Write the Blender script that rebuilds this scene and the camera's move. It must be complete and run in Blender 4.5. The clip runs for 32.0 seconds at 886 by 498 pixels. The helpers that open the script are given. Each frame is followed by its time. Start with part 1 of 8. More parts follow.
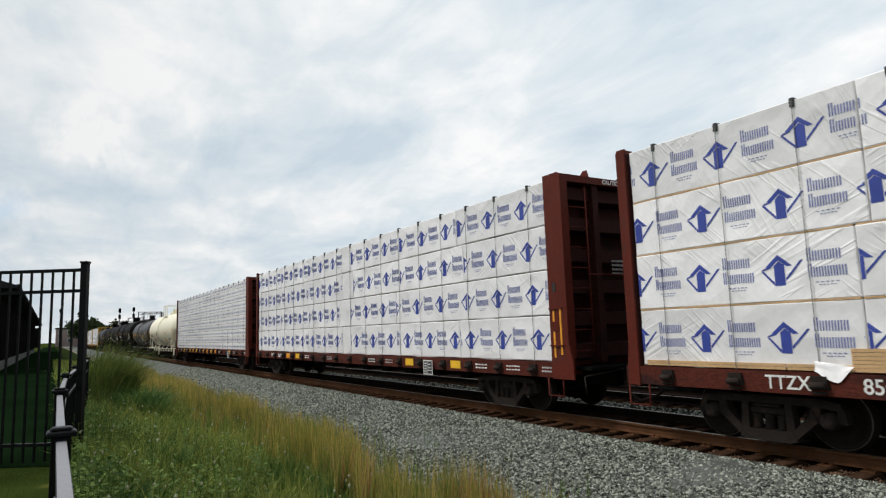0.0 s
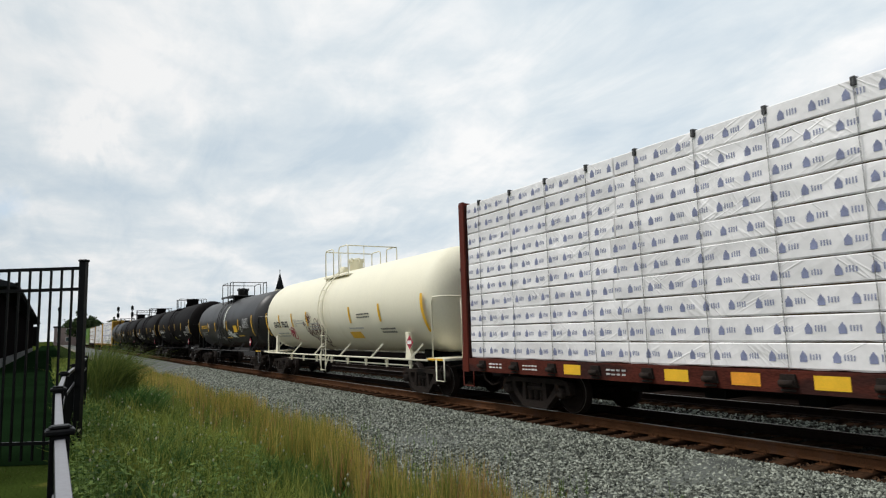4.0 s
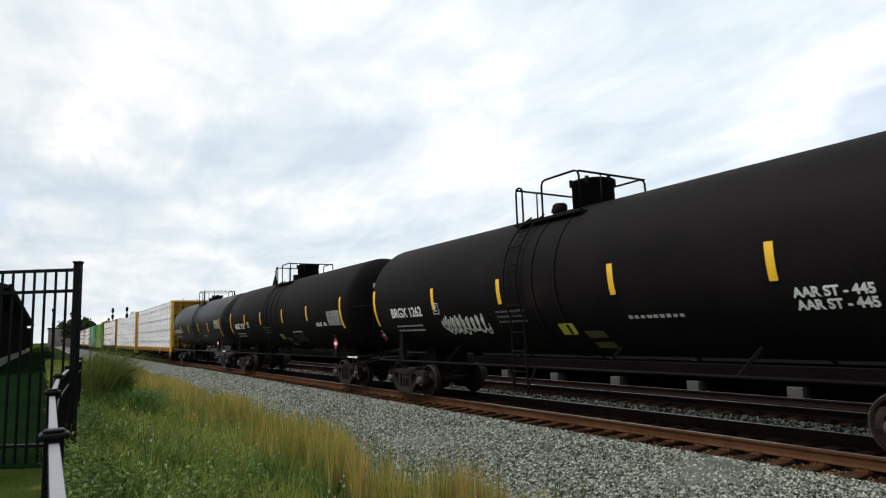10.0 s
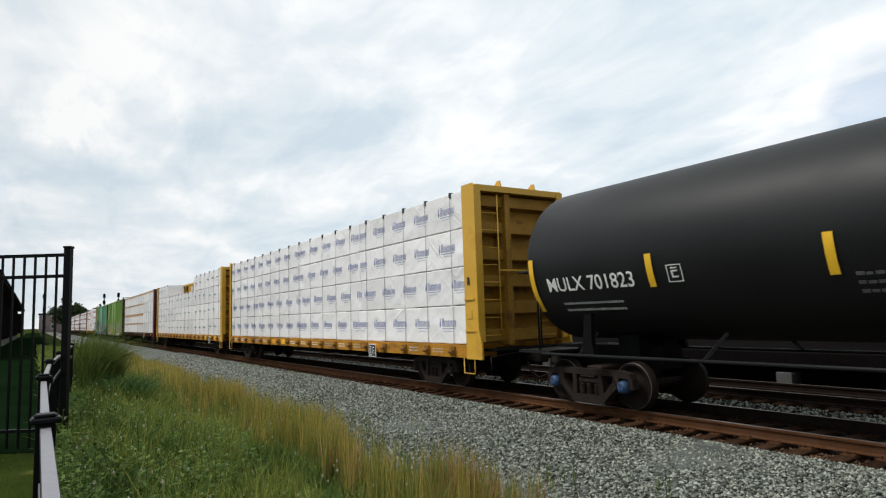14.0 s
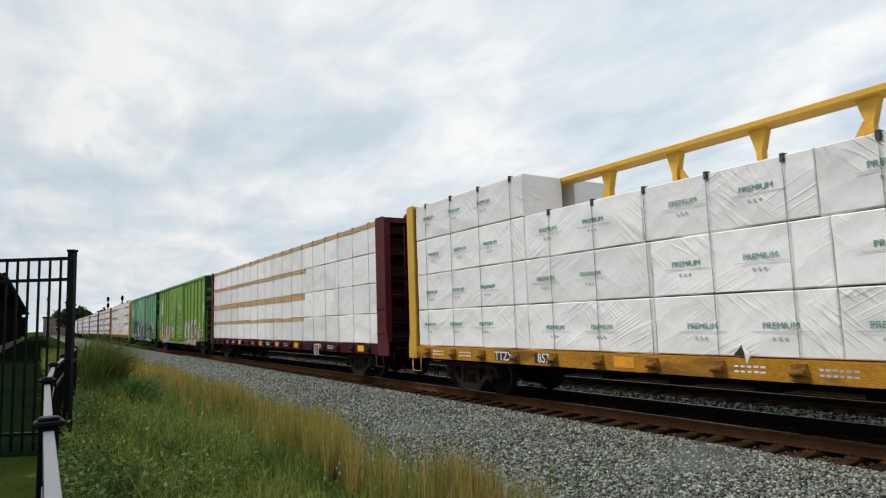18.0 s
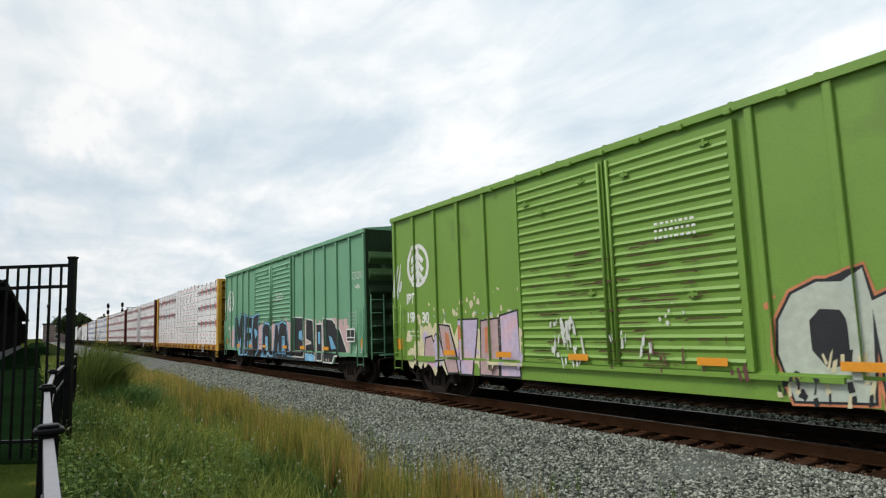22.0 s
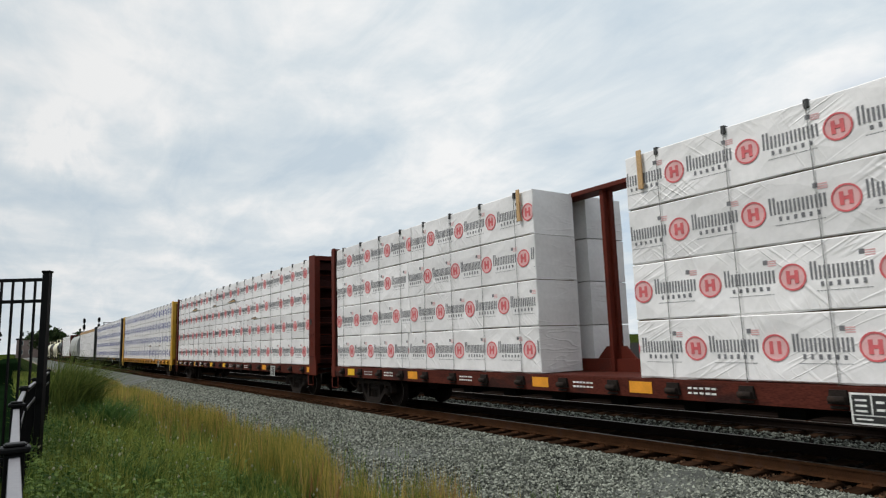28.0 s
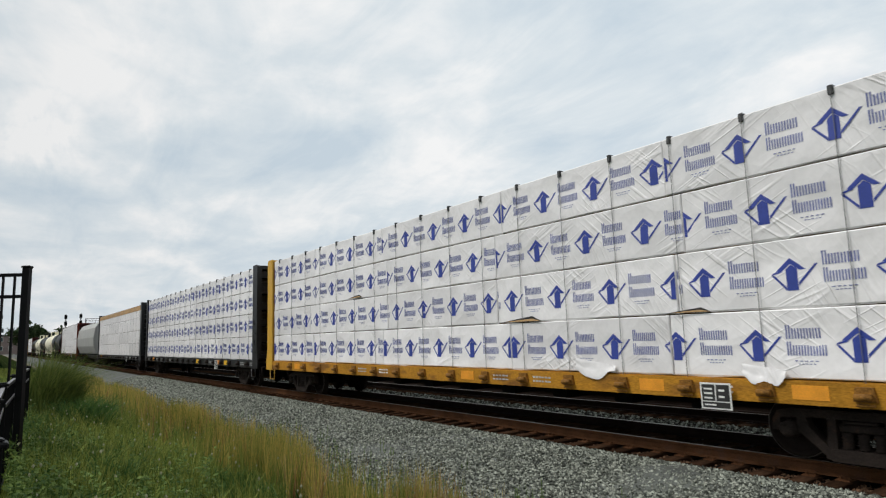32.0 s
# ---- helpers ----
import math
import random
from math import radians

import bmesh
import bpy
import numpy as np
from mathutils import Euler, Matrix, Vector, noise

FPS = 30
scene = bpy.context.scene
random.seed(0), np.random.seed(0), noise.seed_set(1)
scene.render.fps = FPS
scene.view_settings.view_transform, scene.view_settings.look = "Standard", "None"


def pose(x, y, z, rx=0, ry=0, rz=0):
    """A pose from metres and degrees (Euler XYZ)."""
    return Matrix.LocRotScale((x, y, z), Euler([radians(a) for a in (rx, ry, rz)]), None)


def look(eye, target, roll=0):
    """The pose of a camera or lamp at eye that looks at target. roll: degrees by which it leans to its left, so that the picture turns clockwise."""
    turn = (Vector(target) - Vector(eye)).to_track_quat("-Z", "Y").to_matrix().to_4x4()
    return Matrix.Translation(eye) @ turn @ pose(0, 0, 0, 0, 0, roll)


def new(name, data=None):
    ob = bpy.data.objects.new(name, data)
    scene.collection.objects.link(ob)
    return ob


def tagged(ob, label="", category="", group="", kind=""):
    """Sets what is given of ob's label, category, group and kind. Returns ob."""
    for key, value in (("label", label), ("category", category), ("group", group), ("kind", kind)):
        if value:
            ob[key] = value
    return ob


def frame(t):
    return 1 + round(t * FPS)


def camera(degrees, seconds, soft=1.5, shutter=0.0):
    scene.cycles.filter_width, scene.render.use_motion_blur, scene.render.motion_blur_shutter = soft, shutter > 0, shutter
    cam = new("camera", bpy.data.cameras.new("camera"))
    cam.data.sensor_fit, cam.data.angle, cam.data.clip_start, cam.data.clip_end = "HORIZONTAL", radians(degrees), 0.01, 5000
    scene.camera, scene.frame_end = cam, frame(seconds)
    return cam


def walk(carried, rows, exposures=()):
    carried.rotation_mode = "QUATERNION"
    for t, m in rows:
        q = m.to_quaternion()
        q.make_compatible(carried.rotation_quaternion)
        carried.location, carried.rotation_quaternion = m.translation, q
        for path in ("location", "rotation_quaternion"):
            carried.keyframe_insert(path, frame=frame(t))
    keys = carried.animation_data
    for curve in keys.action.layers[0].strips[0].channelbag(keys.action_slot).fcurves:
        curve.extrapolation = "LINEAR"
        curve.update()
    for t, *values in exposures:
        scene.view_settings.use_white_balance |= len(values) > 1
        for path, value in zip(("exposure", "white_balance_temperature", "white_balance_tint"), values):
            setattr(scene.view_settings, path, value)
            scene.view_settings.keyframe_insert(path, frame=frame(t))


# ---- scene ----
# ================= camera and its walk =================
cam = camera(70.5, 32.0, soft=1.2, shutter=0.05)
# seconds, heading (degrees left of the track's cross direction), tilt up, lean, place
PATH = [
    (0, 58.09, 7.34, -1.92, 0.000, -0.006, 1.860), (0.5, 58.15, 7.39, -1.96, -0.003, -0.002, 1.859), (1, 58.19, 7.36, -1.93, 0.000, -0.002, 1.858),
    (1.5, 58.22, 7.31, -1.92, -0.005, -0.004, 1.861), (2, 58.18, 7.42, -1.93, -0.004, -0.007, 1.860), (2.5, 58.23, 7.39, -1.98, -0.005, -0.002, 1.859),
    (3, 58.11, 7.35, -1.90, -0.006, -0.004, 1.859), (3.5, 58.07, 7.31, -1.86, -0.006, -0.007, 1.859), (5.5, 57.57, 6.94, -1.84, -0.009, -0.003, 1.856),
    (6, 57.51, 6.91, -1.83, -0.008, -0.004, 1.857), (6.5, 57.49, 6.98, -1.81, -0.008, -0.003, 1.857), (7, 57.43, 7.00, -1.84, -0.008, -0.002, 1.860),
    (7.5, 57.42, 6.97, -1.88, -0.006, -0.005, 1.863), (8, 57.37, 7.02, -1.94, -0.006, -0.005, 1.863), (8.5, 57.54, 7.13, -1.94, -0.001, -0.007, 1.865),
    (9, 57.60, 7.27, -1.84, -0.007, -0.010, 1.867), (9.5, 57.62, 7.25, -1.89, -0.012, -0.008, 1.869), (10, 57.59, 7.31, -1.93, -0.009, -0.007, 1.865),
    (10.5, 57.58, 7.40, -1.98, -0.001, -0.004, 1.861), (11, 57.57, 7.48, -1.99, 0.002, -0.004, 1.858), (11.5, 57.63, 7.45, -2.00, 0.003, -0.000, 1.859),
    (12, 57.81, 7.07, -1.89, -0.002, 0.001, 1.856), (12.5, 57.68, 6.81, -1.87, -0.008, 0.002, 1.857), (13, 57.39, 6.65, -1.84, -0.011, 0.002, 1.856),
    (13.5, 57.14, 6.30, -1.83, -0.016, 0.001, 1.857), (14, 56.98, 6.03, -1.87, -0.018, -0.005, 1.860), (14.5, 56.99, 5.94, -1.86, -0.015, -0.006, 1.857),
    (16.5, 57.19, 5.99, -1.89, -0.010, 0.002, 1.861), (17, 57.20, 6.07, -1.88, -0.008, 0.002, 1.858), (17.5, 57.28, 6.06, -1.91, -0.006, 0.003, 1.862),
    (18, 57.25, 6.28, -1.94, -0.006, -0.002, 1.862), (18.5, 57.35, 6.56, -1.91, -0.007, -0.000, 1.861), (19, 57.40, 6.64, -1.95, -0.007, 0.003, 1.859),
    (19.5, 57.36, 6.60, -1.97, -0.006, 0.002, 1.860), (20, 57.27, 6.66, -1.94, -0.006, -0.002, 1.858), (20.5, 57.28, 6.68, -1.94, -0.003, -0.001, 1.863),
    (21, 57.27, 6.72, -1.93, -0.004, 0.000, 1.865), (21.5, 57.25, 6.74, -1.96, -0.006, -0.000, 1.865), (22, 57.25, 6.87, -1.98, -0.004, -0.004, 1.864),
    (22.5, 57.36, 7.02, -1.96, -0.004, -0.001, 1.866), (23, 57.39, 7.14, -1.94, -0.004, 0.004, 1.866), (23.5, 57.39, 7.18, -2.05, -0.003, 0.005, 1.867),
    (24, 58.00, 7.59, -2.02, -0.001, 0.007, 1.874), (24.5, 57.68, 7.82, -1.93, 0.006, 0.002, 1.875), (25, 57.50, 8.07, -1.88, 0.005, 0.006, 1.874),
    (25.5, 56.74, 8.15, -1.95, 0.008, 0.005, 1.871), (27.5, 55.87, 8.40, -1.87, 0.018, 0.007, 1.867), (28, 55.62, 8.25, -1.87, 0.019, 0.011, 1.867),
    (28.5, 55.37, 8.16, -1.89, 0.021, 0.007, 1.870), (29, 55.13, 8.09, -1.91, 0.024, 0.012, 1.870), (29.5, 54.84, 8.02, -1.93, 0.024, 0.023, 1.868),
    (30, 54.64, 8.02, -1.81, 0.026, 0.020, 1.860), (30.5, 54.54, 7.98, -1.88, 0.026, 0.019, 1.857), (31, 54.48, 7.93, -1.84, 0.024, 0.019, 1.862),
    (31.5, 54.44, 7.95, -1.80, 0.023, 0.018, 1.861), (32, 54.36, 7.91, -1.84, 0.023, 0.018, 1.861),
]


def aim(row):
    t, yaw, tilt, lean, x, y, z = row
    a, b = radians(yaw), radians(tilt)
    eye = Vector((x, y, z))
    return t, look(eye, eye + Vector((-math.sin(a) * math.cos(b), math.cos(a) * math.cos(b), math.sin(b))), lean)


# the film brightens a little while the dark cars fill the view
walk(cam, [aim(r) for r in PATH], exposures=[(0, 0.0), (4.5, 0.0), (6, 0.03), (7, 0.13), (10, 0.20), (13, 0.17), (15.5, 0.02), (19, -0.05), (20, -0.09), (21, -0.05), (22, 0.12), (23.5, 0.18), (25.5, 0.05), (28, -0.08), (32, -0.09)])

# ================= world, sun, exposure =================
SUN_AZ, SUN_EL = radians(238), radians(55)      # azimuth counted from +x towards +y
world = bpy.data.worlds.new("overcast_sky")
scene.world = world
world.use_nodes = True
wn, wl = world.node_tree.nodes, world.node_tree.links
wn.clear()


def wnode(kind, **kw):
    n = wn.new(kind)
    for k, v in kw.items():
        n.inputs[k].default_value = v
    return n


w_out = wn.new("ShaderNodeOutputWorld")
w_bg = wnode("ShaderNodeBackground", Strength=0.14)
w_sky = wn.new("ShaderNodeTexSky")
w_sky.sky_type, w_sky.sun_disc = "NISHITA", False
w_sky.sun_elevation, w_sky.sun_rotation = SUN_EL, math.pi / 2 - SUN_AZ
w_tc = wn.new("ShaderNodeTexCoord")
w_sep = wn.new("ShaderNodeSeparateXYZ")
wl.new(w_tc.outputs["Generated"], w_sep.inputs[0])


def wmath(op, a, b):
    n = wn.new("ShaderNodeMath")
    n.operation = op
    for i, v in enumerate((a, b)):
        if isinstance(v, (int, float)):
            n.inputs[i].default_value = v
        else:
            wl.new(v, n.inputs[i])
    return n.outputs[0]


# cloud layer: the direction laid out on a flat deck overhead
w_z = wmath("ADD", wmath("MAXIMUM", w_sep.outputs[2], 0.0), 0.22)
w_vec = wn.new("ShaderNodeCombineXYZ")
wl.new(wmath("DIVIDE", w_sep.outputs[0], w_z), w_vec.inputs[0])
wl.new(wmath("DIVIDE", w_sep.outputs[1], w_z), w_vec.inputs[1])
w_n1 = wnode("ShaderNodeTexNoise", Scale=0.7, Detail=7.0, Roughness=0.55, Distortion=0.4)
w_n2 = wnode("ShaderNodeTexNoise", Scale=1.5, Detail=9.0, Roughness=0.56, Distortion=0.35)
wl.new(w_vec.outputs[0], w_n1.inputs["Vector"])
wl.new(w_vec.outputs[0], w_n2.inputs["Vector"])
w_cov = wn.new("ShaderNodeMapRange")
w_cov.inputs["From Min"].default_value, w_cov.inputs["From Max"].default_value = 0.30, 0.40
wl.new(w_n1.outputs[0], w_cov.inputs["Value"])
w_ramp = wn.new("ShaderNodeValToRGB")
w_el = w_ramp.color_ramp.elements
w_el[0].position, w_el[0].color = 0.34, (4.0, 4.65, 5.2, 1)
w_el[1].position, w_el[1].color = 0.66, (6.35, 6.4, 6.42, 1)
w_md = w_el.new(0.50)
w_md.color = (4.95, 5.4, 5.7, 1)
w_n3 = wnode("ShaderNodeTexNoise", Scale=4.2, Detail=6.0, Roughness=0.6, Distortion=0.6)
w_flat = wn.new("ShaderNodeMapping")
w_flat.inputs["Rotation"].default_value = (0, 0, 0.5)
w_flat.inputs["Scale"].default_value = (0.55, 1.25, 1.0)
wl.new(w_vec.outputs[0], w_flat.inputs[0])
wl.new(w_flat.outputs[0], w_n3.inputs["Vector"])


def toward(way, near, far):
    """One within the cone of directions, falling to none at its ragged rim."""
    dot = wn.new("ShaderNodeVectorMath")
    dot.operation = "DOT_PRODUCT"
    wl.new(w_tc.outputs["Generated"], dot.inputs[0])
    dot.inputs[1].default_value = way
    rg = wn.new("ShaderNodeMapRange")
    rg.inputs["From Min"].default_value, rg.inputs["From Max"].default_value = math.cos(radians(far)), math.cos(radians(near))
    wl.new(dot.outputs["Value"], rg.inputs["Value"])
    return rg.outputs[0]


# puffs over the broad layer, a bright knot of cloud low down the line
w_fine = wmath("MULTIPLY", wmath("SUBTRACT", w_n3.outputs[0], 0.5), 0.42)
w_knot = wmath("MULTIPLY", toward((-0.96, 0.033, 0.278), 0.3, 4.0), wmath("MULTIPLY", wmath("POWER", w_n3.outputs[0], 2.0), 0.55))
wl.new(wmath("ADD", wmath("ADD", w_n2.outputs[0], w_fine), w_knot), w_ramp.inputs[0])
w_mix = wn.new("ShaderNodeMix")
w_mix.data_type = "RGBA"
# one ragged break in the deck, with blue sky behind
w_torn = wn.new("ShaderNodeMapRange")
w_torn.inputs["From Min"].default_value, w_torn.inputs["From Max"].default_value = 0.40, 0.62
wl.new(w_n3.outputs[0], w_torn.inputs["Value"])
w_hole = wmath("MULTIPLY", toward((-0.338, 0.907, 0.25), 0.8, 5.0), w_torn.outputs[0])
w_fac = wmath("SUBTRACT", w_cov.outputs[0], w_hole)
wl.new(wmath("MAXIMUM", w_fac, 0.62), w_mix.inputs["Factor"])
wl.new(w_sky.outputs[0], w_mix.inputs["A"])
wl.new(w_ramp.outputs[0], w_mix.inputs["B"])
# the cloud deck is thinner, and so lighter, over the line ahead of the train than down the track
w_dot = wn.new("ShaderNodeVectorMath")
w_dot.operation = "DOT_PRODUCT"
wl.new(w_tc.outputs["Generated"], w_dot.inputs[0])
w_dot.inputs[1].default_value = (-0.42, 0.80, 0.42)
w_gain = wn.new("ShaderNodeMapRange")
w_gain.inputs["From Min"].default_value, w_gain.inputs["From Max"].default_value = 0.3, 1.0
w_gain.inputs["To Min"].default_value, w_gain.inputs["To Max"].default_value = 0.92, 1.10
wl.new(w_dot.outputs["Value"], w_gain.inputs["Value"])
w_sc = wn.new("ShaderNodeVectorMath")
w_sc.operation = "SCALE"
wl.new(w_mix.outputs["Result"], w_sc.inputs[0])
wl.new(w_gain.outputs[0], w_sc.inputs["Scale"])
wl.new(w_sc.outputs[0], w_bg.inputs["Color"])
wl.new(w_bg.outputs[0], w_out.inputs[0])

sun = new("sun", bpy.data.lights.new("sun", "SUN"))
sun.data.energy, sun.data.angle, sun.data.color = 2.5, radians(16), (1.0, 0.97, 0.92)
sun_dir = Vector((math.cos(SUN_EL) * math.cos(SUN_AZ), math.cos(SUN_EL) * math.sin(SUN_AZ), math.sin(SUN_EL)))
sun.matrix_world = look(sun_dir * 60, (0, 0, 0))

# ================= materials =================
MATS = {}


def mat(name, base, rough=0.7, metal=0.0, vary=0.25, scale=2.0, fine=40.0, bump=0.15, tint=None, spots=0.0, spec=0.5, rand=0.0, stretch=(1, 1, 1)):
    """A procedural surface: base colour varied at two scales, a second tint in patches, fine relief."""
    if name in MATS:
        return MATS[name]
    m = bpy.data.materials.new(name)
    m.use_nodes = True
    nt = m.node_tree
    n, l = nt.nodes, nt.links
    b = n["Principled BSDF"]
    b.inputs["Metallic"].default_value = metal
    b.inputs["Specular IOR Level"].default_value = spec
    tc = n.new("ShaderNodeTexCoord")
    mp = n.new("ShaderNodeMapping")
    mp.inputs["Scale"].default_value = stretch
    l.new(tc.outputs["Object"], mp.inputs[0])
    big = n.new("ShaderNodeTexNoise")
    big.inputs["Scale"].default_value, big.inputs["Detail"].default_value = scale, 5.0
    sml = n.new("ShaderNodeTexNoise")
    sml.inputs["Scale"].default_value, sml.inputs["Detail"].default_value = fine, 3.0
    l.new(mp.outputs[0], big.inputs["Vector"])
    l.new(mp.outputs[0], sml.inputs["Vector"])
    # brightness factor from both noises
    add = n.new("ShaderNodeMath")
    add.operation = "ADD"
    l.new(big.outputs[0], add.inputs[0])
    l.new(sml.outputs[0], add.inputs[1])
    rng = n.new("ShaderNodeMapRange")
    rng.inputs["From Min"].default_value, rng.inputs["From Max"].default_value = 0.7, 1.3
    rng.inputs["To Min"].default_value, rng.inputs["To Max"].default_value = 1 - vary, 1 + vary
    l.new(add.outputs[0], rng.inputs["Value"])
    val = rng.outputs[0]
    if rand:
        oi = n.new("ShaderNodeObjectInfo")
        r2 = n.new("ShaderNodeMapRange")
        r2.inputs["To Min"].default_value, r2.inputs["To Max"].default_value = 1 - rand, 1 + rand
        l.new(oi.outputs["Random"], r2.inputs["Value"])
        mu = n.new("ShaderNodeMath")
        mu.operation = "MULTIPLY"
        l.new(val, mu.inputs[0])
        l.new(r2.outputs[0], mu.inputs[1])
        val = mu.outputs[0]
    src = n.new("ShaderNodeRGB")
    src.outputs[0].default_value = (*base, 1)
    col = src.outputs[0]
    if tint:
        msk = n.new("ShaderNodeMapRange")
        msk.inputs["From Min"].default_value, msk.inputs["From Max"].default_value = 0.62 - spots, 0.72 - spots
        l.new(big.outputs[0], msk.inputs["Value"])
        mx = n.new("ShaderNodeMix")
        mx.data_type = "RGBA"
        l.new(msk.outputs[0], mx.inputs["Factor"])
        l.new(col, mx.inputs["A"])
        mx.inputs["B"].default_value = (*tint, 1)
        col = mx.outputs["Result"]
    mul = n.new("ShaderNodeVectorMath")
    mul.operation = "SCALE"
    l.new(col, mul.inputs[0])
    l.new(val, mul.inputs["Scale"])
    l.new(mul.outputs[0], b.inputs["Base Color"])
    rr = n.new("ShaderNodeMapRange")
    rr.inputs["To Min"].default_value, rr.inputs["To Max"].default_value = max(0.02, rough - 0.12), min(1, rough + 0.12)
    l.new(big.outputs[0], rr.inputs["Value"])
    l.new(rr.outputs[0], b.inputs["Roughness"])
    if bump:
        bp = n.new("ShaderNodeBump")
        bp.inputs["Strength"].default_value, bp.inputs["Distance"].default_value = bump, 0.02
        l.new(sml.outputs[0], bp.inputs["Height"])
        l.new(bp.outputs[0], b.inputs["Normal"])
    MATS[name] = m
    return m


# ================= mesh helpers =================
def box(bm, x0, x1, y0, y1, z0, z1, bevel=0.0):
    vs = [bm.verts.new((x, y, z)) for x in (x0, x1) for y in (y0, y1) for z in (z0, z1)]
    fs = [bm.faces.new([vs[i] for i in q]) for q in ((0, 1, 3, 2), (4, 6, 7, 5), (0, 4, 5, 1), (2, 3, 7, 6), (0, 2, 6, 4), (1, 5, 7, 3))]
    if bevel:
        es = {e for f in fs for e in f.edges}
        bmesh.ops.bevel(bm, geom=list(es), offset=bevel, segments=1, affect="EDGES")
    return vs


def bar(bm, p0, p1, w, h=None, seg=0):
    """A straight bar between two points: square (w by h) or, with seg, round of radius w."""
    p0, p1 = Vector(p0), Vector(p1)
    d = (p1 - p0).normalized()
    ref = Vector((0, 0, 1)) if abs(d.z) < 0.9 else Vector((1, 0, 0))
    u = d.cross(ref).normalized()
    v = u.cross(d)
    h = w if h is None else h
    if seg:
        ring = [u * (w * math.cos(a)) + v * (w * math.sin(a)) for a in [2 * math.pi * i / seg for i in range(seg)]]
    else:
        ring = [u * sx * w / 2 + v * sy * h / 2 for sx, sy in ((-1, -1), (1, -1), (1, 1), (-1, 1))]
    a = [bm.verts.new(p0 + r) for r in ring]
    b = [bm.verts.new(p1 + r) for r in ring]
    k = len(ring)
    for i in range(k):
        f = bm.faces.new((a[i], a[(i + 1) % k], b[(i + 1) % k], b[i]))
        f.smooth = bool(seg)
    bm.faces.new(a[::-1])
    bm.faces.new(b)


def pipe(bm, pts, r, seg=6):
    """A bent round bar through the points, in one piece."""
    pts = [Vector(p) for p in pts]
    rings = []
    for i, p in enumerate(pts):
        d = (pts[min(i + 1, len(pts) - 1)] - pts[max(i - 1, 0)]).normalized()
        ref = Vector((0, 0, 1)) if abs(d.z) < 0.9 else Vector((1, 0, 0))
        if rings:
            u = (u - d * u.dot(d)).normalized()
        else:
            u = d.cross(ref).normalized()
        v = u.cross(d)
        rings.append([bm.verts.new(p + u * (r * math.cos(q)) + v * (r * math.sin(q))) for q in [2 * math.pi * k / seg for k in range(seg)]])
    for a, b in zip(rings, rings[1:]):
        for k in range(seg):
            bm.faces.new((a[k], a[(k + 1) % seg], b[(k + 1) % seg], b[k])).smooth = True
    bm.faces.new(rings[0])
    bm.faces.new(rings[-1])


def poly(bm, pts, depth):
    """A flat outline in the x-z plane, pushed back by depth along +y (front face towards -y)."""
    a = [bm.verts.new((p[0], p[1], p[2])) for p in pts]
    b = [bm.verts.new((p[0], p[1] + depth, p[2])) for p in pts]
    k = len(a)
    bm.faces.new(a)
    bm.faces.new(b[::-1])
    for i in range(k):
        bm.faces.new((a[i], b[i], b[(i + 1) % k], a[(i + 1) % k]))


def lathe(bm, prof, axis="x", seg=24, centre=(0, 0, 0)):
    """Turned solid; prof: (along, radius) pairs."""
    rings = []
    for s, r in prof:
        ring = []
        for i in range(seg):
            a = 2 * math.pi * i / seg
            c, d = r * math.cos(a), r * math.sin(a)
            p = {"x": (s, c, d), "y": (c, s, d), "z": (c, d, s)}[axis]
            ring.append(bm.verts.new(Vector(p) + Vector(centre)))
        rings.append(ring)
    for a, b in zip(rings, rings[1:]):
        for i in range(seg):
            f = bm.faces.new((a[i], a[(i + 1) % seg], b[(i + 1) % seg], b[i]))
            f.smooth = True
    bm.faces.new(rings[0])
    bm.faces.new(rings[-1])


def done(bm, name):
    bmesh.ops.recalc_face_normals(bm, faces=bm.faces)
    me = bpy.data.meshes.new(name)
    bm.to_mesh(me)
    bm.free()
    me.materials.append(None)
    return me


SHARED = {}


def shared(key, build):
    """Mesh data built once and used again by alike pieces."""
    if key not in SHARED:
        bm = bmesh.new()
        build(bm)
        SHARED[key] = done(bm, str(key[0] if isinstance(key, tuple) else key))
    return SHARED[key]


def part(name, shape, material, parent=None, label="", at=None):
    """One mesh object, linked under a thing or a part. shape: a bmesh or shared mesh data."""
    me = shape if isinstance(shape, bpy.types.Mesh) else done(shape, name)
    if not me.materials:
        me.materials.append(None)
    ob = new(name, me)
    ob.material_slots[0].link = "OBJECT"
    ob.material_slots[0].material = material
    ob.parent = parent
    if at is not None:
        ob.matrix_basis = at
    if name in ("stencil", "print", "graffiti"):
        tagged(ob, label, kind="stuff")      # small writing, too fine to pick apart
    elif label:
        tagged(ob, label)
    return ob


def build(fn, *a, **k):
    bm = bmesh.new()
    fn(bm, *a, **k)
    return bm


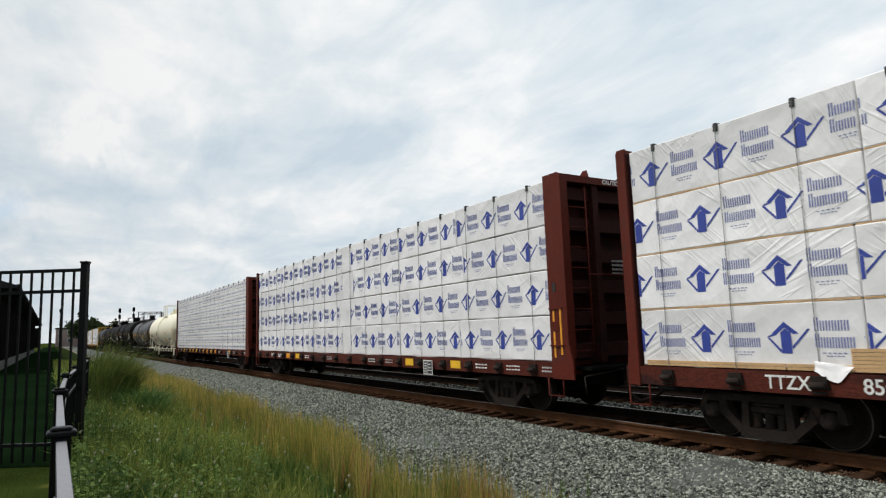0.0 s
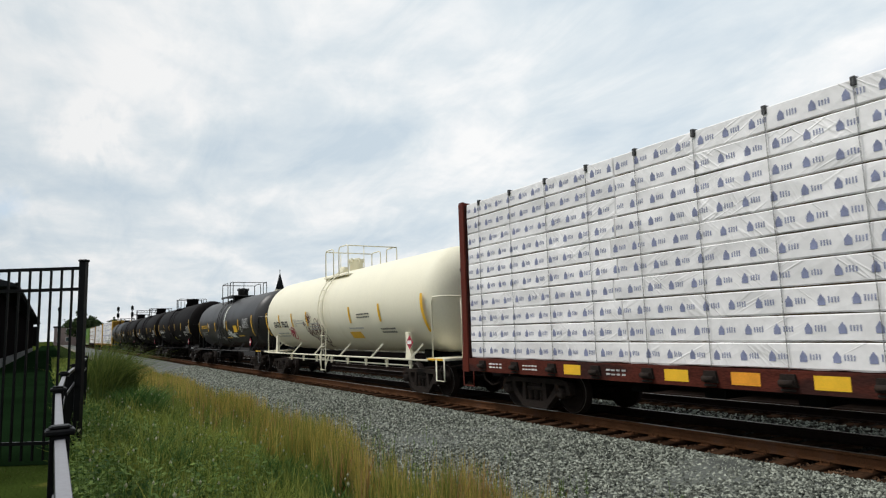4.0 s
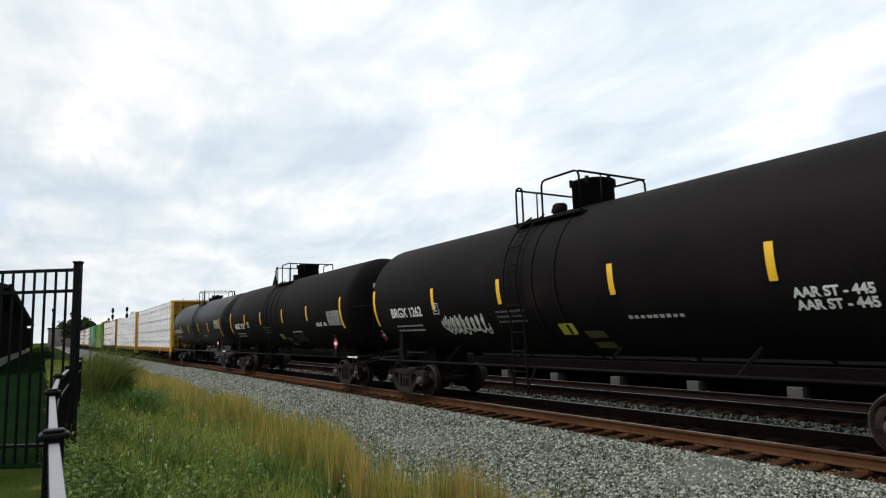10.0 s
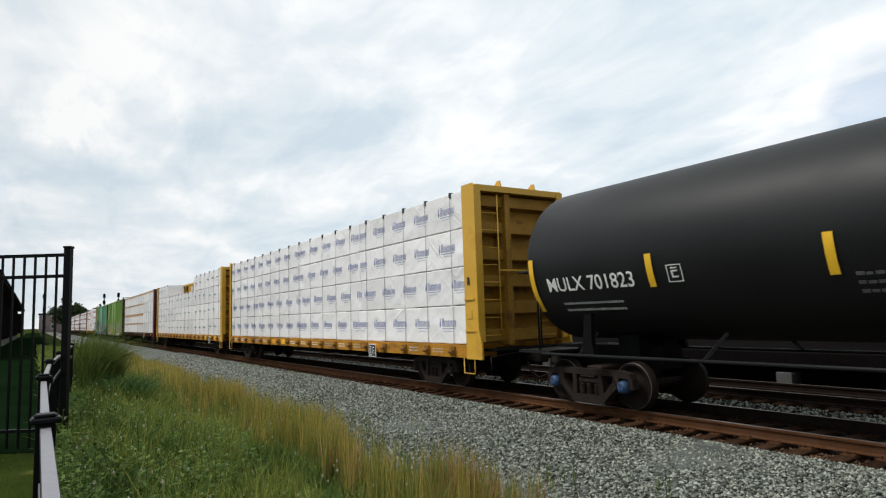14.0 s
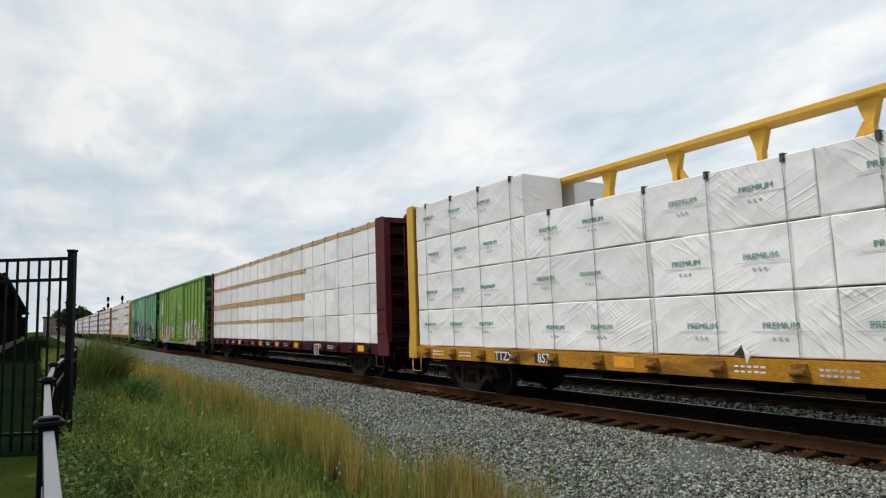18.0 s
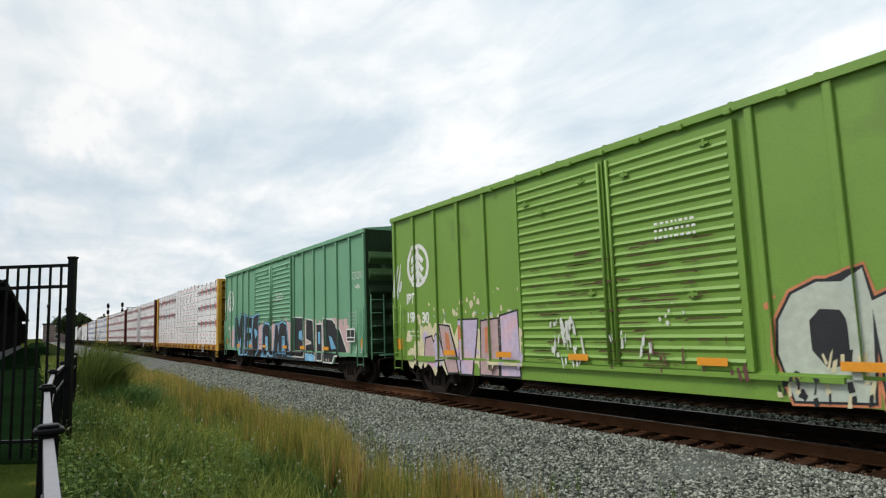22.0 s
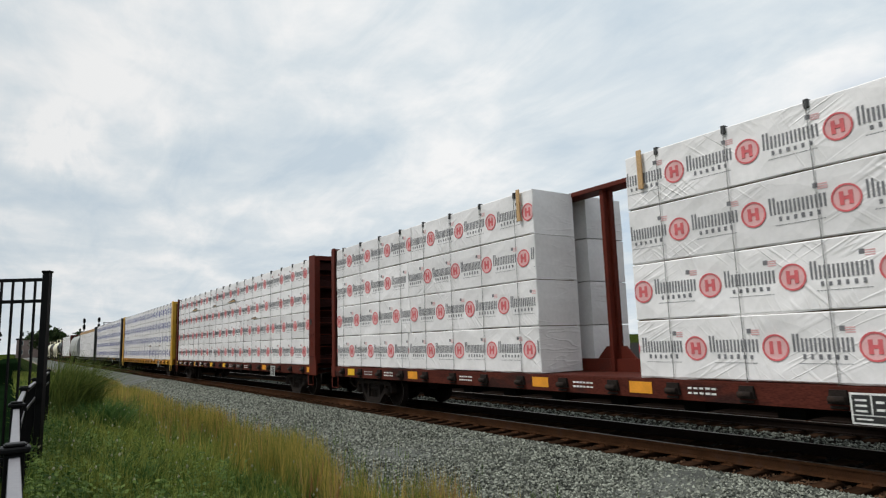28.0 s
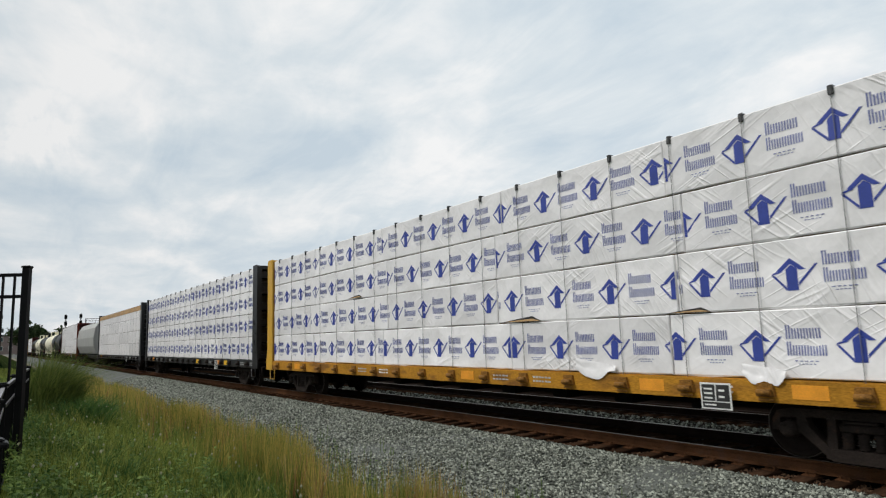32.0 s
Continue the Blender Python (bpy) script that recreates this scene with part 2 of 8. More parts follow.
def text_mesh(key, s, size, depth=0.004, bold=0.0, squeeze=1.0):
    """Lettering with the built-in font, standing in the x-z plane, facing -y, centred."""
    if ("text", key) in SHARED:
        return SHARED[("text", key)]
    cu = bpy.data.curves.new("lettering", "FONT")
    cu.body, cu.size, cu.extrude, cu.offset = s, size, depth / 2, bold
    cu.align_x, cu.align_y = "CENTER", "CENTER"
    ob = new("lettering", cu)
    me = bpy.data.meshes.new_from_object(ob.evaluated_get(bpy.context.evaluated_depsgraph_get()))
    bpy.data.objects.remove(ob)
    me.transform(Matrix.Rotation(radians(90), 4, "X") @ Matrix.Diagonal((squeeze, 1, 1, 1)))
    me.materials.clear()
    me.materials.append(None)
    SHARED[("text", key)] = me
    return me


# colours of the place
STEEL_DARK = mat("dark_steel", (0.006, 0.006, 0.006), 0.75, 0.0, 0.3, 3, 60, 0.1, spec=0.05)
FENCE_BLACK = mat("black_powder_coat", (0.004, 0.004, 0.0045), 0.4, 0.0, 0.15, 4, 80, 0.03, spec=0.10)
RUST_RAIL = mat("rusty_rail_steel", (0.088, 0.040, 0.019), 0.8, 0.0, 0.35, 3, 60, 0.25, (0.075, 0.038, 0.023), 0.05, spec=0.05)
# dark copy of the rail steel, with the train's shade in its colour
RUST_DARK = mat("shaded_rail_steel", (0.016, 0.011, 0.009), 0.8, 0.0, 0.35, 3, 60, 0.2, spec=0.05)
RAIL_HEAD = mat("polished_rail_head", (0.20, 0.165, 0.14), 0.42, 0.8, 0.2, 5, 60, 0.05)
TIE_WOOD = mat("weathered_tie_timber", (0.042, 0.023, 0.014), 0.9, 0.0, 0.4, 3, 30, 0.5, (0.028, 0.019, 0.014), 0.05, rand=0.35, spec=0.0, stretch=(1, 0.25, 1))
GRAVEL = mat("grey_ballast_gravel", (0.085, 0.092, 0.082), 0.9, 0.0, 0.5, 1.5, 24, 0.9, (0.12, 0.125, 0.12), 0.06)
DIRT = mat("dry_earth", (0.19, 0.155, 0.11), 0.95, 0.0, 0.3, 1.2, 30, 0.5, (0.10, 0.10, 0.05), 0.08)
LAWN = mat("mown_lawn", (0.028, 0.042, 0.009), 0.9, 0.0, 0.45, 0.9, 40, 0.6, (0.075, 0.075, 0.018), 0.05, spec=0.0)
BANK = mat("grass_bank_soil", (0.020, 0.030, 0.010), 0.95, 0.0, 0.4, 1.5, 30, 0.6, (0.035, 0.038, 0.014), 0.05, spec=0.0)
# track bed near black: the shade under the train is in its colour
BED_SHADE = mat("shaded_bed_gravel", (0.014, 0.012, 0.0105), 0.9, 0.0, 0.4, 1.5, 24, 0.8, spec=0.0)
PAVING = mat("dark_asphalt_paving", (0.030, 0.029, 0.029), 0.85, 0.0, 0.2, 0.8, 20, 0.15, spec=0.0)
CONCRETE = mat("grey_concrete", (0.17, 0.17, 0.16), 0.85, 0.0, 0.2, 2, 40, 0.2)

TRACK_Y, TRACK2_Y = 10.13, 14.15


def ground_z(x, y):
    """Height of the ground: lawn level behind the fence, bank down to the toe of the ballast, second bed, far level."""
    pts = ((-4000, 0.35), (0.6, 0.35), (2.0, 0.10), (4.2, -0.45), (5.4, -0.72), (6.2, -0.60), (8.3, -0.22), (8.72, -0.225), (8.95, -0.265), (11.5, -0.265), (12.0, -0.22), (12.8, -0.22), (13.0, -0.265), (15.5, -0.26), (17, -0.2), (4000, -0.1))
    for (a, za), (b, zb) in zip(pts, pts[1:]):
        if a <= y <= b:
            return za + (zb - za) * (y - a) / (b - a)
    return 0.0


def make_ground():
    ys = [-3000, -300, -60, -20, -8, -4, -2, 0, 0.6, 1, 1.5, 2, 2.6, 3.2, 3.7, 4.2, 4.6, 5.0, 5.4, 5.8, 6.2, 6.8, 7.5, 8.3, 8.72, 8.95, 9.5, 10.8, 11.5, 12, 12.8, 13, 14.5, 15.5, 17, 22, 40, 120, 600, 3000]
    xs = [-4000, -1200, -500, -250, -150, -100, -75, -60, -50] + [-42 + 1.5 * i for i in range(38)] + [20, 30, 60, 200, 1500]
    verts, faces, ids = [], [], []
    for x in xs:
        for y in ys:
            near = -60 < x < 20 and 0 < y < 9
            dz = 0.05 * noise.noise((x * 0.6, y * 0.8, 0)) if near else 0
            verts.append((x, y, ground_z(x, y) + dz))
    k = len(ys)
    for i in range(len(xs) - 1):
        for j in range(k - 1):
            faces.append((i * k + j, (i + 1) * k + j, (i + 1) * k + j + 1, i * k + j + 1))
            ym = (ys[j] + ys[j + 1]) / 2
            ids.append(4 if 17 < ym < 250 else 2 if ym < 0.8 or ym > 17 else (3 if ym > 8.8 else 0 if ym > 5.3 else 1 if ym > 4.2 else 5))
    me = bpy.data.meshes.new("ground")
    me.from_pydata(verts, [], faces)
    for m in (GRAVEL, DIRT, LAWN, BED_SHADE, PAVING, BANK):
        me.materials.append(m)
    me.polygons.foreach_set("material_index", ids)
    me.polygons.foreach_set("use_smooth", [True] * len(ids))
    return tagged(new("ground", me), "grassy bank and grey gravel rail bed on level ground", "ground", kind="structure")


ground = make_ground()


# ================= tracks =================
def rail_profile(bm, x0, x1, y):
    prof = [(-0.07, -0.172), (0.07, -0.172), (0.07, -0.16), (0.012, -0.14), (0.012, -0.045), (0.036, -0.036), (0.036, -0.006), (0.028, 0.0), (-0.028, 0.0),
            (-0.036, -0.006), (-0.036, -0.036), (-0.012, -0.045), (-0.012, -0.14), (-0.07, -0.16)]
    a = [bm.verts.new((x0, y + p, z)) for p, z in prof]
    b = [bm.verts.new((x1, y + p, z)) for p, z in prof]
    for i in range(len(prof)):
        bm.faces.new((a[i], a[(i + 1) % len(prof)], b[(i + 1) % len(prof)], b[i]))
    bm.faces.new(a)
    bm.faces.new(b[::-1])


def tie_shape(bm):
    box(bm, -0.115, 0.115, -1.30, 1.30, -0.36, -0.186, 0.012)


def plate_shape(bm):
    box(bm, -0.09, 0.09, -0.2, 0.2, -0.186, -0.172)
    for sx in (-0.055, 0.055):
        for sy in (-0.105, 0.105):
            box(bm, sx - 0.012, sx + 0.012, sy - 0.018, sy + 0.018, -0.172, -0.142)


def make_track(name, yc, x_end, n_ties, label, steel):
    root = tagged(new(name), label, "railway track", kind="structure")
    root.location = (0, yc, 0)
    for s in (-1, 1):
        rail = part("rail", build(rail_profile, -900, 120, s * 0.753), steel if s < 0 else RUST_DARK, root, "rust-brown steel rail")
        part("rail_head", build(box, -900, 120, s * 0.753 - 0.03, s * 0.753 + 0.03, 0.0005, 0.003), RAIL_HEAD, rail, "worn shiny running surface")
    rnd = random.Random(5)
    tie_me, plate_me = shared("tie", tie_shape), shared("tie_plate", plate_shape)
    for i in range(n_ties):
        x = x_end - 0.495 * i + rnd.uniform(-0.03, 0.03)
        tie = part("tie", tie_me, TIE_WOOD, root, at=pose(x, rnd.uniform(-0.05, 0.05), rnd.uniform(-0.012, 0.008), 0, 0, rnd.uniform(-1.2, 1.2)))
        part("tie_plate", plate_me, steel, tie, at=pose(0, -0.753, 0))
    bm = bmesh.new()
    for i in range(n_ties, n_ties + 260):
        x = x_end - 0.495 * i
        box(bm, x - 0.115, x + 0.115, -1.3, 1.3, -0.36, -0.186)
    tagged(part("far_ties", bm, TIE_WOOD, root), kind="stuff")
    return root


track_1 = make_track("track_1", TRACK_Y, 3.0, 130, "rusty railway track on timber ties in grey ballast", RUST_RAIL)
track_2 = make_track("track_2", TRACK2_Y, 3.0, 90, "second rusty railway track behind the passing train", RUST_DARK)


# pale grey for rail tops: the sky's sheen put into a thin strip
SHEEN_TOP = mat("sky_sheen_grey", (0.19, 0.185, 0.20), 0.38, 0.0, 0.15, 6, 60, 0.03)


# ================= fences at the lawn =================
def low_fence():
    """Black ornamental railing beside the path, along the track."""
    root = tagged(new("low_fence"), "black powder-coated metal railing with square capped posts", "fence", kind="")
    xs = [-0.35, -2.75, -5.1, -7.45, -9.8, -12.15, -14.5]
    ys = [0.03, 0.035, 0.05, 0.12, 0.27, 0.43, 0.60]
    top, base = 1.52, 0.36

    def post(bm):
        box(bm, -0.032, 0.032, -0.032, 0.032, 0, top - base, 0.004)

    def cap(bm):
        box(bm, -0.048, 0.048, -0.048, 0.048, top - base, top - base + 0.022, 0.006)
        box(bm, -0.036, 0.036, -0.036, 0.036, top - base + 0.022, top - base + 0.034, 0.008)

    for x, y in zip(xs, ys):
        p = part("post", shared("low_post", post), FENCE_BLACK, root, at=pose(x, y, base))
        part("cap", shared("low_cap", cap), FENCE_BLACK, p)
    for i in range(len(xs) - 1):
        a, b = Vector((xs[i] - 0.033, ys[i], 0)), Vector((xs[i + 1] + 0.033, ys[i + 1], 0))
        for z, h in ((1.49, 0.03), (1.30, 0.03), (0.50, 0.03)):
            rail = part("rail", build(bar, a + Vector((0, 0, z)), b + Vector((0, 0, z)), 0.036, h), FENCE_BLACK, root)
            if z > 1:
                up = Vector((0, 0, z + h / 2 + 0.001))
                part("worn_top", build(bar, a + up, b + up, 0.032, 0.003), SHEEN_TOP, rail, "sun-bleached grey upper face")
        n = 19
        for k in range(1, n):
            q = a.lerp(b, k / n)
            part("picket", shared("low_picket", lambda bm: box(bm, -0.009, 0.009, -0.009, 0.009, 0, 1.1)), FENCE_BLACK, root, at=pose(q.x, q.y, 0.40))
    return root


def tall_fence():
    """Taller black picket fence that turns away from the railing at its post."""
    root = tagged(new("tall_fence"), "tall black metal picket fence with two top rails", "fence")
    root.matrix_basis = pose(-9.17, 0.315, 0.36, 0, 0, 238)     # its x axis runs from the end post
    part("post", build(box, -0.04, 0.04, -0.04, 0.04, 0, 2.49, 0.005), FENCE_BLACK, root)
    part("cap", build(box, -0.05, 0.05, -0.05, 0.05, 2.49, 2.52, 0.008), FENCE_BLACK, root)
    for z in (2.41, 2.145, 0.26):
        part("rail", build(box, 0.04, 2.4, -0.02, 0.02, z - 0.02, z + 0.02), FENCE_BLACK, root)
    for k in range(17):
        part("picket", shared("tall_picket", lambda bm: box(bm, -0.011, 0.011, -0.011, 0.011, 0.05, 2.40)), FENCE_BLACK, root, at=pose(0.14 + 0.135 * k, 0, 0))
    part("post", build(box, 2.40, 2.48, -0.04, 0.04, 0, 2.49, 0.005), FENCE_BLACK, root)
    return root


low_fence()
tall_fence()
# sheet over the lawn; its near-black green holds the shade on the ground
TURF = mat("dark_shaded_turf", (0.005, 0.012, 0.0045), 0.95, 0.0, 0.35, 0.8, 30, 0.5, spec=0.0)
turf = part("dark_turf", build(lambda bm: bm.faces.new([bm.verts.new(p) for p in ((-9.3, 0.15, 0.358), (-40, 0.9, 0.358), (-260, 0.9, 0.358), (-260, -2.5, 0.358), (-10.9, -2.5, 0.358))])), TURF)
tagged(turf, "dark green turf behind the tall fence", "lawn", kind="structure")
# ================= the train =================
# travel of the train along the track: seconds, metres
TRAVEL = [(0, 0.0), (4, 43.03), (8, 86.33), (12, 129.8), (16, 173.35), (20, 216.75), (24, 260.0), (25.5, 276.2), (27.5, 298.2), (28.5, 309.15), (29.5, 320.1), (30.5, 331.0), (31.6, 343.0), (32, 347.4)]

RED_CAR = mat("oxide_red_paint", (0.098, 0.0165, 0.009), 0.6, 0.0, 0.25, 1.2, 40, 0.08, (0.075, 0.018, 0.012), 0.06, spec=0.15)
MAROON_CAR = mat("maroon_paint", (0.085, 0.014, 0.018), 0.6, 0.0, 0.2, 1.2, 40, 0.06, (0.07, 0.016, 0.018), 0.03, spec=0.2)
YELLOW_CAR = mat("ochre_yellow_paint", (0.58, 0.325, 0.028), 0.5, 0.0, 0.12, 0.9, 30, 0.03, (0.46, 0.24, 0.022), 0.02)
BLACK_CAR = mat("black_car_paint", (0.010, 0.010, 0.011), 0.5, 0.0, 0.25, 1.5, 40, 0.06)
# the sheltered end walls: brake dust and soot, with shade put into the colour
END_SHADE = {"oxide_red_paint": mat("shaded_sooty_oxide_red", (0.040, 0.010, 0.008), 0.75, 0.0, 0.45, 1.6, 30, 0.1, (0.018, 0.007, 0.006), 0.08, spec=0.2),
         "maroon_paint": mat("shaded_sooty_maroon", (0.026, 0.006, 0.008), 0.75, 0.0, 0.4, 1.6, 30, 0.1, (0.012, 0.005, 0.006), 0.08, spec=0.2),
         "ochre_yellow_paint": mat("shaded_grimy_ochre", (0.30, 0.155, 0.018), 0.7, 0.0, 0.4, 1.4, 30, 0.1, (0.10, 0.05, 0.015), 0.06, spec=0.3)}
TANK_BLACK = mat("satin_black_tank_paint", (0.0095, 0.0080, 0.0080), 0.62, 0.0, 0.3, 0.8, 25, 0.03, (0.013, 0.011, 0.0105), 0.0, spec=0.035)
TANK_GREY = mat("blue_black_tank_paint", (0.0075, 0.0080, 0.0086), 0.5, 0.0, 0.25, 0.8, 25, 0.03, spec=0.25)
TANK_CREAM = mat("cream_tank_paint", (0.79, 0.745, 0.585), 0.6, 0.0, 0.04, 0.7, 20, 0.02, (0.72, 0.67, 0.51), 0.02, stretch=(1.6, 1, 0.5))
TRUCK_RUST = mat("grimy_cast_steel", (0.021, 0.0155, 0.0130), 0.85, 0.0, 0.45, 4, 50, 0.3, (0.034, 0.020, 0.014), 0.03, spec=0.15)
WHEEL_STEEL = mat("dark_wheel_steel", (0.014, 0.0095, 0.008), 0.7, 0.0, 0.35, 4, 50, 0.1, spec=0.1)
WHEEL_RIM = mat("bright_worn_wheel_rim", (0.075, 0.066, 0.060), 0.45, 0.3, 0.4, 5, 50, 0.03)
WHITE_PRINT = mat("white_stencil_paint", (0.72, 0.72, 0.69), 0.7, 0.0, 0.25, 8, 60, 0.0)
GHOST_PRINT = mat("faded_stencil_paint", (0.10, 0.10, 0.10), 0.7, 0.0, 0.35, 8, 60, 0.0)
GREY_PRINT = mat("grey_stencil_paint", (0.42, 0.42, 0.41), 0.7, 0.0, 0.35, 8, 60, 0.0)
YELLOW_PRINT = mat("yellow_reflective_sheet", (0.80, 0.46, 0.02), 0.5, 0.0, 0.1, 5, 60, 0.0)
BLACK_PRINT = mat("black_stencil_paint", (0.02, 0.02, 0.02), 0.6, 0.0, 0.2, 8, 60, 0.0)
ORANGE_PRINT = mat("amber_reflective_sheet", (0.75, 0.30, 0.02), 0.5, 0.0, 0.15, 5, 60, 0.0)
BLUE_PRINT = mat("blue_print_ink", (0.030, 0.055, 0.30), 0.6, 0.0, 0.2, 5, 60, 0.0)
LAVENDER_PRINT = mat("pale_violet_print_ink", (0.27, 0.29, 0.46), 0.6, 0.0, 0.3, 5, 60, 0.0)
SLATE_PALE = mat("pale_slate_print_ink", (0.20, 0.22, 0.34), 0.6, 0.0, 0.3, 5, 60, 0.0)
SLATE_PRINT = mat("slate_blue_print_ink", (0.15, 0.17, 0.36), 0.6, 0.0, 0.3, 5, 60, 0.0)
RED_PRINT = mat("red_print_ink", (0.62, 0.12, 0.13), 0.6, 0.0, 0.2, 5, 60, 0.0)
PINK_PRINT = mat("pale_pink_print_ink", (0.72, 0.42, 0.42), 0.6, 0.0, 0.1, 5, 60, 0.0)
DARK_PRINT = mat("charcoal_print_ink", (0.17, 0.17, 0.18), 0.6, 0.0, 0.3, 5, 60, 0.0)
GREEN_PRINT = mat("green_print_ink", (0.10, 0.26, 0.20), 0.6, 0.0, 0.3, 5, 60, 0.0)


def wrap_mat():
    """Taut white plastic wrap: slack folds and sharp diagonal creases."""
    m = mat("white_lumber_wrap", (0.815, 0.795, 0.79), 0.42, 0.0, 0.05, 1.5, 12, 0.0, rand=0.085)
    n, l = m.node_tree.nodes, m.node_tree.links
    tc = n.new("ShaderNodeTexCoord")
    oi = n.new("ShaderNodeObjectInfo")
    add = n.new("ShaderNodeVectorMath")
    add.operation = "ADD"
    l.new(tc.outputs["Object"], add.inputs[0])
    sc = n.new("ShaderNodeMath")
    sc.operation = "MULTIPLY"
    sc.inputs[1].default_value = 40.0
    l.new(oi.outputs["Random"], sc.inputs[0])
    l.new(sc.outputs[0], add.inputs[1])
    prev = None
    # creases: straight ridges between flat facets, over broad slack folds
    for kind, scale, rot, depth in (("fold", 0.8, 0.3, 0.04), ("facet", 0.75, 0.6, 0.045), ("streak", 2.2, 0.75, 0.012), ("streak", 2.6, -0.45, 0.008), ("streak", 1.7, 1.15, 0.010), ("facet", 1.5, -0.55, 0.022)):
        mp = n.new("ShaderNodeMapping")
        mp.vector_type = "TEXTURE"
        mp.inputs["Rotation"].default_value = (0, rot, 0)
        mp.inputs["Scale"].default_value = (2.4, 1.0, 0.16) if kind == "streak" else (1.0, 1.0, 0.45)
        l.new(add.outputs[0], mp.inputs[0])
        if kind == "facet":
            ns = n.new("ShaderNodeTexVoronoi")
            ns.inputs["Scale"].default_value = scale
        else:
            ns = n.new("ShaderNodeTexNoise")
            ns.inputs["Scale"].default_value, ns.inputs["Detail"].default_value = scale if kind == "fold" else 1.0, 1.0
        l.new(mp.outputs[0], ns.inputs["Vector"])
        height = ns.outputs[0]
        if kind == "streak":
            # the creases come in patches
            df = n.new("ShaderNodeMath")
            df.operation = "SUBTRACT"
            df.inputs[1].default_value = 0.5
            l.new(height, df.inputs[0])
            ab = n.new("ShaderNodeMath")
            ab.operation = "ABSOLUTE"
            l.new(df.outputs[0], ab.inputs[0])
            rg = n.new("ShaderNodeMapRange")
            rg.inputs["From Max"].default_value, rg.inputs["To Min"].default_value, rg.inputs["To Max"].default_value = 0.045, 1.0, 0.0
            l.new(ab.outputs[0], rg.inputs["Value"])
            height = rg.outputs[0]
            mk = n.new("ShaderNodeTexNoise")
            mk.inputs["Scale"].default_value, mk.inputs["Detail"].default_value = scale * 0.4, 0.0
            l.new(add.outputs[0], mk.inputs["Vector"])
            mr = n.new("ShaderNodeMapRange")
            mr.inputs["From Min"].default_value, mr.inputs["From Max"].default_value = 0.52, 0.70
            l.new(mk.outputs[0], mr.inputs["Value"])
            mu = n.new("ShaderNodeMath")
            mu.operation = "MULTIPLY"
            l.new(height, mu.inputs[0])
            l.new(mr.outputs[0], mu.inputs[1])
            height = mu.outputs[0]
        bp = n.new("ShaderNodeBump")
        bp.inputs["Strength"].default_value, bp.inputs["Distance"].default_value = 0.65, depth * 1.1
        l.new(height, bp.inputs["Height"])
        if prev:
            l.new(prev.outputs[0], bp.inputs["Normal"])
        prev = bp
    l.new(prev.outputs[0], n["Principled BSDF"].inputs["Normal"])
    return m


WRAP = wrap_mat()
# darker copy of the sawn wood; shade between the packs is in its colour
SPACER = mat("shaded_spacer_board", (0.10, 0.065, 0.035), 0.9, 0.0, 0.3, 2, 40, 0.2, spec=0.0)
LUMBER = mat("sawn_softwood", (0.52, 0.33, 0.16), 0.8, 0.0, 0.3, 2, 40, 0.2)
RED_SILL = mat("grimy_oxide_red_sill", (0.082, 0.020, 0.013), 0.75, 0.0, 0.5, 1.1, 30, 0.12, (0.030, 0.012, 0.010), 0.10, spec=0.1, stretch=(0.6, 1, 2))
MAROON_SILL = mat("grimy_maroon_sill", (0.060, 0.012, 0.014), 0.75, 0.0, 0.5, 1.1, 30, 0.12, (0.022, 0.009, 0.010), 0.10, spec=0.1, stretch=(0.6, 1, 2))
YELLOW_SILL = mat("grimy_ochre_sill", (0.42, 0.195, 0.018), 0.7, 0.0, 0.4, 1.1, 30, 0.08, (0.17, 0.075, 0.016), 0.09, spec=0.2, stretch=(0.6, 1, 2))
SILL_OF = {"oxide_red_paint": RED_SILL, "maroon_paint": MAROON_SILL, "ochre_yellow_paint": YELLOW_SILL}
WINCH_OF = {"ochre_yellow_paint": mat("greasy_ochre_winch", (0.24, 0.11, 0.020), 0.7, 0.0, 0.5, 5, 40, 0.15, (0.05, 0.03, 0.015), 0.06, spec=0.2)}
STRAP = mat("grey_steel_strap", (0.16, 0.16, 0.16), 0.5, 0.3, 0.2, 4, 40, 0.0)
CORNER = mat("black_plastic_corner", (0.02, 0.02, 0.02), 0.5, 0.0, 0.2, 4, 40, 0.0)


# ---- running gear ----
def wheelset_shape(bm):
    for s in (-1, 1):
        a, b = s * 0.70, s * 0.84
        lathe(bm, [(a - s * 0.03, 0.10), (a - s * 0.02, 0.445), (a, 0.452), (a + s * 0.02, 0.43), (b, 0.42), (b + s * 0.005, 0.36), (b - s * 0.05, 0.34), (b - s * 0.06, 0.15), (b, 0.13), (b + s * 0.02, 0.08)], "y", 28)
    bar(bm, (0, -0.98, 0), (0, 0.98, 0), 0.075, seg=10)


def rim_shape(bm):
    """Worn bright edge round the outer face of the near wheel."""
    n = 28
    rings = [[bm.verts.new((r * math.cos(2 * math.pi * i / n), y, r * math.sin(2 * math.pi * i / n))) for i in range(n)] for r, y in ((0.423, -0.842), (0.417, -0.847), (0.410, -0.847))]
    for p, q in zip(rings, rings[1:]):
        for i in range(n):
            bm.faces.new((p[i], p[(i + 1) % n], q[(i + 1) % n], q[i])).smooth = True


def bearing_shape(bm):
    lathe(bm, [(-1.19, 0.04), (-1.185, 0.085), (-1.15, 0.115), (-0.93, 0.125), (-0.92, 0.06)], "y", 14)
    for i in range(3):
        a = 2 * math.pi * i / 3
        bar(bm, (0.065 * math.cos(a), -1.205, 0.065 * math.sin(a)), (0.065 * math.cos(a), -1.17, 0.065 * math.sin(a)), 0.020, seg=6)


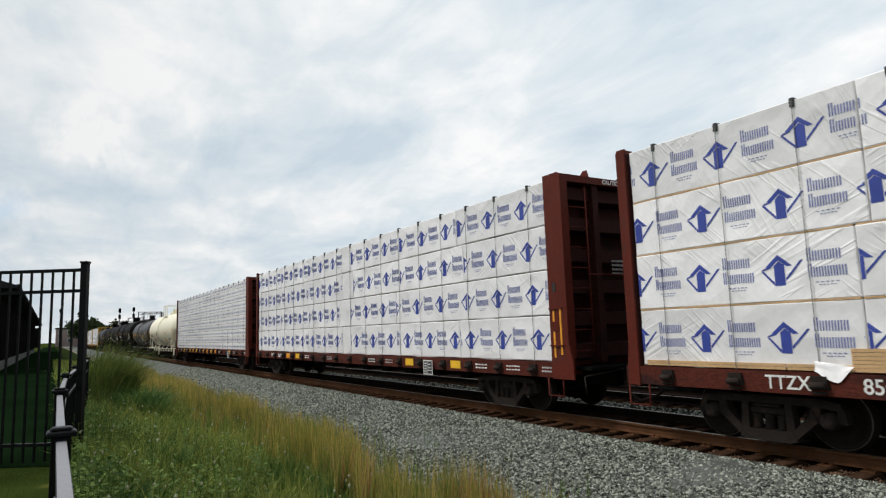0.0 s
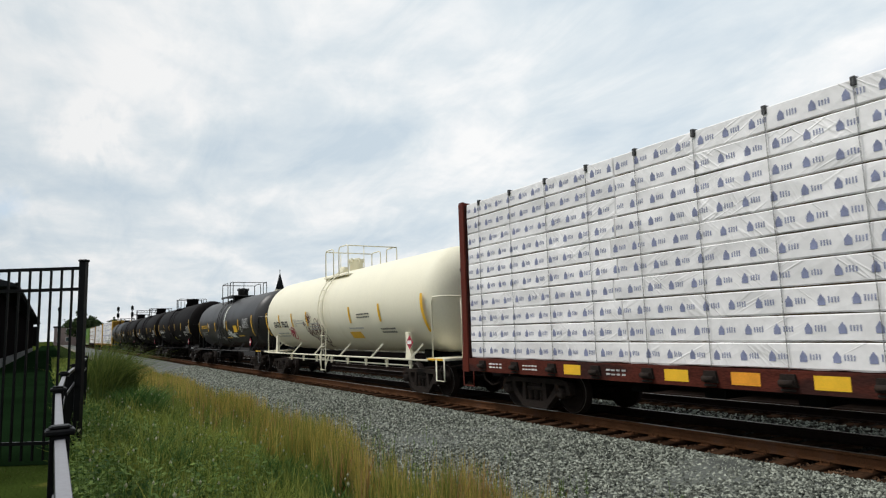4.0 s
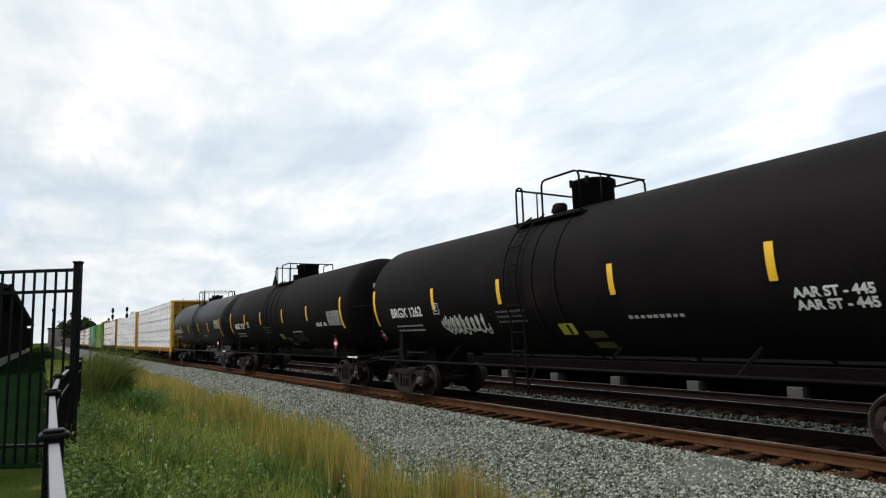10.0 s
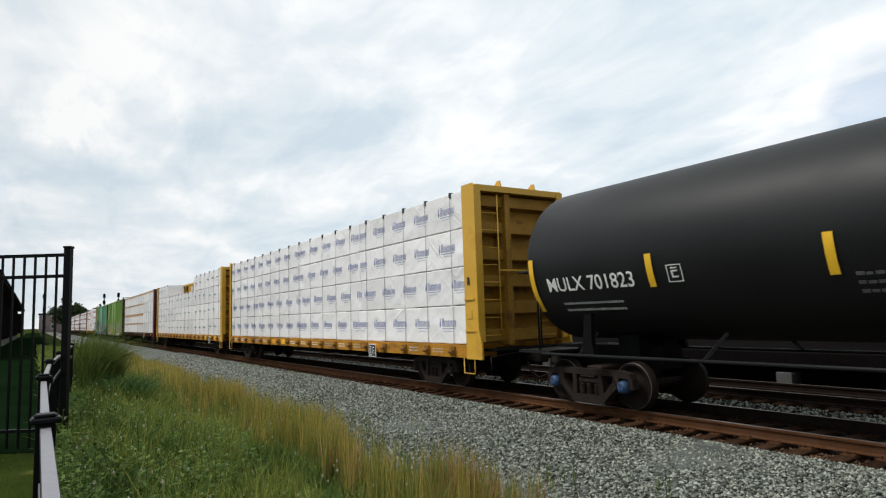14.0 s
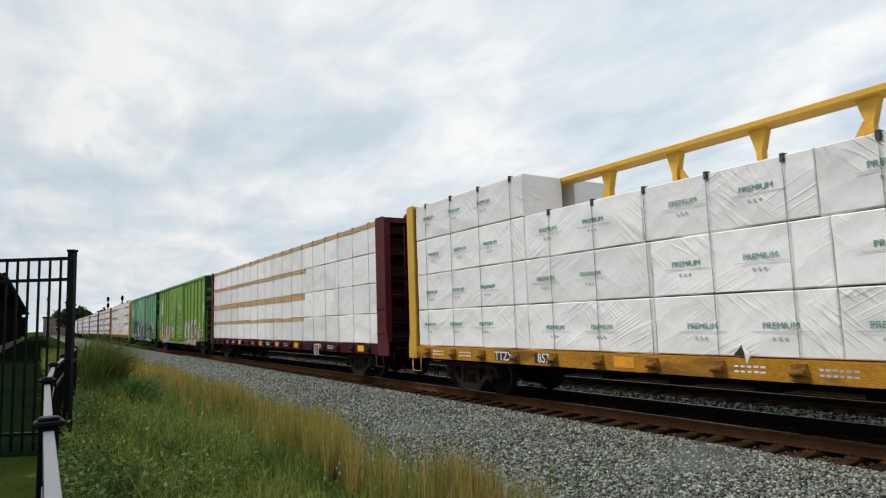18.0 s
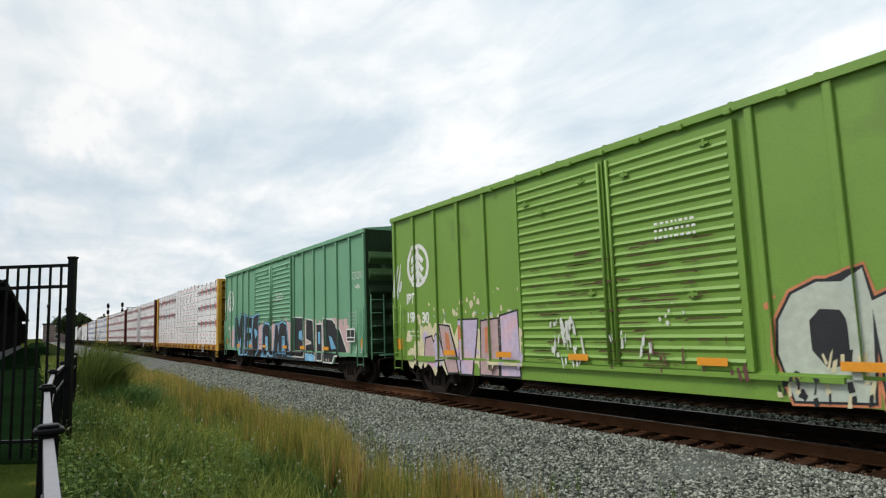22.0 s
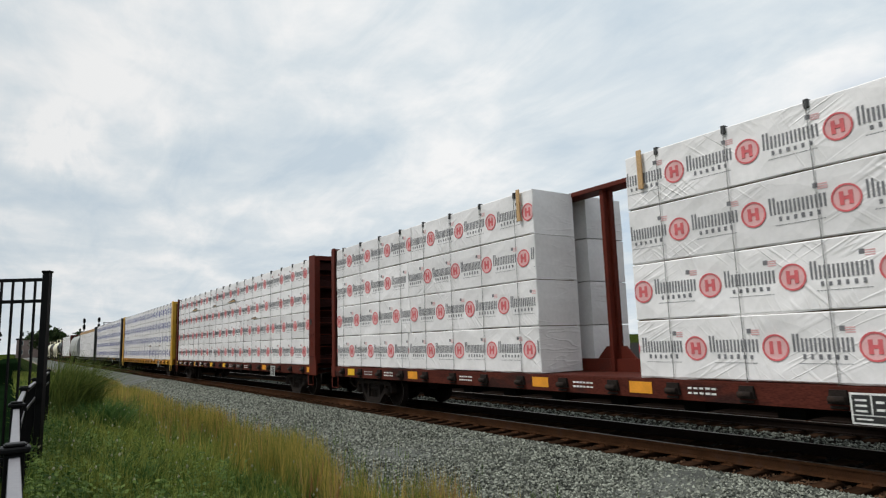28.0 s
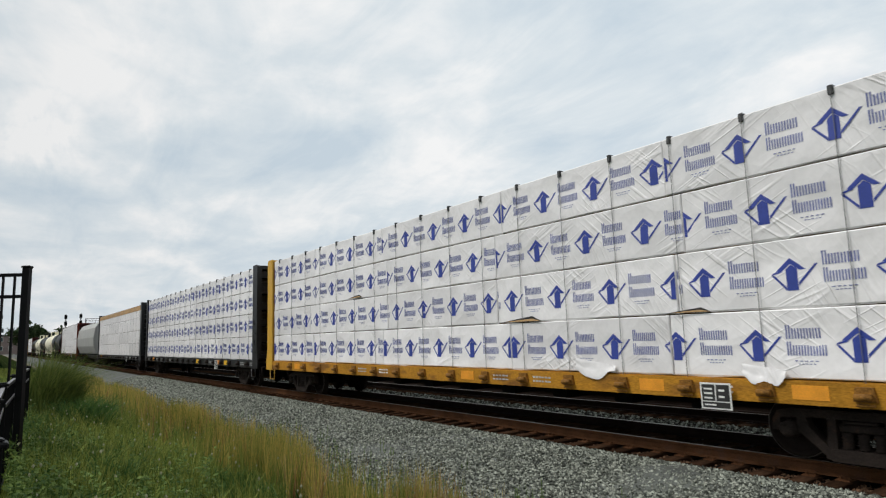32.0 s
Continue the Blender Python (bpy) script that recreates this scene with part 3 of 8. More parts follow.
def sideframe_shape(bm):
    """Cast frame: arched top chord over the bearings, columns beside the springs, raking lower arms to a narrow spring seat."""
    y0, y1 = -1.11, -0.95

    def chord(pts, lip=0.0):
        poly(bm, [(x, y0 - lip, z) for x, z in pts], y1 - y0 + lip)

    chord([(-1.10, 0.58), (-1.04, 0.69), (-0.80, 0.735), (0.80, 0.735), (1.04, 0.69), (1.10, 0.58), (0.80, 0.61), (0.55, 0.625), (-0.55, 0.625), (-0.80, 0.61)])
    for s in (-1, 1):
        chord([(s * 1.12, 0.42), (s * 1.10, 0.60), (s * 1.00, 0.60), (s * 1.00, 0.42)])          # pedestal legs
        chord([(s * 0.78, 0.40), (s * 0.78, 0.62), (s * 0.66, 0.62), (s * 0.62, 0.50), (s * 0.66, 0.40)])
        chord([(s * 0.74, 0.42), (s * 0.68, 0.56), (s * 0.37, 0.24), (s * 0.40, 0.12)], 0.015)    # raking arm
        chord([(s * 0.37, 0.20), (s * 0.41, 0.30), (s * 0.38, 0.63), (s * 0.28, 0.63), (s * 0.29, 0.20)], 0.008)
    chord([(-0.44, 0.12), (-0.38, 0.245), (0.38, 0.245), (0.44, 0.12), (0.34, 0.085), (-0.34, 0.085)], 0.02)


def spring_shape(bm):
    for x in (-0.19, 0.0, 0.19):
        prof = []
        for i in range(11):
            prof.append((0.245 + i * 0.021, 0.082 if i % 2 else 0.055))
        lathe(bm, prof, "z", 10, (x, -1.03, 0))
    box(bm, -0.27, 0.27, -1.09, -0.92, 0.46, 0.56, 0.02)
    box(bm, -0.20, 0.20, -1.115, -0.92, 0.575, 0.61, 0.008)


def bolster_shape(bm):
    box(bm, -0.2, 0.2, -0.92, 0.92, 0.44, 0.78, 0.03)
    for s in (-1, 1):
        box(bm, s * 0.36 - 0.03, s * 0.36 + 0.03, -0.72, 0.72, 0.34, 0.42)
        box(bm, s * 0.44 - 0.03, s * 0.44 + 0.03, -0.78, -0.70, 0.30, 0.60)


WHEELSETS = []          # every wheelset and the car it runs under


def truck(car, x, cap_mat=None):
    root = part("truck", shared("bolster", bolster_shape), TRUCK_RUST, car, "grimy two-axle truck with cast side frames", pose(x, 0, 0))
    for a in (0, 180):
        part("side_frame", shared("side_frame", sideframe_shape), TRUCK_RUST, root, at=pose(0, 0, 0, 0, 0, a))
        part("spring_nest", shared("springs", spring_shape), TRUCK_RUST, root, at=pose(0, 0, 0, 0, 0, a))
    for s in (-1, 1):
        w = part("wheelset", shared("wheelset", wheelset_shape), WHEEL_STEEL, root, at=pose(s * 0.89, 0, 0.45))
        WHEELSETS.append((w, car, s * 0.89))
        part("wheel_rim", shared("wheel_rim", rim_shape), WHEEL_RIM, root, "bright worn wheel edge", pose(s * 0.89, 0, 0.45))
        part("bearing", shared("bearing", bearing_shape), cap_mat or TRUCK_RUST, root, at=pose(s * 0.89, 0, 0.45))
    return root


def coupler_shape(bm):
    box(bm, -0.75, 0.1, -0.09, 0.09, 0.72, 0.94, 0.02)
    box(bm, 0.08, 0.34, -0.16, 0.14, 0.68, 1.0, 0.03)
    pipe(bm, [(0.0, -0.25, 0.72), (0.12, -0.28, 0.50), (0.34, -0.22, 0.34), (0.55, -0.12, 0.42)], 0.028)
    bar(bm, (-0.05, -1.3, 0.86), (0.05, -0.1, 0.98), 0.016, seg=6)
    bar(bm, (-0.05, -1.3, 0.86), (0.0, -1.32, 0.55), 0.016, seg=6)


def couplers(car, half):
    for a in (0, 180):
        s = 1 if a == 0 else -1
        part("coupler", shared("coupler", coupler_shape), TRUCK_RUST, car, at=pose(s * (half - 0.30), 0, 0, 0, 0, a))


# ---- lettering made of bars ----
def bars(bm, x, z, w, h, n, rnd, gap=0.35, y=0.0):
    """A line of unreadable writing: n blocks."""
    step = w / n
    for i in range(n):
        k = rnd.uniform(0.8, 1.0)
        box(bm, x + i * step, x + i * step + step * (1 - gap) * k, y - 0.003, y, z, z + h * rnd.uniform(0.75, 1))


def glyph_bars(bm, x, z, w, h, n, rnd):
    """A line of writing as plain upright bars, two to a letter."""
    step = w / n / 2
    for i in range(2 * n):
        top = h * (1.0 if i < 2 else 0.74)
        box(bm, x + i * step, x + i * step + step * 0.52, -0.003, 0, z, z + top)


def tri(bm, pts, y=0.0):
    poly(bm, [(x, y - 0.003, z) for x, z in pts], 0.003)


def blue_print(bm, w, h, seed):
    """Blue house-and-arrow mark with two lines of writing, repeated along the pack."""
    rnd = random.Random(seed)
    k = h / 0.85
    x = -w / 2 - rnd.uniform(0.0, 1.1)
    unit = 1.18 * k if k > 0.7 else 0.72
    while x < w / 2:
        if w:
            o, z = x, -0.22 * k
            s = k * 0.86
            for pts in (((0.05, 0.29), (0.26, 0.47), (0.47, 0.29), (0.38, 0.29), (0.26, 0.385), (0.14, 0.29)), ((0.19, 0.0), (0.35, 0.0), (0.35, 0.31), (0.27, 0.37), (0.19, 0.31)),
                        ((-0.02, 0.235), (0.02, 0.235), (0.185, 0.05), (0.185, 0.0)), ((-0.02, 0.235), (0.0, 0.265), (0.12, 0.30), (0.14, 0.275)), ((0.36, 0.06), (0.36, 0.11), (0.60, 0.36), (0.64, 0.36))):
                tri(bm, [(o + px * s, z + pz * s) for px, pz in pts])
        x += unit


def blue_words(bm, w, h, seed):
    """The writing beside each mark, as plain upright and level bars."""
    rnd = random.Random(seed)
    k = h / 0.85
    x = -w / 2 - rnd.uniform(0.0, 1.1)
    unit = 1.18 * k if k > 0.7 else 0.72
    while x < w / 2:
        if w:
            glyph_bars(bm, x + 0.60 * k, 0.06 * k, 0.42 * k, 0.17 * k, 6, rnd)
            glyph_bars(bm, x + 0.60 * k, -0.145 * k, 0.47 * k, 0.17 * k, 7, rnd)
            if k > 0.7:
                bars(bm, x + 0.68 * k, -0.215 * k, 0.30 * k, 0.014, 5, rnd)
                bars(bm, x + 0.72 * k, -0.25 * k, 0.22 * k, 0.012, 5, rnd)
        x += unit


def red_print(bm, w, h, seed):
    """Red rings with a block letter inside."""
    rnd = random.Random(seed)
    k = h / 0.85
    x = -w / 2 - rnd.uniform(0.0, 1.1)
    while x < w / 2:
        if w:
            n = 20
            ro, ri = 0.172 * k, 0.149 * k
            for i in range(n):
                a, b = 2 * math.pi * i / n, 2 * math.pi * (i + 1) / n
                tri(bm, [(x + ro * math.cos(a), ro * math.sin(a)), (x + ro * math.cos(b), ro * math.sin(b)), (x + ri * math.cos(b), ri * math.sin(b)), (x + ri * math.cos(a), ri * math.sin(a))])
            for u0, u1, v0, v1 in ((-0.075, -0.027, -0.083, 0.083), (0.027, 0.075, -0.083, 0.083), (-0.027, 0.027, -0.02, 0.022)):
                box(bm, x + u0 * k, x + u1 * k, -0.003, 0, v0 * k, v1 * k)
            for v in bm.verts:
                v.co.y = -0.014 if v.co.y < -0.001 else v.co.y
        x += 1.14 * k if k > 0.6 else 0.95


def pink_discs(bm, w, h, seed):
    """Pale pink ground inside the rings and the small flag's stripes."""
    rnd = random.Random(seed)
    k = h / 0.85
    x = -w / 2 - rnd.uniform(0.0, 1.1) if k > 0.6 else w
    while x < w / 2:
        n = 18
        tri(bm, [(x + 0.15 * k * math.cos(2 * math.pi * i / n), 0.15 * k * math.sin(2 * math.pi * i / n)) for i in range(n)], 0.0015)
        for i in range(3):
            box(bm, x + 0.84 * k, x + 0.95 * k, -0.0015, 0, (0.165 + 0.028 * i) * k, (0.18 + 0.028 * i) * k)
        x += 1.14 * k


def red_words(bm, w, h, seed):
    """The dark writing between the rings: tall initial, level row, small spaced row, hairline below."""
    rnd = random.Random(seed)
    k = h / 0.85
    x = -w / 2 - rnd.uniform(0.0, 1.1) if k > 0.6 else w
    while x < w / 2:
        glyph_bars(bm, x + 0.22 * k, -0.055 * k, 0.72 * k, 0.225 * k, 7, rnd)
        bars(bm, x + 0.33 * k, -0.145 * k, 0.56 * k, 0.065 * k, 6, rnd, 0.55)
        bars(bm, x + 0.28 * k, -0.20 * k, 0.62 * k, 0.010 * k, 16, rnd, 0.3)
        box(bm, x + 0.78 * k, x + 0.84 * k, -0.003, 0, 0.19 * k, 0.25 * k)
        x += 1.14 * k


def violet_print(bm, w, h, seed):
    rnd = random.Random(seed)
    x = -w / 2 - rnd.uniform(0.0, 1.1)
    while x < w / 2:
        if w:
            tri(bm, [(x, 0.0), (x + 0.04, 0.20), (x + 0.08, 0.0), (x + 0.04, -0.08)])
            glyph_bars(bm, x + 0.12, -0.05, 0.66, 0.22, 6, rnd)
            box(bm, x + 0.12, x + 0.72, -0.003, 0, -0.10, -0.085)
            bars(bm, x + 0.2, -0.17, 0.4, 0.02, 7, rnd)
        x += 1.25


def thin_print(bm, w, h, seed):
    """Small marks on a thin pack, a hand's width apart."""
    rnd = random.Random(seed)
    x = -w / 2 - rnd.uniform(0, 0.4)
    while x < w / 2:
        tri(bm, [(x, 0.0), (x + 0.05, 0.075), (x + 0.10, 0.0), (x + 0.10, -0.08), (x, -0.08)])
        bars(bm, x + 0.14, -0.05, 0.16, 0.09, 4, rnd, 0.5)
        x += 0.44


def trimmed(bm, fn, w, h, seed):
    """A printed pattern that runs on over the pack and is cut at its ends."""
    fn(bm, w, h, seed)
    for s in (-1, 1):
        bmesh.ops.bisect_plane(bm, geom=bm.verts[:] + bm.edges[:] + bm.faces[:], plane_co=(s * (w / 2 - 0.02), 0, 0), plane_no=(s, 0, 0), clear_outer=True)
    for v in bm.verts:
        v.co.y = v.co.y * 0.5 + skin(v.co.x, v.co.z, seed) - 0.0035


PRINTS = {"blue": ((blue_print, BLUE_PRINT), (blue_words, SLATE_PRINT)), "red": ((pink_discs, PINK_PRINT), (red_print, RED_PRINT), (red_words, DARK_PRINT)), "violet": ((violet_print, LAVENDER_PRINT),), "thin": ((thin_print, SLATE_PALE),)}


def skin(x, z, seed):
    """Depth of the slack wrap over a pack's face."""
    off = seed * 11.7
    return 0.019 * noise.noise((x * 1.3 + off, z * 2.0, seed * 0.7)) + 0.005 * noise.noise((x * 4 + off, z * 4, seed)) + 0.011


def bundle_shape(bm, w, h, d, seed):
    """A wrapped pack of lumber with a taut, slightly wavy skin: origin at the middle of its front face."""
    nx = max(4, int(w / 0.2))
    xs = [-w / 2, -w / 2 + 0.018] + [-w / 2 + w * i / nx for i in range(1, nx)] + [w / 2 - 0.018, w / 2]
    zs = [-h / 2, -h / 2 + 0.015] + [-h / 2 + h * j / 5 for j in range(1, 5)] + [h / 2 - 0.015, h / 2]
    off = seed * 11.7
    grid = []
    for i, x in enumerate(xs):
        col = []
        for j, z in enumerate(zs):
            e = 0.012 if i in (0, len(xs) - 1) or j in (0, len(zs) - 1) else 0.0
            y = e + skin(x, z, seed)
            zz = z
            if j == 0:
                zz -= 0.045 * max(0, noise.noise((x * 1.9 + off, 3.3, seed)))
            col.append(bm.verts.new((x, y, zz)))
        grid.append(col)
    nx, nz = len(xs) - 1, len(zs) - 1
    for i in range(nx):
        for j in range(nz):
            f = bm.faces.new((grid[i][j], grid[i + 1][j], grid[i + 1][j + 1], grid[i][j + 1]))
            f.smooth = 0 < i < nx - 1 and 0 < j < nz - 1
    for e in bm.edges:
        if len({f.smooth for f in e.link_faces}) > 1:
            e.smooth = False
    back = {}
    for i, j in ((0, 0), (nx, 0), (nx, nz), (0, nz)):
        v = grid[i][j].co
        back[(i, j)] = bm.verts.new((v.x, d, v.z))

    def edge(fixed_i, fixed_j):
        if fixed_i is not None:
            return [grid[fixed_i][j] for j in range(nz + 1)]
        return [grid[i][fixed_j] for i in range(nx + 1)]
    bm.faces.new(edge(0, None) + [back[(0, nz)], back[(0, 0)]])
    bm.faces.new(edge(nx, None)[::-1] + [back[(nx, 0)], back[(nx, nz)]])
    bm.faces.new(edge(None, 0)[::-1] + [back[(0, 0)], back[(nx, 0)]])
    bm.faces.new(edge(None, nz) + [back[(nx, nz)], back[(0, nz)]])
    bm.faces.new([back[(0, 0)], back[(0, nz)], back[(nx, nz)], back[(nx, 0)]])


def strap_shape(bm, n, w, h):
    for i in range(n):
        x = -w / 2 + w * (i + 0.5) / n
        box(bm, x - 0.008, x + 0.008, -0.006, 0.0, -h / 2, h / 2)


def corner_shape(bm):
    box(bm, -0.035, 0.035, -0.018, 0.10, -0.10, 0.03, 0.008)


def boards_shape(bm, w, h, wood):
    """Bare board edges showing above the wrap: rows of boards with fine gaps."""
    n = max(2, round(wood / 0.045))
    for i in range(n):
        z = h / 2 - wood + i * wood / n
        box(bm, -w / 2 + 0.01, w / 2 - 0.01, -0.010 + 0.004 * (i % 2), 0.3, z, z + wood / n - 0.004)
    for i in range(max(1, round(w / 1.22))):
        x = -w / 2 + w * (i + 0.5) / max(1, round(w / 1.22))
        box(bm, x - 0.05, x + 0.05, -0.016, 0.0, h / 2 - wood, h / 2)


def dunnage_shape(bm, w):
    n = max(2, int(w / 1.2))
    for i in range(n):
        x = -w / 2 + w * (i + 0.5) / n
        box(bm, x - 0.045, x + 0.045, 0.02, 1.2, 0, 0.03)


def pack(car, x, z, w, h, print_kind, seed, near=True, top=False, straps=2, wood=0.0):
    """One pack of lumber on the car; near side faces the lineside path."""
    me = shared(("bundle", round(w, 2), round(h, 2), seed % 4), lambda bm: bundle_shape(bm, w - 0.015, h, 1.18, seed % 4 + 1))
    side = pose(x, -1.38, z + h / 2) if near else pose(x, 1.38, z + h / 2, 0, 0, 180)
    ob = part("lumber_pack", me, WRAP, car, at=side)
    if not near:
        return ob
    for fn, m in PRINTS.get(print_kind, ()):
        pm = shared((m.name, round(w, 2), round(h, 2), seed % 4), lambda bm: trimmed(bm, fn, w, h, seed % 4 + 1))
        part("print", pm, m, ob)
    if print_kind == "premium":
        for i in range(int(w / 1.25)):
            xx = -w / 2 + 0.75 + 1.25 * i + ((seed * 37) % 5 - 2) * 0.07
            if xx < w / 2 - 0.35:
                part("print", text_mesh("premium", "PREMIUM", 0.13), GREEN_PRINT, ob, at=pose(xx, -0.004, -0.02 + ((seed * 13) % 3) * 0.05))
                part("print", shared("small_lines", lambda bm: (box(bm, -0.42, 0.42, -0.003, 0, -0.085, -0.078), bars(bm, -0.13, -0.20, 0.26, 0.05, 3, random.Random(3), 0.5))), GREY_PRINT, ob, at=pose(xx, -0.004, -0.02 + ((seed * 13) % 3) * 0.05))
    if wood:
        part("bare_board_strip", shared(("boards", round(w, 2), wood), lambda bm: boards_shape(bm, w, h, wood)), LUMBER, ob, "strip of bare yellow lumber")
    return ob


# ---- centre-beam flat car ----
HALF = 10.95                # half the loading length
DECK = 1.13
TOP = 4.95


def bulkhead_shape(bm):
    """Plate of the end wall; its outer face looks along +x."""
    box(bm, -0.02, 0.03, -1.40, 1.40, DECK, TOP - 0.03)


def column_shape(bm, deep=0.52):
    poly(bm, [(0.0, -1.44, 0.80), (deep + 0.1, -1.44, 0.80), (deep + 0.1, -1.44, 1.15), (deep, -1.44, 1.5), (deep, -1.44, TOP), (deep - 0.08, -1.44, TOP + 0.06), (0.0, -1.44, TOP + 0.06)], 0.05)
    box(bm, 0.0, 0.05, -1.39, -1.22, 0.9, TOP + 0.04)
    box(bm, deep - 0.05, deep, -1.39, -1.24, 1.2, TOP + 0.02)


def shelf_shape(bm):
    poly(bm, [(0.03, -1.38, 0.0), (0.30, -1.38, -0.03), (0.30, -1.38, -0.30), (0.03, -1.38, -0.34)], 2.76)


def top_plate_shape(bm):
    box(bm, 0.03, 0.50, -1.39, 1.39, TOP - 0.12, TOP + 0.03)
    for y in (-0.55, 0.55):
        poly(bm, [(0.1, y, TOP + 0.03), (0.45, y, TOP + 0.03), (0.40, y, TOP + 0.20), (0.30, y, TOP + 0.20)], 0.03)


def upright_shape(bm):
    box(bm, 0.03, 0.42, -0.08, 0.08, 1.1, TOP - 0.1)


def grab_shape(bm):
    for i in range(8):
        z = 1.35 + i * 0.42
        pipe(bm, [(0.44, -1.2, z), (0.52, -1.2, z), (0.52, -0.75, z), (0.44, -0.75, z)], 0.011, 5)
    bar(bm, (0.52, -0.75, 1.3), (0.52, -0.75, TOP - 0.2), 0.018, seg=5)


def short_ladder(bm):
    for y in (0.45, 1.0):
        bar(bm, (0.52, y, 1.2), (0.52, y, 2.9), 0.016, seg=5)
    bar(bm, (0.52, -0.75, 2.9), (0.52, 1.2, 2.9), 0.02, seg=5)
    for i in range(5):
        bar(bm, (0.52, 0.45, 1.3 + 0.35 * i), (0.52, 1.0, 1.3 + 0.35 * i), 0.012, seg=5)


def sill_shape(bm):
    box(bm, -HALF - 0.3, HALF + 0.3, -1.42, -1.36, 0.84, DECK - 0.01)
    box(bm, -HALF - 0.3, HALF + 0.3, -1.42, -1.28, 0.82, 0.86)


def pocket_shape(bm):
    """Winch pocket with its drum under the sill."""
    poly(bm, [(-0.13, -1.47, 0.90), (0.13, -1.47, 0.90), (0.10, -1.47, 1.08), (-0.10, -1.47, 1.08)], 0.06)
    bar(bm, (-0.10, -1.50, 0.96), (0.10, -1.50, 0.96), 0.045, seg=8)
    bar(bm, (-0.10, -1.46, 0.86), (0.10, -1.46, 0.86), 0.02, seg=6)


def deck_shape(bm):
    box(bm, -HALF - 0.02, HALF + 0.02, -1.36, 1.36, DECK - 0.10, DECK)
    for i in range(15):
        x = -HALF + 0.4 + i * (2 * HALF - 0.8) / 14
        box(bm, x - 0.05, x + 0.05, -1.3, 1.3, 0.80, DECK - 0.10)


def centre_sill_shape(bm):
    box(bm, -HALF - 0.6, HALF + 0.6, -0.28, 0.28, 0.60, DECK - 0.10)
    for i in range(9):
        x = -6.4 + i * 1.6
        box(bm, x - 0.2, x + 0.2, -0.6, 0.6, 0.55, 0.75)
    bar(bm, (-7.5, -0.55, 0.72), (7.5, -0.55, 0.72), 0.03, seg=6)


def beam_shape(bm):
    box(bm, -HALF, HALF, -0.22, 0.22, TOP - 0.10, TOP, 0.01)
    box(bm, -HALF, HALF, -0.10, 0.10, DECK, DECK + 0.25)


def beam_post_shape(bm):
    poly(bm, [(-0.16, -0.08, TOP - 0.1), (-0.05, -0.08, TOP - 0.5), (-0.05, -0.08, DECK), (0.05, -0.08, DECK), (0.05, -0.08, TOP - 0.5), (0.16, -0.08, TOP - 0.1)], 0.16)


def knee_shape(bm, s):
    bar(bm, (s * 0.05, 0, TOP - 0.95), (s * 0.42, 0, TOP - 1.25), 0.05, 0.12)
    bar(bm, (s * 0.05, 0, TOP - 0.45), (s * 0.22, 0, TOP - 0.72), 0.05, 0.12)
    bar(bm, (s * 0.22, 0, TOP - 0.72), (s * 0.42, 0, TOP - 1.25), 0.05, 0.12)


def step_shape(bm):
    pipe(bm, [(-0.22, -1.40, 0.86), (-0.22, -1.40, 0.46), (0.22, -1.40, 0.46), (0.22, -1.40, 0.86)], 0.018, 6)


def sill_words(words, x, size=0.27):
    def fn(car):
        part("lettering", text_mesh("s" + words, words, size, 0.004, 0.003, 0.92), WHITE_PRINT, car, "stencilled reporting mark " + words, pose(x, -1.424, 0.965))
    return fn


def sill_reflectors(*xs):
    def fn(car):
        for x in xs:
            part("reflector", shared("sill_refl", lambda bm: box(bm, -0.12, 0.12, -1.426, -1.4195, 0.875, 1.08)), YELLOW_PRINT, car, at=pose(x, 0, 0))
    return fn


def sill_panel(x, w):
    """Black paint patch under the reporting mark."""
    def fn(car):
        part("black_panel", build(box, -w / 2, w / 2, -1.4225, -1.4195, 0.87, 1.075), BLACK_PRINT, car, "black paint patch on the sill", pose(x, 0, 0))
    return fn


def light_in_sill(car, x, kind):
    if kind == "plate":
        p = part("route_plate", shared("route_plate", lambda bm: box(bm, -0.24, 0.24, -1.50, -1.488, 0.68, 1.06, 0.003)), WHITE_PRINT, car, "pale bordered black plate", pose(x, 0, 0))
        part("panel", shared("route_panel", lambda bm: [box(bm, u, v, -1.503, -1.499, c, d) for u, v, c, d in ((-0.215, -0.01, 0.80, 1.035), (0.01, 0.215, 0.80, 1.035), (-0.215, 0.215, 0.705, 0.785))]), BLACK_PRINT, p)
        part("marking", shared("route_mark", lambda bm: [box(bm, -0.18, -0.05, -1.506, -1.502, 0.83 + 0.065 * i, 0.855 + 0.065 * i) for i in range(3)] + [box(bm, 0.05, 0.14, -1.506, -1.502, 0.85 + 0.09 * i, 0.88 + 0.09 * i) for i in range(2)] + [box(bm, -0.18, 0.0, -1.506, -1.502, 0.735, 0.755)]), WHITE_PRINT, p)


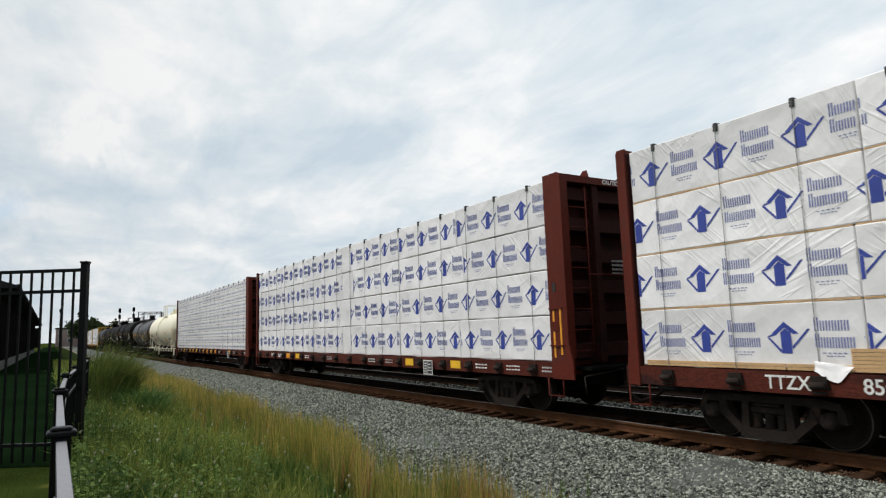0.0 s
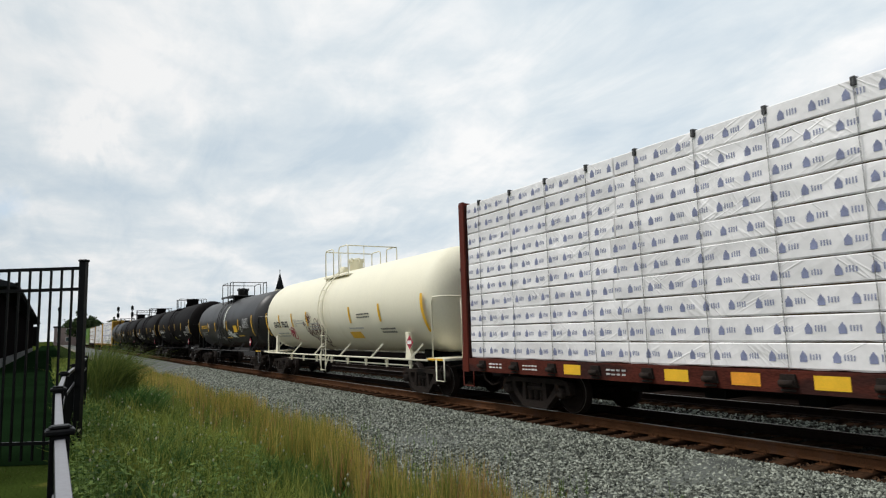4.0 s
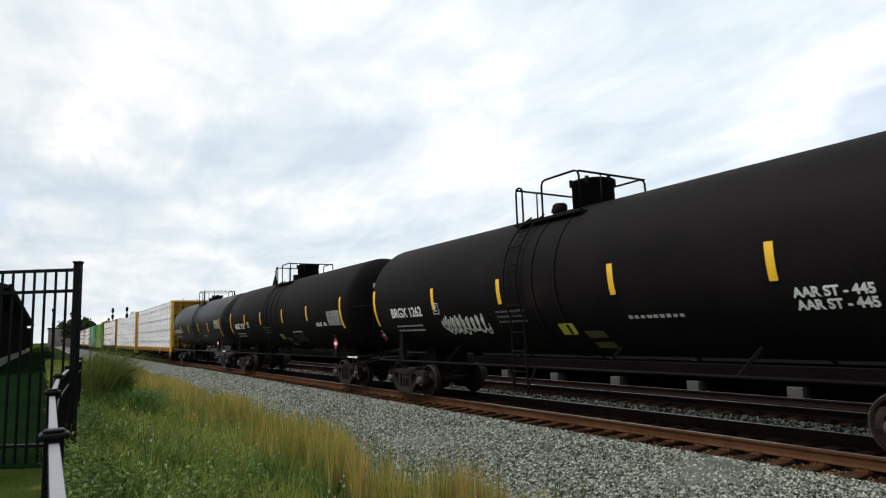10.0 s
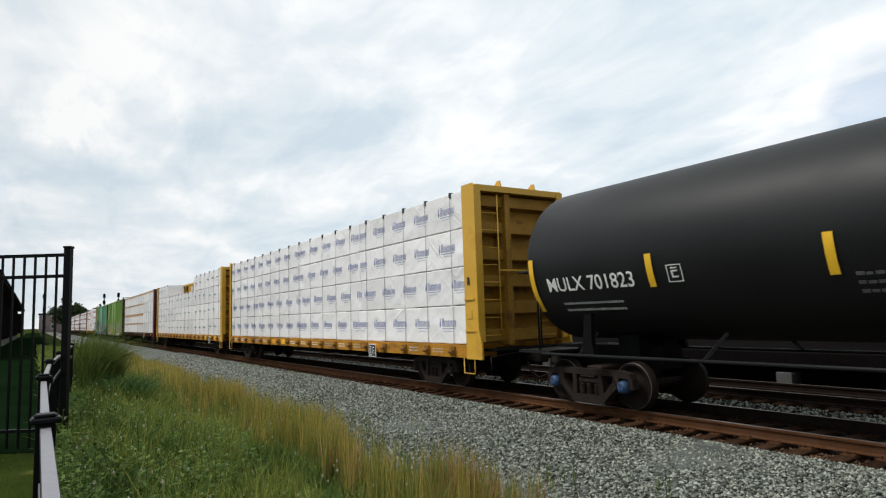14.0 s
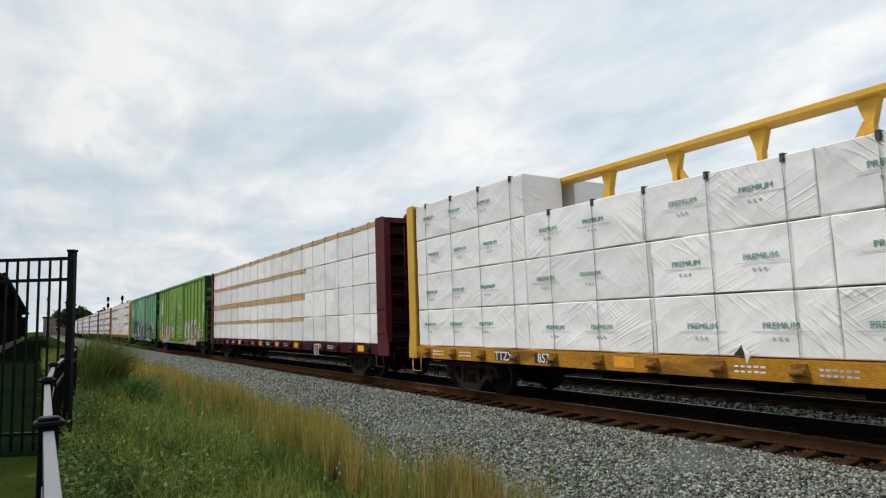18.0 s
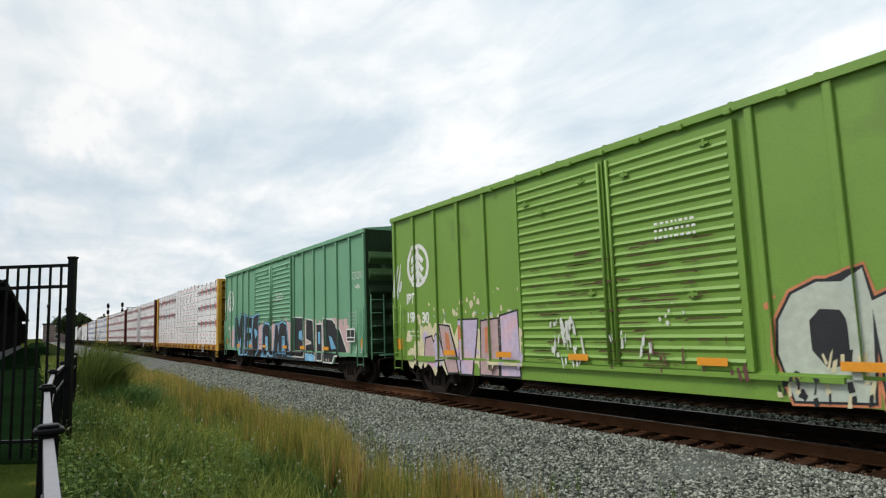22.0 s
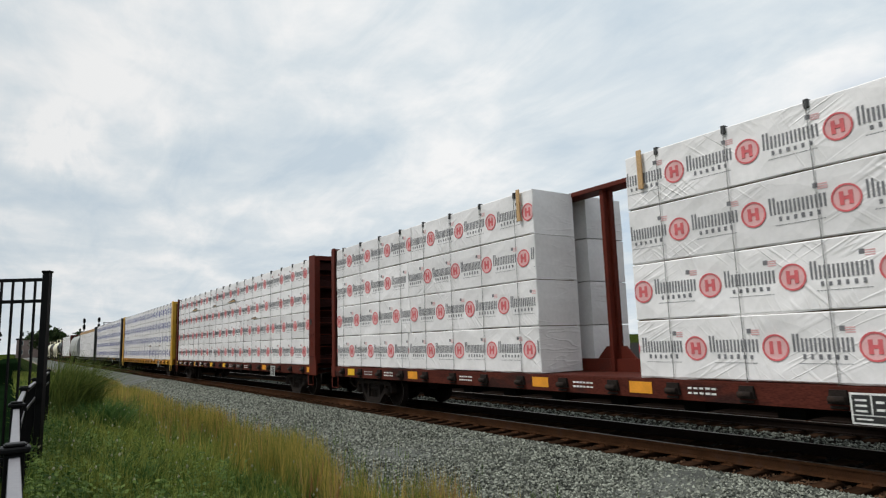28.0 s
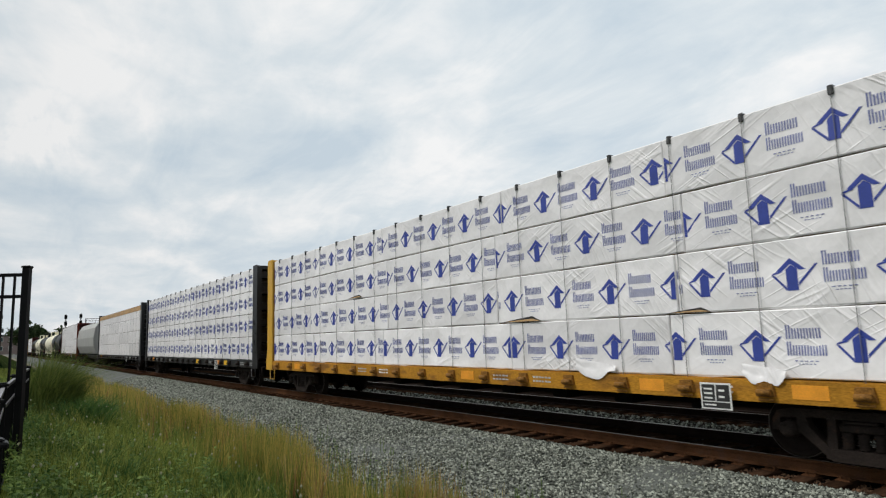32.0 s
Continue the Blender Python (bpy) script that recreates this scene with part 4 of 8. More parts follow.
def centre_beam_car(x0, paint, rows, label, sill_paint=None, dress=(), group="lumber cars of the train", end_paint=None, deep=0.52, rear=0.34, caution=True, plate_x=6.0, clear=(), spacer=None, strips=False, no_post=()):
    """A loaded centre-beam flat car. rows: columns of packs from the rear: (width, pack heights from the deck up, print kind, bare boards by layer)."""
    sill_paint = sill_paint or SILL_OF.get(paint.name, paint)
    winch_paint = WINCH_OF.get(paint.name, TRUCK_RUST)
    end_paint = end_paint or paint
    car = tagged(new("centre_beam_flatcar"), label, "freight car", group)
    car.location = (x0, TRACK_Y, 0)
    part("deck", shared("cb_deck", deck_shape), sill_paint, car)
    part("centre_sill", shared("cb_centre_sill", centre_sill_shape), STEEL_DARK, car)
    for a in (0, 180):
        part("side_sill", shared("cb_sill", sill_shape), sill_paint, car, at=pose(0, 0, 0, 0, 0, a))
    beam = part("centre_beam", shared("cb_beam", beam_shape), paint, car)
    for i in (k for k in range(13) if k not in no_post):
        xp = -HALF + 0.9 + i * (2 * HALF - 1.8) / 12
        part("beam_post", shared("cb_post", beam_post_shape), paint, beam, at=pose(xp, 0, 0))
        if i % 3 != 2:
            part("knee_brace", shared(("cb_knee", i % 3), lambda bm: knee_shape(bm, 1 if i % 3 else -1)), paint, beam, at=pose(xp, 0, 0))
    for a in (0, 180):
        s = 1 if a == 0 else -1
        wall = part("bulkhead", shared("cb_bulkhead", bulkhead_shape), END_SHADE.get(end_paint.name, end_paint), car, "ribbed steel end wall", pose(s * HALF, 0, 0, 0, 0, a) @ Matrix.Diagonal(((deep if a == 0 else rear) / 0.52, 1, 1, 1)))
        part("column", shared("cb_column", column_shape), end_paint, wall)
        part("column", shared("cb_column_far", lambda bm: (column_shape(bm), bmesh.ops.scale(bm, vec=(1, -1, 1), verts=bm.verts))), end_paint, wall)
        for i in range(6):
            part("shelf", shared("cb_shelf", shelf_shape), END_SHADE.get(end_paint.name, end_paint), wall, at=pose(0, 0, 1.5 + i * 0.66))
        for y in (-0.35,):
            part("upright", shared("cb_upright", upright_shape), END_SHADE.get(end_paint.name, end_paint), wall, at=pose(0, y, 0))
        part("ladder", shared("cb_grab", grab_shape), end_paint, wall)
        part("ladder", shared("cb_grab_short", short_ladder), end_paint, wall)
        part("top_plate", shared("cb_top", top_plate_shape), end_paint, wall)
        part("crossover_step", shared("cb_cross", lambda bm: box(bm, 0.3, 0.85, -1.2, 1.2, 0.98, 1.03)), STEEL_DARK, wall)
        part("brake_step", shared("cb_step", step_shape), end_paint, car, at=pose(s * (HALF + 0.05), 0, 0))
        if a == 0 and caution:
            part("lettering", text_mesh("caution", "CAUTION", 0.13, 0.004, 0.004), WHITE_PRINT, wall, at=pose(0.506, 0.1, TOP - 0.05, 0, 0, 90))
            part("stencil", shared("end_lines", lambda bm: [bars(bm, -0.2, -0.09 * i, 0.4, 0.05, 7, random.Random(i), 0.25) for i in range(4)]), GREY_PRINT, wall, at=pose(0.305, 0.35, 3.2, 0, 0, 90))
        for k, zr in ((0.10, 1.22), (0.30, 1.28)) if strips else ():
            part("reflector", shared(("cb_colrefl", k), lambda bm: box(bm, k, k + 0.05, -1.447, -1.4405, 0, 0.95)), ORANGE_PRINT, wall, at=pose(0, 0, zr))
        if a == 0:
            part("column_hole", shared("cb_hole", lambda bm: box(bm, 0.13, 0.23, -1.445, -1.43, 2.55, 2.75, 0.02)), BLACK_PRINT, wall)
            part("column_plate", shared("cb_colplate", lambda bm: box(bm, 0.08, 0.28, -1.455, -1.43, 1.75, 1.95)), end_paint, wall)
            for z in (1.45, 2.2):
                part("column_rib", shared("cb_colrib", lambda bm: box(bm, 0.0, 0.40, -1.47, -1.43, 0, 0.03)), end_paint, wall, at=pose(0, 0, z))
    rnd = random.Random(int(-x0 * 7))
    for i in range(18):
        x = -HALF + 0.6 + i * (2 * HALF - 1.2) / 17
        part("winch", shared("cb_pocket", pocket_shape), winch_paint, car, at=pose(x, 0, 0))
        part("winch", shared("cb_pocket", pocket_shape), winch_paint, car, at=pose(x, 0, 0, 0, 0, 180))
        kind = rnd.random()
        if any(abs(x + 0.5 - k) < 0.62 for k in clear):
            continue
        if kind < 0.30:
            part("reflector", shared("cb_refl", lambda bm: box(bm, 0.34, 0.80, -1.426, -1.419, 0.885, 1.075)), ORANGE_PRINT if i % 2 else YELLOW_PRINT, car, at=pose(x, 0, 0))
        elif kind < 0.75:
            part("stencil", shared(("cb_sten", i % 3), lambda bm: [bars(bm, 0.25, 0.92 + 0.075 * k, 0.5, 0.035, 4 + i % 3, random.Random(i), 0.22, -1.421) for k in (0, 1)]), WHITE_PRINT if kind < 0.5 else GREY_PRINT, car, at=pose(x, 0, 0))
    light_in_sill(car, plate_x, "plate")
    for x in (-8.9, 8.9):
        truck(car, x)
    couplers(car, 12.07)
    seed = int(-x0)
    tot = sum(abs(c[0]) for c in rows)
    k = (2 * HALF - 0.1) / tot
    edges = [-HALF + 0.05]
    for c in rows:
        edges.append(edges[-1] + abs(c[0]) * k)
    tops = []
    layers = max(len(c[1]) for c in rows)
    jog = [[0.0] + [rnd.choice((-0.18, -0.06, 0.0, 0.08, 0.2)) for _ in rows[:-1]] + [0.0] for _ in range(layers)]
    for ci, (w, heights, kind, wood) in enumerate(rows):
        if w < 0:
            continue
        z = DECK + 0.02
        shut = [ci == 0 or rows[ci - 1][0] > 0, ci == len(rows) - 1 or rows[ci + 1][0] > 0]
        for li, h in enumerate(heights):
            seed += 1
            same = [ci > 0 and len(rows[ci - 1][1]) == len(heights), ci < len(rows) - 1 and len(rows[ci + 1][1]) == len(heights)]
            a = edges[ci] + (jog[li][ci] if shut[0] and same[0] else 0)
            b = edges[ci + 1] + (jog[li][ci + 1] if shut[1] and same[1] else 0)
            pack(car, (a + b) / 2, z, b - a, h, kind, seed, True, False, 2, wood.get(li, 0))
            pack(car, (a + b) / 2, z, b - a, h, None, seed, False)
            z += h
            if li < len(heights) - 1:
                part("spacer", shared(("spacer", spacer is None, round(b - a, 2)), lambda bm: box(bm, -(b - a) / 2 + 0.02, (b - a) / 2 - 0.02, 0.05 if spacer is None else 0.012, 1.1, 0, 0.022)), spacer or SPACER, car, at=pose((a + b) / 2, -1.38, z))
                z += 0.024
        tops.append((edges[ci], edges[ci + 1], z))
    for i in range(18):
        x = -HALF + 0.6 + i * (2 * HALF - 1.2) / 17
        zt = [t for a, b, t in tops if a <= x <= b]
        if zt:
            cable = part("tie_down_cable", shared(("cable", round(zt[0], 2)), lambda bm: bar(bm, (0, -1.395, DECK - 0.1), (0, -1.395, zt[0]), 0.008)), STRAP, car, at=pose(x, 0, 0))
            part("corner_guard", shared("corner_guard", corner_shape), CORNER, cable, at=pose(0, -1.38, zt[0]))
    for item in dress:
        item(car)
    return car


# ---- tank car ----
TANK_HALF = 8.1


def tank_shape(bm, r, zc, half, head):
    prof = []
    for i in range(9):
        a = math.pi / 2 * i / 8
        prof.append((-half + head * (1 - math.cos(a)), max(0.02, r * math.sin(a) ** 0.8)))
    full = prof + [(-half * 0.5, r), (0, r), (half * 0.5, r)] + [(-s, q) for s, q in prof[::-1]]
    lathe(bm, full, "x", 56, (0, 0, zc))


def band_shape(bm, r, zc, x, w):
    lathe(bm, [(x - w / 2, r + 0.001), (x - w / 2, r + 0.02), (x + w / 2, r + 0.02), (x + w / 2, r + 0.001)], "x", 48, (0, 0, zc))


def on_tank(me, r, zc, x, z, key):
    """Lay a flat mark onto the tank's near flank."""
    k = ("ontank", key, round(r, 3), round(x, 2), round(z, 2))
    if k not in SHARED:
        m = me.copy()
        for v in m.vertices:
            a = max(-1.2, min(1.2, math.asin(max(-0.95, min(0.95, (v.co.z + z - zc) / r)))))
            d = r + 0.017 - v.co.y
            v.co = (v.co.x + x, -d * math.cos(a), zc + d * math.sin(a))
        SHARED[k] = m
    return SHARED[k]


def strip_mesh(w, h):
    def fn(bm):
        n = 8
        rows = [[bm.verts.new((x, 0, -h / 2 + h * i / n)) for x in (-w / 2, w / 2)] for i in range(n + 1)]
        for p, q in zip(rows, rows[1:]):
            bm.faces.new((p[0], p[1], q[1], q[0]))
    return shared(("strip", w, h), fn)


def table_mesh(bm):
    """Test panel with ruled lines of small entries, its last row set off."""
    rnd = random.Random(4)
    for x0, x1, z0, z1 in ((-0.58, 0.58, -0.25, -0.24), (-0.58, 0.58, 0.24, 0.25), (-0.58, -0.57, -0.25, 0.25), (0.57, 0.58, -0.25, 0.25), (-0.12, -0.11, -0.25, 0.25), (0.11, 0.12, -0.12, 0.25), (0.34, 0.35, -0.12, 0.25)):
        box(bm, x0, x1, -0.003, 0, z0, z1)
    for i in range(8):
        z = 0.195 - i * 0.06
        bars(bm, -0.55, z, 0.40, 0.032, 5, rnd, 0.12)
        for c in (-0.09, 0.14, 0.37):
            bars(bm, c, z, 0.17, 0.038, 2, rnd, 0.12)
        box(bm, -0.57, 0.57, -0.003, 0, z - 0.016, z - 0.011)


def box_mark(bm):
    for a, b, c, d in ((-0.14, 0.14, -0.14, -0.125), (-0.14, 0.14, 0.125, 0.14), (-0.14, -0.125, -0.14, 0.14), (0.125, 0.14, -0.14, 0.14), (-0.06, -0.03, -0.07, 0.05), (-0.03, 0.06, 0.025, 0.05), (-0.03, 0.06, -0.07, -0.045), (-0.06, 0.06, 0.075, 0.095)):
        box(bm, a, b, -0.003, 0, c, d)


def scrawl(bm, w, h, n, seed, t=0.02, loops=3):
    """Spray-can handwriting: looping, slanting ribbons that run along the line."""
    rnd = random.Random(seed)
    runs = max(1, n // 6)
    for k in range(runs):
        span = w * rnd.uniform(0.55, 1.0)
        start = rnd.uniform(-w / 2, w / 2 - span)
        waves = max(2, round(span / h * rnd.uniform(1.6, 2.6)))
        lean, roll = rnd.uniform(0.1, 0.4), rnd.uniform(0.25, 0.6)
        amp = [rnd.uniform(0.45, 1.0) for _ in range(waves + 2)]
        pts = []
        m = waves * 10
        for i in range(m + 1):
            u = i / m
            q = 2 * math.pi * waves * u
            z = 0.5 * h * amp[int(u * waves)] * math.sin(q) * 0.98
            x = start + span * u + roll * span / waves * math.cos(q) * 0.6 + lean * z
            pts.append((min(max(x, -w / 2), w / 2), z))
        for (x, z), (x1, z1) in zip(pts, pts[1:]):
            dx, dz = x1 - x, z1 - z
            q = math.hypot(dx, dz)
            if q < 1e-5:
                continue
            nx, nz = -dz / q * t, dx / q * t
            tri(bm, [(x + nx, z + nz), (x - nx, z - nz), (x1 - nx, z1 - nz), (x1 + nx, z1 + nz)])


def diamond_mesh(bm):
    tri(bm, [(-0.19, 0), (0, -0.19), (0.19, 0), (0, 0.19)])


PLACARD_RED = mat("red_placard", (0.45, 0.03, 0.06), 0.5, 0.0, 0.15, 5, 60, 0.0)


def placard(car, x, y, z, turn=0):
    p = part("placard", shared("placard_plate", lambda bm: poly(bm, [(-0.2, 0, 0), (0, 0, -0.2), (0.2, 0, 0), (0, 0, 0.2)], 0.01)), PLACARD_RED, car, "red diamond hazard placard", pose(x, y, z, 0, 0, turn))
    part("panel", shared("placard_white", lambda bm: box(bm, -0.12, 0.12, -0.008, -0.002, -0.045, 0.055)), WHITE_PRINT, p)
    part("stripe", shared("placard_line", lambda bm: (box(bm, -0.1, 0.1, -0.006, -0.002, 0.08, 0.09), box(bm, -0.1, 0.1, -0.006, -0.002, -0.085, -0.075))), BLACK_PRINT, p)
    return p


def tank_platform_shape(bm, x0, x1, zf, full):
    """Walkway boards along both sides of the crown, or one full plate."""
    if full:
        box(bm, x0 - 0.04, x1 + 0.04, -1.08, 1.02, zf, zf + 0.05)
        box(bm, x0 - 0.04, x1 + 0.04, -1.10, -1.06, zf - 0.06, zf + 0.05)
    else:
        for a, b in ((-1.10, -0.80), (0.74, 1.04)):
            box(bm, x0 - 0.04, x1 + 0.04, a, b, zf, zf + 0.05)
    for x in (x0, (x0 + x1) / 2, x1):
        for y in (-1.0, 0.95):
            bar(bm, (x, y, zf - 0.42), (x, y, zf + 0.02), 0.05)


def tank_hoop_shape(bm, xa, xb, y, zf, zr):
    """Bent pipe hoop on one side of the walkway."""
    c = min(0.12, (xb - xa) * 0.4)
    pipe(bm, [(xa, y, zf), (xa, y, zr - c), (xa + c * 0.3, y, zr - c * 0.3), (xa + c, y, zr), (xb - c, y, zr), (xb - c * 0.3, y, zr - c * 0.3), (xb, y, zr - c), (xb, y, zf)], 0.024)


def dome_shape(bm, zt, r, x, top):
    lathe(bm, [(zt - 0.15, r), (top - 0.08, r), (top - 0.07, r + 0.02), (top - 0.02, r + 0.02), (top, r * 0.9), (top + 0.01, 0.1)], "z", 24, (x, 0, 0))
    for a in range(6):
        q = a * math.pi / 3
        u, v = x + (r + 0.02) * math.cos(q), (r + 0.02) * math.sin(q)
        box(bm, u - 0.03, u + 0.03, v - 0.03, v + 0.03, top - 0.14, top + 0.02)
    box(bm, x - 0.22, x + 0.12, -0.06, 0.06, top - 0.02, top + 0.04, 0.01)


def valve_shape(bm, zt, x):
    """Low hatch and pipe beside the valve housing."""
    lathe(bm, [(zt - 0.1, 0.17), (zt + 0.16, 0.17), (zt + 0.20, 0.12), (zt + 0.21, 0.02)], "z", 14, (x, -0.25, 0))
    pipe(bm, [(x - 0.25, -0.25, zt + 0.02), (x - 0.2, -0.25, zt + 0.14), (x, -0.25, zt + 0.17)], 0.045, 8)


def tank_ladder_shape(bm, r, zc):
    for x in (-0.22, 0.22):
        pts = []
        for i in range(9):
            a = radians(62 - i * 11)
            pts.append((x, -(r + 0.1) * math.cos(a), zc + (r + 0.1) * math.sin(a)))
        pts.append((x, -1.52, 0.9))
        pts.append((x, -1.52, 0.45))
        pipe(bm, pts, 0.02)
    for i in range(6):
        a = radians(56 - i * 14.5)
        y, z = -(r + 0.1) * math.cos(a), zc + (r + 0.1) * math.sin(a)
        pipe(bm, [(-0.24, y, z), (0.24, y, z)], 0.016)
    for z in (0.5, 0.92, 1.35, 1.75, 2.15):
        pipe(bm, [(-0.24, -1.54, z), (0.24, -1.54, z)], 0.016)
    for x in (-0.22, 0.22):
        bar(bm, (x, -1.52, 0.6), (x * 2.2, -1.48, 1.05), 0.035)


def stub_sill_shape(bm, half):
    box(bm, half - 2.6, half + 0.25, -0.28, 0.28, 0.72, 1.15)


def end_platform_shape(bm, half):
    box(bm, half - 0.75, half + 0.22, -1.40, 1.40, 1.02, 1.08)


def saddle_shape(bm, r, zc, half):
    a = [(-0.55, 0.95), (0.55, 0.95), (0.55, zc - r * 0.85), (-0.55, zc - r * 0.85)]
    p = [bm.verts.new((half - 2.3, y, z)) for y, z in a]
    q = [bm.verts.new((half - 1.8, y, z)) for y, z in a]
    for i in range(4):
        bm.faces.new((p[i], p[(i + 1) % 4], q[(i + 1) % 4], q[i]))
    bm.faces.new(p)
    bm.faces.new(q[::-1])


def low_rail(bm, half, zr):
    bar(bm, (-half + 0.6, -1.46, zr), (half - 0.6, -1.46, zr), 0.03, seg=6)


def rail_strut(bm, zr, slope):
    bar(bm, (0, -1.46, zr), (slope, -1.17, zr + 0.42), 0.05, 0.05)


def end_rail_shape(bm, half):
    """Safety railing round one end platform."""
    x = half + 0.15
    pipe(bm, [(half - 0.43, -1.38, 1.08), (half - 0.43, -1.38, 2.60), (half - 0.33, -1.38, 2.72), (x, -1.38, 2.72), (x, 1.38, 2.72), (half - 0.33, 1.38, 2.72), (half - 0.43, 1.38, 2.60), (half - 0.43, 1.38, 1.08)], 0.025)


def end_post_shape(bm, half):
    pipe(bm, [(half + 0.15, 0, 1.08), (half + 0.15, 0, 2.72)], 0.02)


def end_step_shape(bm, half):
    pipe(bm, [(half - 0.2, -1.42, 1.05), (half - 0.2, -1.42, 0.5), (half + 0.2, -1.42, 0.5), (half + 0.2, -1.42, 1.05)], 0.022)


def tank_car(x0, paint, label, r=1.58, zc=2.85, head=0.75, trim=None, words="", word_paint=None, marks="white", style=0, caps=None, ink=None, slopes=0.25, half=8.3, strips=None, sz=2.66, word_at=(-5.9, 2.33), word_size=0.36, table=6.4, mark_x=-4.5, walkway=(-1.05, 1.15, -0.25, 0.28), full=False, ladder_x=-0.15, dome=(0.46, 0.0, 0.58), bands=(-0.35, 0.35), table_z=2.40, bold=0.007, dress=()):
    trim = trim or paint
    ink = ink or WHITE_PRINT
    word_paint = word_paint or ink
    car = tagged(new("tank_car"), label, "freight car", "tank cars of the train")
    car.location = (x0, TRACK_Y, 0)
    body = part("tank", shared(("tank", r, zc, head, half), lambda bm: tank_shape(bm, r, zc, half, head)), paint, car, label)
    for x in bands:
        part("band", shared(("band", r, x), lambda bm: band_shape(bm, r, zc, x, 0.07)), paint, body)
    for a in (0, 180):
        turn = pose(0, 0, 0, 0, 0, a)
        part("stub_sill", shared(("stub_sill", half), lambda bm: stub_sill_shape(bm, half)), STEEL_DARK, car, at=turn)
        plat = part("end_platform", shared(("end_platform", half), lambda bm: end_platform_shape(bm, half)), trim, car, at=turn)
        part("saddle", shared(("saddle", half, r, zc), lambda bm: saddle_shape(bm, r, zc, half)), STEEL_DARK, car, at=turn)
        part("end_railing", shared(("endrail", half), lambda bm: end_rail_shape(bm, half)), trim, plat, "bent pipe safety railing")
        for y in (-0.8, 0.8):
            part("railing_post", shared(("endpost", half), lambda bm: end_post_shape(bm, half)), trim, plat, at=pose(0, y, 0))
        part("step", shared(("endstep", half), lambda bm: end_step_shape(bm, half)), trim, plat)
        rail = part("running_rail", shared(("lowrail", half), lambda bm: low_rail(bm, half, 1.02)), trim, car, at=turn)
        for i in range(6):
            part("strut", shared(("strut", slopes), lambda bm: rail_strut(bm, 1.02, slopes)), trim, rail, at=pose(-half + 1.6 + i * (2 * half - 3.2) / 5, 0, 0))
        part("bolster_plate", shared(("bolplate", half, r, zc), lambda bm: [poly(bm, [(half - 1.95, y, 1.02), (half - 1.55, y, 1.02), (half - 1.68, y, 1.30), (half - 1.74, y, 1.78), (half - 1.92, y, 1.80), (half - 1.90, y, 1.30)], 0.10) for y in (-1.40, 1.30)]), STEEL_DARK if trim is not TANK_CREAM else trim, car, at=turn)
    part("stencil", on_tank(shared("tank_lines3", lambda bm: [bars(bm, -0.5, 0.11 * i, 1.0, 0.045, 9, random.Random(i), 0.12) for i in range(3)]), r, zc, -1.25, 1.98, "lines3"), GHOST_PRINT if ink is WHITE_PRINT else GREY_PRINT, body)
    zt = zc + r
    x0p, x1p, oa, ob = walkway
    zf = zt + 0.06 if full else zc + math.sqrt(r * r - 1.0) + 0.05
    zr = 5.03
    part("manway", shared(("dome", zt, dome), lambda bm: dome_shape(bm, zt, dome[0], dome[1], zt + dome[2])), trim, car, "round valve housing on top")
    part("hatch", shared(("valve", zt, x0p), lambda bm: valve_shape(bm, zt, dome[1] - dome[0] - 0.35)), trim, car)
    deck = part("platform", shared(("tplat", zt, walkway, full), lambda bm: tank_platform_shape(bm, x0p, x1p, zf, full)), trim, car)
    for y in (-1.03, 0.97):
        for xa, xb in ((x0p, oa), (ob, x1p)):
            if xb - xa > 0.1:
                part("platform_railing", shared(("thoop", xa, xb, y, zf), lambda bm: tank_hoop_shape(bm, xa, xb, y, zf, zr)), trim, deck, "thin bent pipe railing on the top platform")
    for x in (x0p, x1p):
        part("cross_rail", shared(("tcross", x, zf), lambda bm: (pipe(bm, [(x, -1.03, zr - 0.03), (x, 0.97, zr - 0.03)], 0.024), pipe(bm, [(x, -0.4, zf), (x, -0.4, zr - 0.03)], 0.018))), trim, deck)
    part("ladder", shared(("tladder", r, zc), lambda bm: tank_ladder_shape(bm, r, zc)), trim, car, at=pose(ladder_x, 0, 0))
    for x in (-half + 1.45, half - 1.55):
        truck(car, x, caps)
    couplers(car, half + 0.6)
    # yellow reflector strips along the flank
    strips = strips or (-7.5, -4.31, -1.55, 1.28, 4.21, 7.54)
    for i, x in enumerate(strips):
        tall = i in (0, len(strips) - 1)
        w, h, z = (0.13, 1.05, sz - 0.1) if tall else (0.13, 0.55, sz)
        part("reflector", on_tank(strip_mesh(w, h), r, zc, x, z, ("s", w, h)), YELLOW_PRINT, body)
    if words:
        part("lettering", on_tank(text_mesh("w" + words, words, word_size, 0.003, bold), r, zc, word_at[0], word_at[1], words), word_paint, body, "stencilled reporting mark " + words)
        part("stencil", on_tank(shared("tank_lines", lambda bm: [bars(bm, -0.8, -0.08 + 0.125 * k, 1.5, 0.045, 24, random.Random(k), 0.28) for k in (0, 1)]), r, zc, word_at[0], word_at[1] - 0.42, "lines"), GREY_PRINT, body)
        part("mark", on_tank(shared("box_mark", box_mark), r, zc, mark_x, word_at[1] + 0.05, "boxmark"), ink if ink is WHITE_PRINT else GREY_PRINT, body)
        part("end_lettering", text_mesh("e" + words, words, 0.20 if style == 0 else 0.17, 0.004, 0.006), word_paint, body, at=pose(half + 0.02, -0.25, 3.43, 0, 0, 90))
